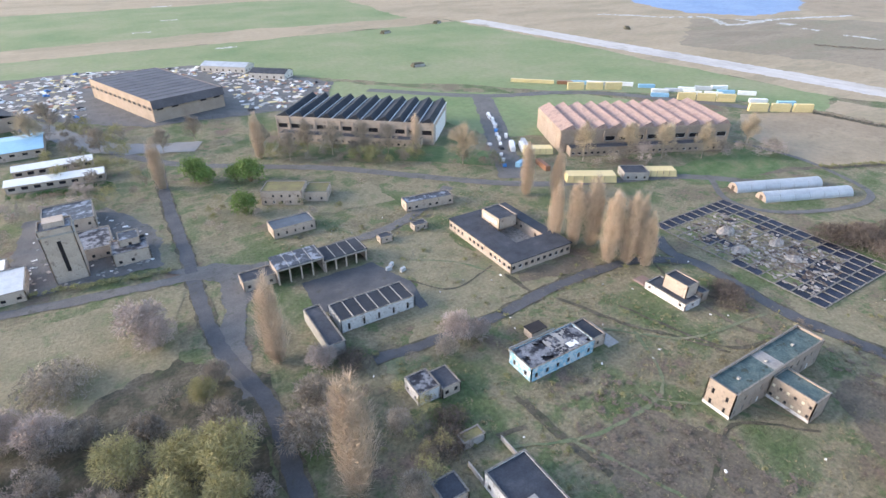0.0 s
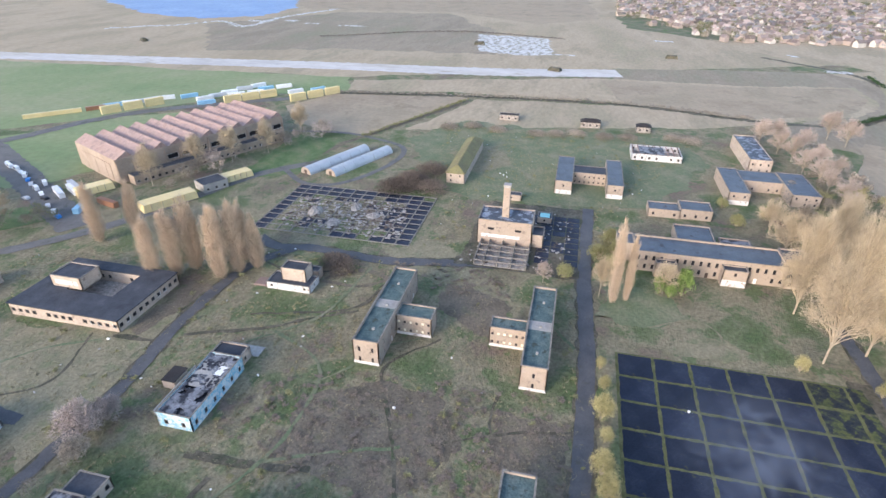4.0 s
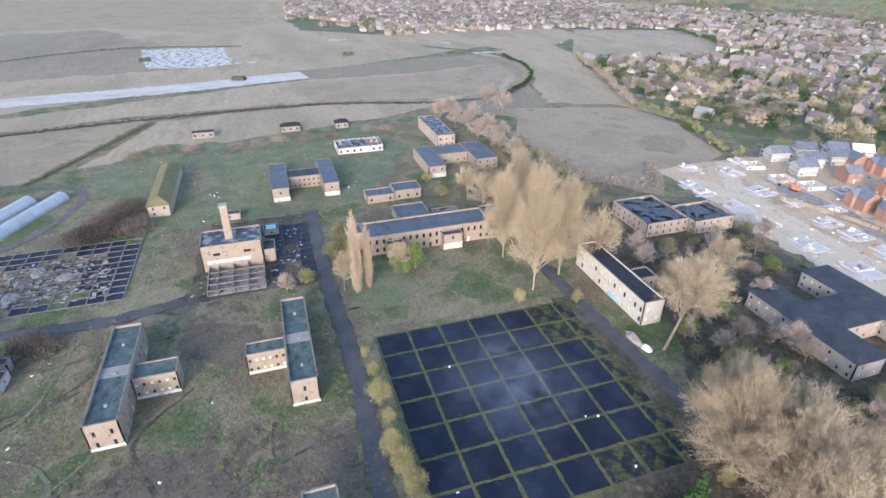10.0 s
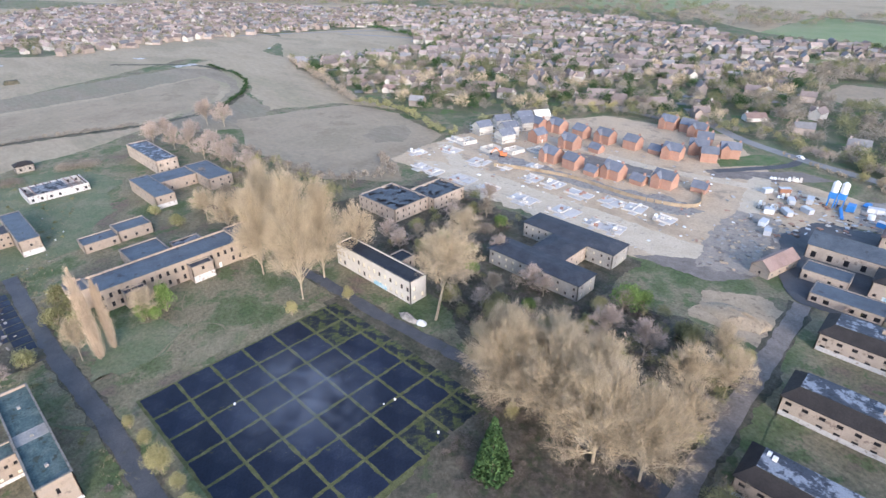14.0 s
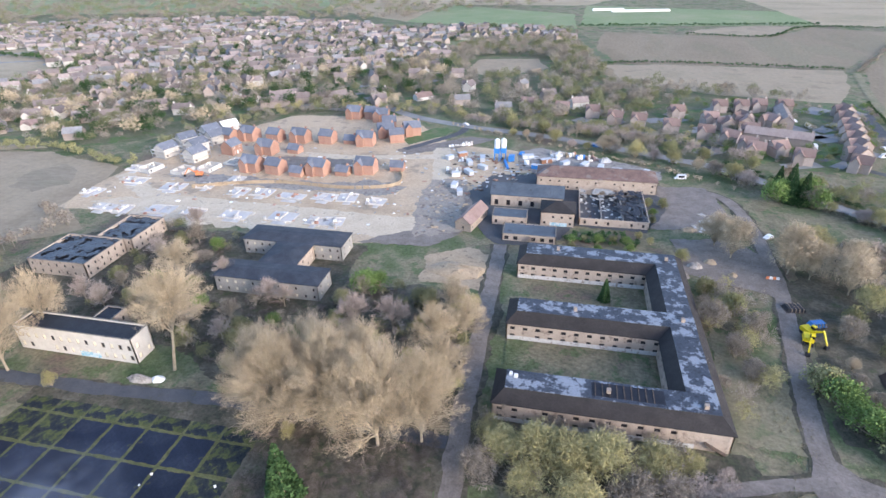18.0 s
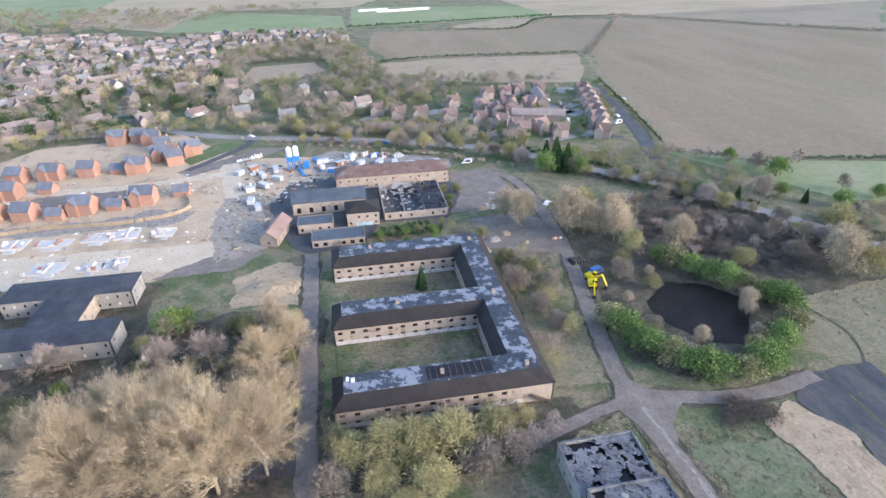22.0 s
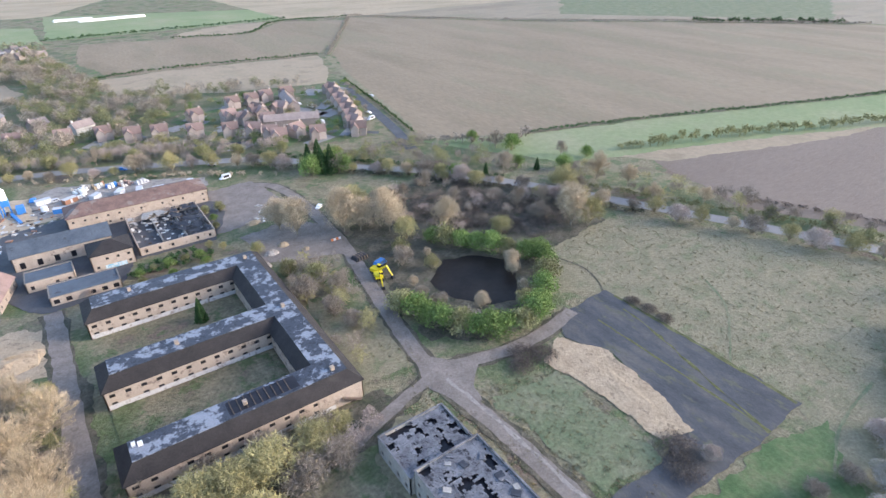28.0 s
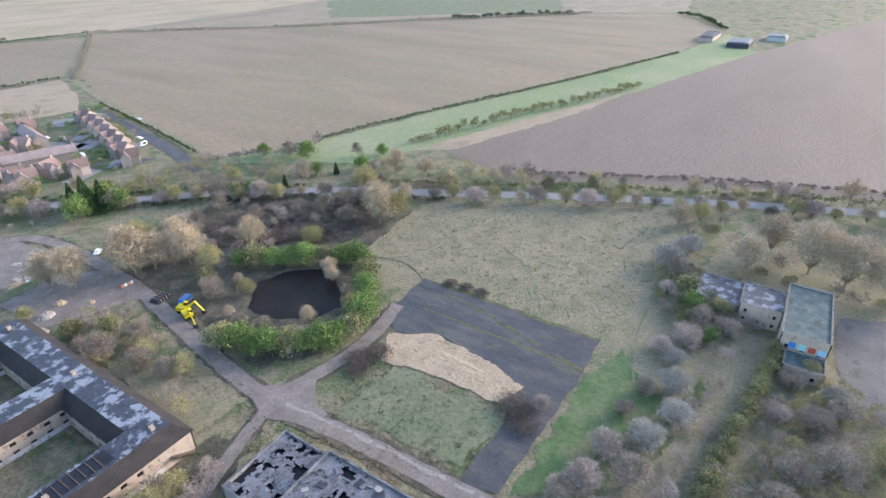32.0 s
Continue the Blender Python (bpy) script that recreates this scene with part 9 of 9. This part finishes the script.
for k, (x, y) in enumerate(((206, 272), (203, 266), (200, 260), (196, 254), (192, 248), (188, 241), (184, 234), (180, 228), (174, 220), (170, 213), (166, 207), (208, 278), (212, 284), (194, 242), (190, 230), (178, 236))):
    put(CARS[(4, 0, 4, 2, 1, 4, 0, 3, 1, 0, 2)[k % 11]], x, y, 60 + crnd.uniform(-20, 20))
for k, (x, y, rz) in enumerate(((-60, -273, 10), (-84, -214, 40), (-60, -296, 150), (-20, -316, 150), (60, -346, 150), (-176, -336, 105), (-200, -376, 110), (-118, -336, 90), (-140, -332, 80), (-112, -330, 5), (12, -290, 20), (20, -296, 70), (2, -288, 10), (-14, -284, 30), (-124, -336, 90), (-170, -322, 20), (-150, -374, 100), (-146, -386, 100), (-92, -346, 60))):
    put(CARS[(4, 0, 1, 2, 0, 0, 1, 4)[k % 8]], x, y, rz)


def container_kit(label, paint):
    b = tagged(new("container"), label, "container", group="containers behind the hangar")
    s = Shape()
    for k in range(20):
        s.box(-6 + k * 0.6, -1.22, 0.02, -5.7 + k * 0.6, 1.22, 2.6)
    part("box", Shape().box(-6.05, -1.18, 0.0, 6.05, 1.18, 2.55), paint, b)
    part("ribs", s, paint, b)
    return b


CONT = [container_kit(c + " steel shipping container", PAINT[p]) for c, p in (("pale yellow", "straw"), ("white", "white"), ("light blue", "sky"), ("rust red", "rust"), ("silver", "silver"))]
def shipping(kind, x, y, rz, z=0.0):
    put(CONT[kind], x, y, rz).matrix_basis = pose(x, y, z, 0, 0, rz)


for p, q, high in (((280, 346), (303, 324), 1), ((300, 306), (336, 283), 2), ((346, 243), (376, 217), 2), ((362, 200), (397, 175), 2)):
    n, a = max(2, round(math.dist(p, q) / 12.6)), math.degrees(math.atan2(q[1] - p[1], q[0] - p[0]))
    for k in range(n):
        u = (k + 0.5) / n
        for lv in range(high):
            shipping(0, p[0] + (q[0] - p[0]) * u, p[1] + (q[1] - p[1]) * u, a + crnd.uniform(-2, 2), lv * 2.6)
for x, y, c in ((319, 312, 2), (328, 305, 1), (337, 298, 4), (346, 290, 1), (355, 277, 2), (342, 254, 2), (352, 262, 1), (362, 258, 4), (373, 255, 1), (386, 250, 4), (398, 245, 1), (390, 234, 2), (400, 224, 1), (388, 208, 1), (398, 194, 2), (378, 236, 1), (310, 318, 3), (368, 246, 1)):
    shipping(c, x, y, -40 + crnd.uniform(-12, 12))
for x, y, rz, c in ((190, 222, 60, 1), (194, 225, 62, 4), (186, 226, 58, 1), (176, 204, 20, 2), (182, 196, 75, 3)):
    put(CONT[c], x, y, rz)


def stack(label, x, y, rz, w, d, h, mat):
    b = thing("sheeted_stack", label, "stack", x, y, rz=rz)
    part("cover", Shape().box(-w / 2, -d / 2, 0, w / 2, d / 2, h, 0.5), mat, b)
    part("base", Shape().box(-w / 2 - 0.2, -d / 2 - 0.2, 0, w / 2 + 0.2, d / 2 + 0.2, 0.25), TIMBER, b)
    for k in range(4):
        part("strap", Shape().box(-w / 2 + (k + 0.7) * w / 5, -d / 2 - 0.05, 0.2, -w / 2 + (k + 0.7) * w / 5 + 0.15, d / 2 + 0.05, h * 0.97 + 0.05), SAND, b)


stack("straw coloured sheeted stack before the pink hangar", 190, 171, -31, 24, 8, 3.6, PAINT["straw"])
stack("straw coloured sheeted stack beside the low store", 224, 158, -31, 15, 7, 3.2, PAINT["straw"])
stack("straw coloured sheeted stack behind the poplars", 193, 213, -31, 16, 7, 3.4, PAINT["straw"])
b = thing("low_store", "low concrete store before the pink hangar", "store", 211, 163, rz=-31)
block(b, -6, -5, 6, 5, 4.0, 1, 3.4, 1.2, 1.3, CONCRETE, FELT, ("void",), 301, 0.2)
for x, y in ((258, 119), (259, 106)):
    b = thing("round_roofed_hut", "long corrugated hut with a rounded roof", "hut", x, y, rz=-22.5)
    n, L, r = 10, 22, 3.6
    for k in range(6):
        s, xa, xb = Shape(), -L + k * L / 3, -L + (k + 0.985) * L / 3
        for j in range(n):
            a0, a1 = math.pi * j / n, math.pi * (j + 1) / n
            s.poly((xa, r * math.cos(a0), r * math.sin(a0)), (xa, r * math.cos(a1), r * math.sin(a1)), (xb, r * math.cos(a1), r * math.sin(a1)), (xb, r * math.cos(a0), r * math.sin(a0)))
        part("sheet", s, CORRUG, b)
    for x in (-L, L):
        part("end_wall", Shape().poly(*[(x, r * 0.98 * math.cos(math.pi * j / n), r * 0.98 * math.sin(math.pi * j / n)) for j in range(n + 1)]), BRICK, b)
    part("door", Shape().box(-L - 0.08, -0.9, 0, -L - 0.01, 0.9, 2.2), TIMBER, b)

# sheds at the back of the storage yard
for x, y, w, d, mat, label in ((100, 506, 40, 16, CORRUG, "pale sheet roofed shed behind the brown hangar"), (124, 462, 30, 16, FELT, "dark roofed shed in the storage yard")):
    b = thing("yard_shed", label, "shed", x, y, rz=-42)
    block(b, -w / 2, -d / 2, w / 2, d / 2, 4.6, 1, 5, 1.6, 1.6, PALEHOUSE, FELT, ("void",), 310, 0.2)
    gable_roof(b, -w / 2, -d / 2, w / 2, d / 2, 4.7, 7.0, mat)
    gable_ends(b, -w / 2, -d / 2, w / 2, d / 2, 4.6, 6.9, PALEHOUSE)

# batching silos, cabins and machines on the site
b = thing("batching_plant", "blue steel batching plant with white silos", "silo", 29, -285)
for x, y in ((0, 0), (3.4, 1.0)):
    for dx in (-1.2, 1.2):
        for dy in (-1.2, 1.2):
            part("leg", Shape().tube((x + dx, y + dy, 0), (x + dx, y + dy, 6), 0.18, 0.18, 5), PAINT["blue"], b)
    part("hopper", Shape().box(x - 1.5, y - 1.5, 4.6, x + 1.5, y + 1.5, 7.4), PAINT["blue"], b)
    part("silo", Shape().tube((x, y, 7.4), (x, y, 11.6), 1.5, 1.5, 12).tube((x, y, 11.6), (x, y, 12.6), 1.5, 0.4, 12), PAINT["white"], b)
part("conveyor", Shape().tube((-1, 2, 1), (-4, 13, 0.4), 0.8, 0.8, 4), PAINT["blue"], b)
part("mixer", Shape().box(-6, -2, 0, -3, 2, 3.2), PAINT["blue"], b)
for k, (x, y, w, c) in enumerate(((16, -290, 6, "white"), (6, -285, 6, "rust"), (-4, -283, 5, "silver"), (-14, -282, 6, "silver"), (-22, -279, 6, "white"), (40, -283, 6, "silver"), (46, -276, 5, "silver"), (44, -262, 6, "silver"), (38, -270, 5, "silver"), (10, -275, 6, "blue"), (-30, -276, 5, "orange"), (50, -258, 4, "white"), (52, -288, 5, "rust"), (58, -282, 4, "silver"), (-44, -276, 4, "silver"), (48, -244, 5, "white"), (44, -236, 4, "silver"))):
    b = thing("site_cabin", c + " site cabin or skip in the compound", "cabin", x, y, rz=12 + 17 * k)
    part("cabin", Shape().box(-w / 2, -1.3, 0.2, w / 2, 1.3, 2.3), PAINT[c], b)
    part("roof", Shape().box(-w / 2 - 0.1, -1.4, 2.3, w / 2 + 0.1, 1.4, 2.42), PAINT["silver"], b)
    part("skid", Shape().box(-w / 2, -1.1, 0, w / 2, 1.1, 0.2), PAINT["black"], b)
    part("door", Shape().box(-0.45, 1.3, 0.3, 0.45, 1.36, 2.1), PAINT["silver"], b)
for x, y, h in ((16, -280, 2.6), (0, -292, 2.2)):
    b = thing("round_tank", "white round tank on the site", "tank", x, y)
    part("tank", Shape().tube((0, 0, 0.1), (0, 0, h), 1.4, 1.4, 12), PAINT["white"], b)
    part("lid", Shape().tube((0, 0, h), (0, 0, h + 0.4), 1.4, 0.3, 12), PAINT["white"], b)


def digger(x, y, rz, c, label):
    b = thing("excavator", label, "excavator", x, y, rz=rz)
    for s in (-1.1, 1.1):
        part("track", Shape().box(-2, s - 0.35, 0, 2, s + 0.35, 0.9, 0.12), PAINT["black"], b)
    part("body", Shape().box(-2.2, -1.4, 0.95, 1.3, 1.4, 2.2, 0.08), PAINT[c], b)
    cab = part("cab", Shape().box(-0.2, 0.2, 2.2, 1.3, 1.35, 3.4, 0.06), PAINT[c], b)
    part("glass", Shape().box(0.0, 0.15, 2.4, 1.36, 1.3, 3.2), DARKIN, cab)
    part("boom", Shape().tube((1.2, -0.3, 1.8), (4.6, -0.3, 4.6), 0.4, 0.32, 4), PAINT[c], b)
    arm = part("arm", Shape().tube((4.6, -0.3, 4.6), (7.0, -0.3, 1.2), 0.32, 0.25, 4), PAINT[c], b)
    part("bucket", Shape().box(6.5, -0.9, 0.2, 7.6, 0.3, 1.3, 0.15), PAINT["black"], arm)


digger(-78, -151, 115, "yellow", "yellow tracked excavator parked by the haul road")
digger(-76.5, -147, 75, "yellow", "yellow excavator with its boom lowered")
digger(182, -236, 20, "orange", "orange excavator among the foundations")
stack("blue sheeted stack beside the excavators", -82, -156, 20, 5, 3, 1.6, PAINT["blue"])
stack("dark pipes stacked by the haul road", -78, -164, 10, 6, 4, 1.4, PAINT["black"])
b = thing("road_barrier", "red and white barriers across the track", "barrier", -77, -182)
for k in range(4):
    part("panel", Shape().box(-2 + k * 1.1, -0.3, 0, -1 + k * 1.1, 0.3, 1.1, 0.1), PAINT["orange"] if k % 2 else PAINT["white"], b)
for x, y, w, d, h, mat, lab in ((-52, -186, 6, 4, 1.8, RUBBLE, "grey heap of broken stone"), (-58, -190, 5, 4, 1.4, SAND, "heap of pale sand"), (-64, -182, 3, 3, 1.2, SAND, "small heap of sand"), (-47, -178, 4, 3, 2.0, RUBBLE, "heap of demolition rubble"), (-55, -216, 7, 4, 1.2, SAND, "low heap of sand"), (32, -168, 22, 12, 2.2, SAND, "broad mound of sandy soil"), (108, -95, 8, 3, 1.6, RUBBLE, "heap of timber and rubble beside the path"), (103, -96, 4, 3, 1.2, PLASTER, "pale heap of boards"), (-103, -64, 9, 34, 0.35, SAND, "long low bank of loose sand"), (198, 104, 9, 6, 2.2, RUBBLE, "heap of broken brick"), (206, 88, 8, 5, 1.6, RUBBLE, "heap of broken brick and slabs"), (200, 78, 7, 6, 1.3, RUBBLE, "low heap of rubble"), (190, 92, 8, 6, 1.2, RUBBLE, "low heap of rubble")):
    n, s = 14, Shape()
    rnd = random.Random(int(x * 7 + y))
    rings = [[(math.cos(a * math.tau / n) * w / 2 * q * rnd.uniform(0.85, 1.15), math.sin(a * math.tau / n) * d / 2 * q * rnd.uniform(0.85, 1.15), h * z * rnd.uniform(0.8, 1.2)) for a in range(n)] for q, z in ((1.0, 0.02), (0.75, 0.5), (0.4, 0.9), (0.1, 1.0))]
    s.v = [p for r in rings for p in r]
    s.f = [(r * n + k, r * n + (k + 1) % n, (r + 1) * n + (k + 1) % n, (r + 1) * n + k) for r in range(3) for k in range(n)] + [tuple(range(3 * n, 4 * n))]
    tagged(new("rubble_mound" if mat is not SAND else "soil_mound", s.mesh("heap", mat)), lab, "heap").matrix_basis = pose(x, y, 0.05)


def debris(name, places, mats, lo, hi, label, seed):
    """Loose blocks, slabs and boards strewn about: too many to count."""
    rnd = random.Random(seed)
    for k, mat in enumerate(mats):
        s = Shape()
        for x, y in places[k::len(mats)]:
            a, l, w, h = rnd.uniform(0, math.pi), rnd.uniform(lo, hi), rnd.uniform(lo, hi) * 0.6, rnd.uniform(0.15, 0.5)
            c, d = math.cos(a), math.sin(a)
            n, t = len(s.v), rnd.uniform(-0.2, 0.3)
            q = [(-l, -w), (l, -w), (l, w), (-l, w)]
            s.v += [(x + u * c - v * d, y + u * d + v * c, z + (t * u if z > 0.1 else 0) + 0.06) for z in (0.05, h) for u, v in q]
            s.f += [tuple(n + i for i in f) for f in ((0, 3, 2, 1), (4, 5, 6, 7), (0, 1, 5, 4), (1, 2, 6, 5), (2, 3, 7, 6), (3, 0, 4, 7))]
        tagged(new(name, s.mesh(name, mat)), label, "debris", kind="stuff")


debris("rubble", scatter([(182, 60), (182, 114), (212, 116), (216, 66)], 500, 81), (RUBBLE, RUBBLE, MUD, TIMBER, BRAMBLE, CONCRETE, TIMBER), 0.3, 1.1, "broken slabs and boards over the demolished huts", 82)
debris("rubble", scatter([(172, -6), (172, 34), (188, 34), (222, 12), (222, -6)], 160, 83, 0, ((186, 8, 204, 34),)), (RUBBLE, CONCRETE, TIMBER), 0.25, 0.8, "loose rubble in the boiler yard", 84)
debris("site_litter", scatter([(222, -194), (222, -250), (200, -290), (60, -290), (50, -215), (80, -186)], 220, 85), (PALEHOUSE, CONCRETE, PALECONC, REDBRICK, DIRT, PAINT["white"]), 0.3, 1.1, "blocks, bags and pallets strewn over the site", 86)
debris("site_litter", scatter([(60, -300), (-40, -272), (-40, -264), (10, -268), (40, -236), (50, -236), (56, -290)], 200, 87), (PALEHOUSE, PAINT["silver"], PAINT["rust"], TIMBER, CONCRETE, MUD), 0.5, 1.4, "materials stacked in the site compound", 88)
debris("yard_litter", scatter([(-66, 545), (-4, 556), (88, 530), (156, 415), (126, 360), (-40, 430), (-70, 500)], 700, 89, 0, ((-10, 372, 82, 500),)), (PALEHOUSE, PAINT["straw"], PAINT["white"], PAINT["rust"], PALEHOUSE, CONCRETE, PALEHOUSE), 0.9, 3.2, "crowded vehicles, crates and scrap in the yard", 90)
debris("rubble", scatter([(-40, 198), (2, 198), (2, 224), (-12, 256), (-36, 256)], 160, 91, 0, ((-30, 200, -18, 212),)), (RUBBLE, CONCRETE, PLASTER), 0.3, 1.0, "broken masonry round the tower", 92)
debris("rubble", scatter([(-38, -214), (-12, -214), (-12, -244), (-38, -244)], 120, 93), (RUBBLE, CONCRETE, PLASTER, TIMBER), 0.3, 1.1, "rubble inside the roofless yard", 94)
debris("stones", scatter(CAMP, 70, 95, 0, KEEP), (PLASTER, CONCRETE), 0.15, 0.4, "pale stones and litter in the grass", 96)
debris("stones", [(260, 30), (262, 32), (258, 28), (264, 29), (85, -65), (84, -68), (68, -68), (74, -27), (113, -38)], (PLASTER,), 0.2, 0.45, "white boards lying about", 97)
debris("stones", scatter([(-56, -214), (-74, -214), (-74, -232), (-56, -232)], 30, 98), (PLASTER, PALECONC), 0.5, 1.4, "pale slabs stacked on the gravel", 99)


def bagged_goods(label, x, y, rz, rows, cols, mat, seed):
    """Bulk bags and sheeted pallets stacked in uneven tiers on a timber base."""
    rnd = random.Random(seed)
    b = thing("bagged_goods", label, "stack", x, y, rz=rz)
    part("base", Shape().box(-cols * 0.8 - 0.2, -rows * 0.8 - 0.2, 0, cols * 0.8 + 0.2, rows * 0.8 + 0.2, 0.18), TIMBER, b)
    for i in range(cols):
        for j in range(rows):
            h = rnd.choice((1.2, 1.9, 2.5))
            px, py, w = (i - cols / 2) * 1.6 + rnd.uniform(0, 0.25), (j - rows / 2) * 1.6 + rnd.uniform(0, 0.25), rnd.uniform(1.2, 1.5)
            part("bag", Shape().box(px, py, 0.18, px + w, py + w, h, 0.22), rnd.choice(mat), b)


bagged_goods("white bulk bags stacked behind the pink roofed block", 0.5, -297, 22, 3, 5, (PAINT["white"], PALEHOUSE, CONCRETE), 301)
bagged_goods("mixed pale bags and brown crates stacked by the road", -7, -297, 24, 2, 4, (PALEHOUSE, PAINT["rust"], PAINT["white"], SAND), 302)
bagged_goods("blue and white sheeted pallets behind the pink roofed block", -12, -294, 24, 2, 3, (PAINT["white"], PAINT["blue"], PALEHOUSE), 303)
bagged_goods("orange brick packs sheeted in thin plastic", -18, -293, 24, 3, 4, (REDBRICK, REDTILE, PALEHOUSE), 304)
bagged_goods("grey block packs at the end of the compound", -25, -291, 24, 2, 4, (CONCRETE, PAINT["silver"], PALECONC), 305)
bagged_goods("white bulk bags on the bare soil beside the silos", 49, -281, 10, 2, 5, (PAINT["white"], PALEHOUSE, REDTILE), 306)
bagged_goods("row of white wrapped pallets at the compound edge", 56, -305, 22, 1, 9, (PAINT["white"], PALEHOUSE), 307)
bagged_goods("grey and white packs on the bare soil", 52, -263, 6, 3, 5, (CONCRETE, PAINT["white"], PALECONC), 308)
debris("site_litter", scatter([(59, -246), (42, -250), (38, -228), (38, -200), (54, -192), (60, -220)], 120, 311), (PALEDUST, MUD, DIRT, CONCRETE), 0.4, 1.3, "broken slabs and kerbs laid out on the grey ground", 312)
b = thing("farm_buildings", "far farm sheds with pale sheet roofs", "farm")
for k, (x, y, w, d) in enumerate(((-735, -72, 40, 22), (-770, -110, 60, 16), (-800, -40, 30, 20))):
    part("shed", Shape().box(x - w / 2, y - d / 2, 0, x + w / 2, y + d / 2, 5), (FELT, HOUSEWALL, CORRUG)[k], b)
    part("shed_roof", Shape().box(x - w / 2 - 0.5, y - d / 2 - 0.5, 5, x + w / 2 + 0.5, y + d / 2 + 0.5, 6.2, 3), (BLUEFELT, FELT, BLUEFELT)[k], b)
for k, (x, y) in enumerate(((-60, -1020), (-90, -1000), (-130, -1010))):
    b = thing("polytunnel", "long white polytunnel on far pasture", "tunnel", x, y, rz=10)
    part("cover", Shape().box(-26, -4, 0, 26, 4, 3, 1.2), PAINT["white"], b)
for k, (x, y) in enumerate(((245, 434), (300, 606), (390, 640), (560, 480), (520, 20), (610, -90), (640, 110))):
    b = thing("airfield_shelter", "small dark shelter out on the airfield", "shelter", x, y, rz=17 * k)
    part("mound", Shape().box(-6, -3.5, 0, 6, 3.5, 3.0, 1.4), WOODFLOOR, b)
    part("front", Shape().box(-5, -3.7, 0, 5, -3.4, 2.2), CONCRETE, b)

# footings of the demolished huts: dark bays between mossy kerbs
foot = thing("hut_footings", "dark floor bays of demolished huts between mossy kerbs", "ruin")
slab = Shape().box(-1.95, -2.5, 0, 1.95, 2.5, 0.12).mesh("floor_bay", WETASPH)
rnd = random.Random(71)
for i in range(10):
    for j in range(12):
        x, y = 180.6 + 4.6 * i, 58.6 + 5.6 * j
        if rnd.random() < (0.85 if j < 3 or i > 7 or j > 10 else 0.22):
            part("floor_bay", slab, None, foot, m=pose(x, y, 0.09, 0, 0, rnd.uniform(-1, 1)))
for j in range(13):
    part("kerb", Shape().box(178.2, 55.6 + 5.6 * j, 0.05, 224.4, 56.0 + 5.6 * j, 0.45), COPE, foot)
for i in range(11):
    part("kerb", Shape().box(178.1 + 4.6 * i, 55.6, 0.05, 178.5 + 4.6 * i, 123, 0.40), COPE, foot)
pad = thing("wet_floor", "dark wet floor bays of a lost building", "ruin")
for i in range(9):
    for j in range(4):
        if rnd.random() < 0.88:
            part("floor_bay", slab, None, pad, m=pose(179.5 + 4.6 * i, -6 + 5.4 * j if i > 6 or j < 3 else -6, 0.16, 0, 0, rnd.uniform(-1, 1)))
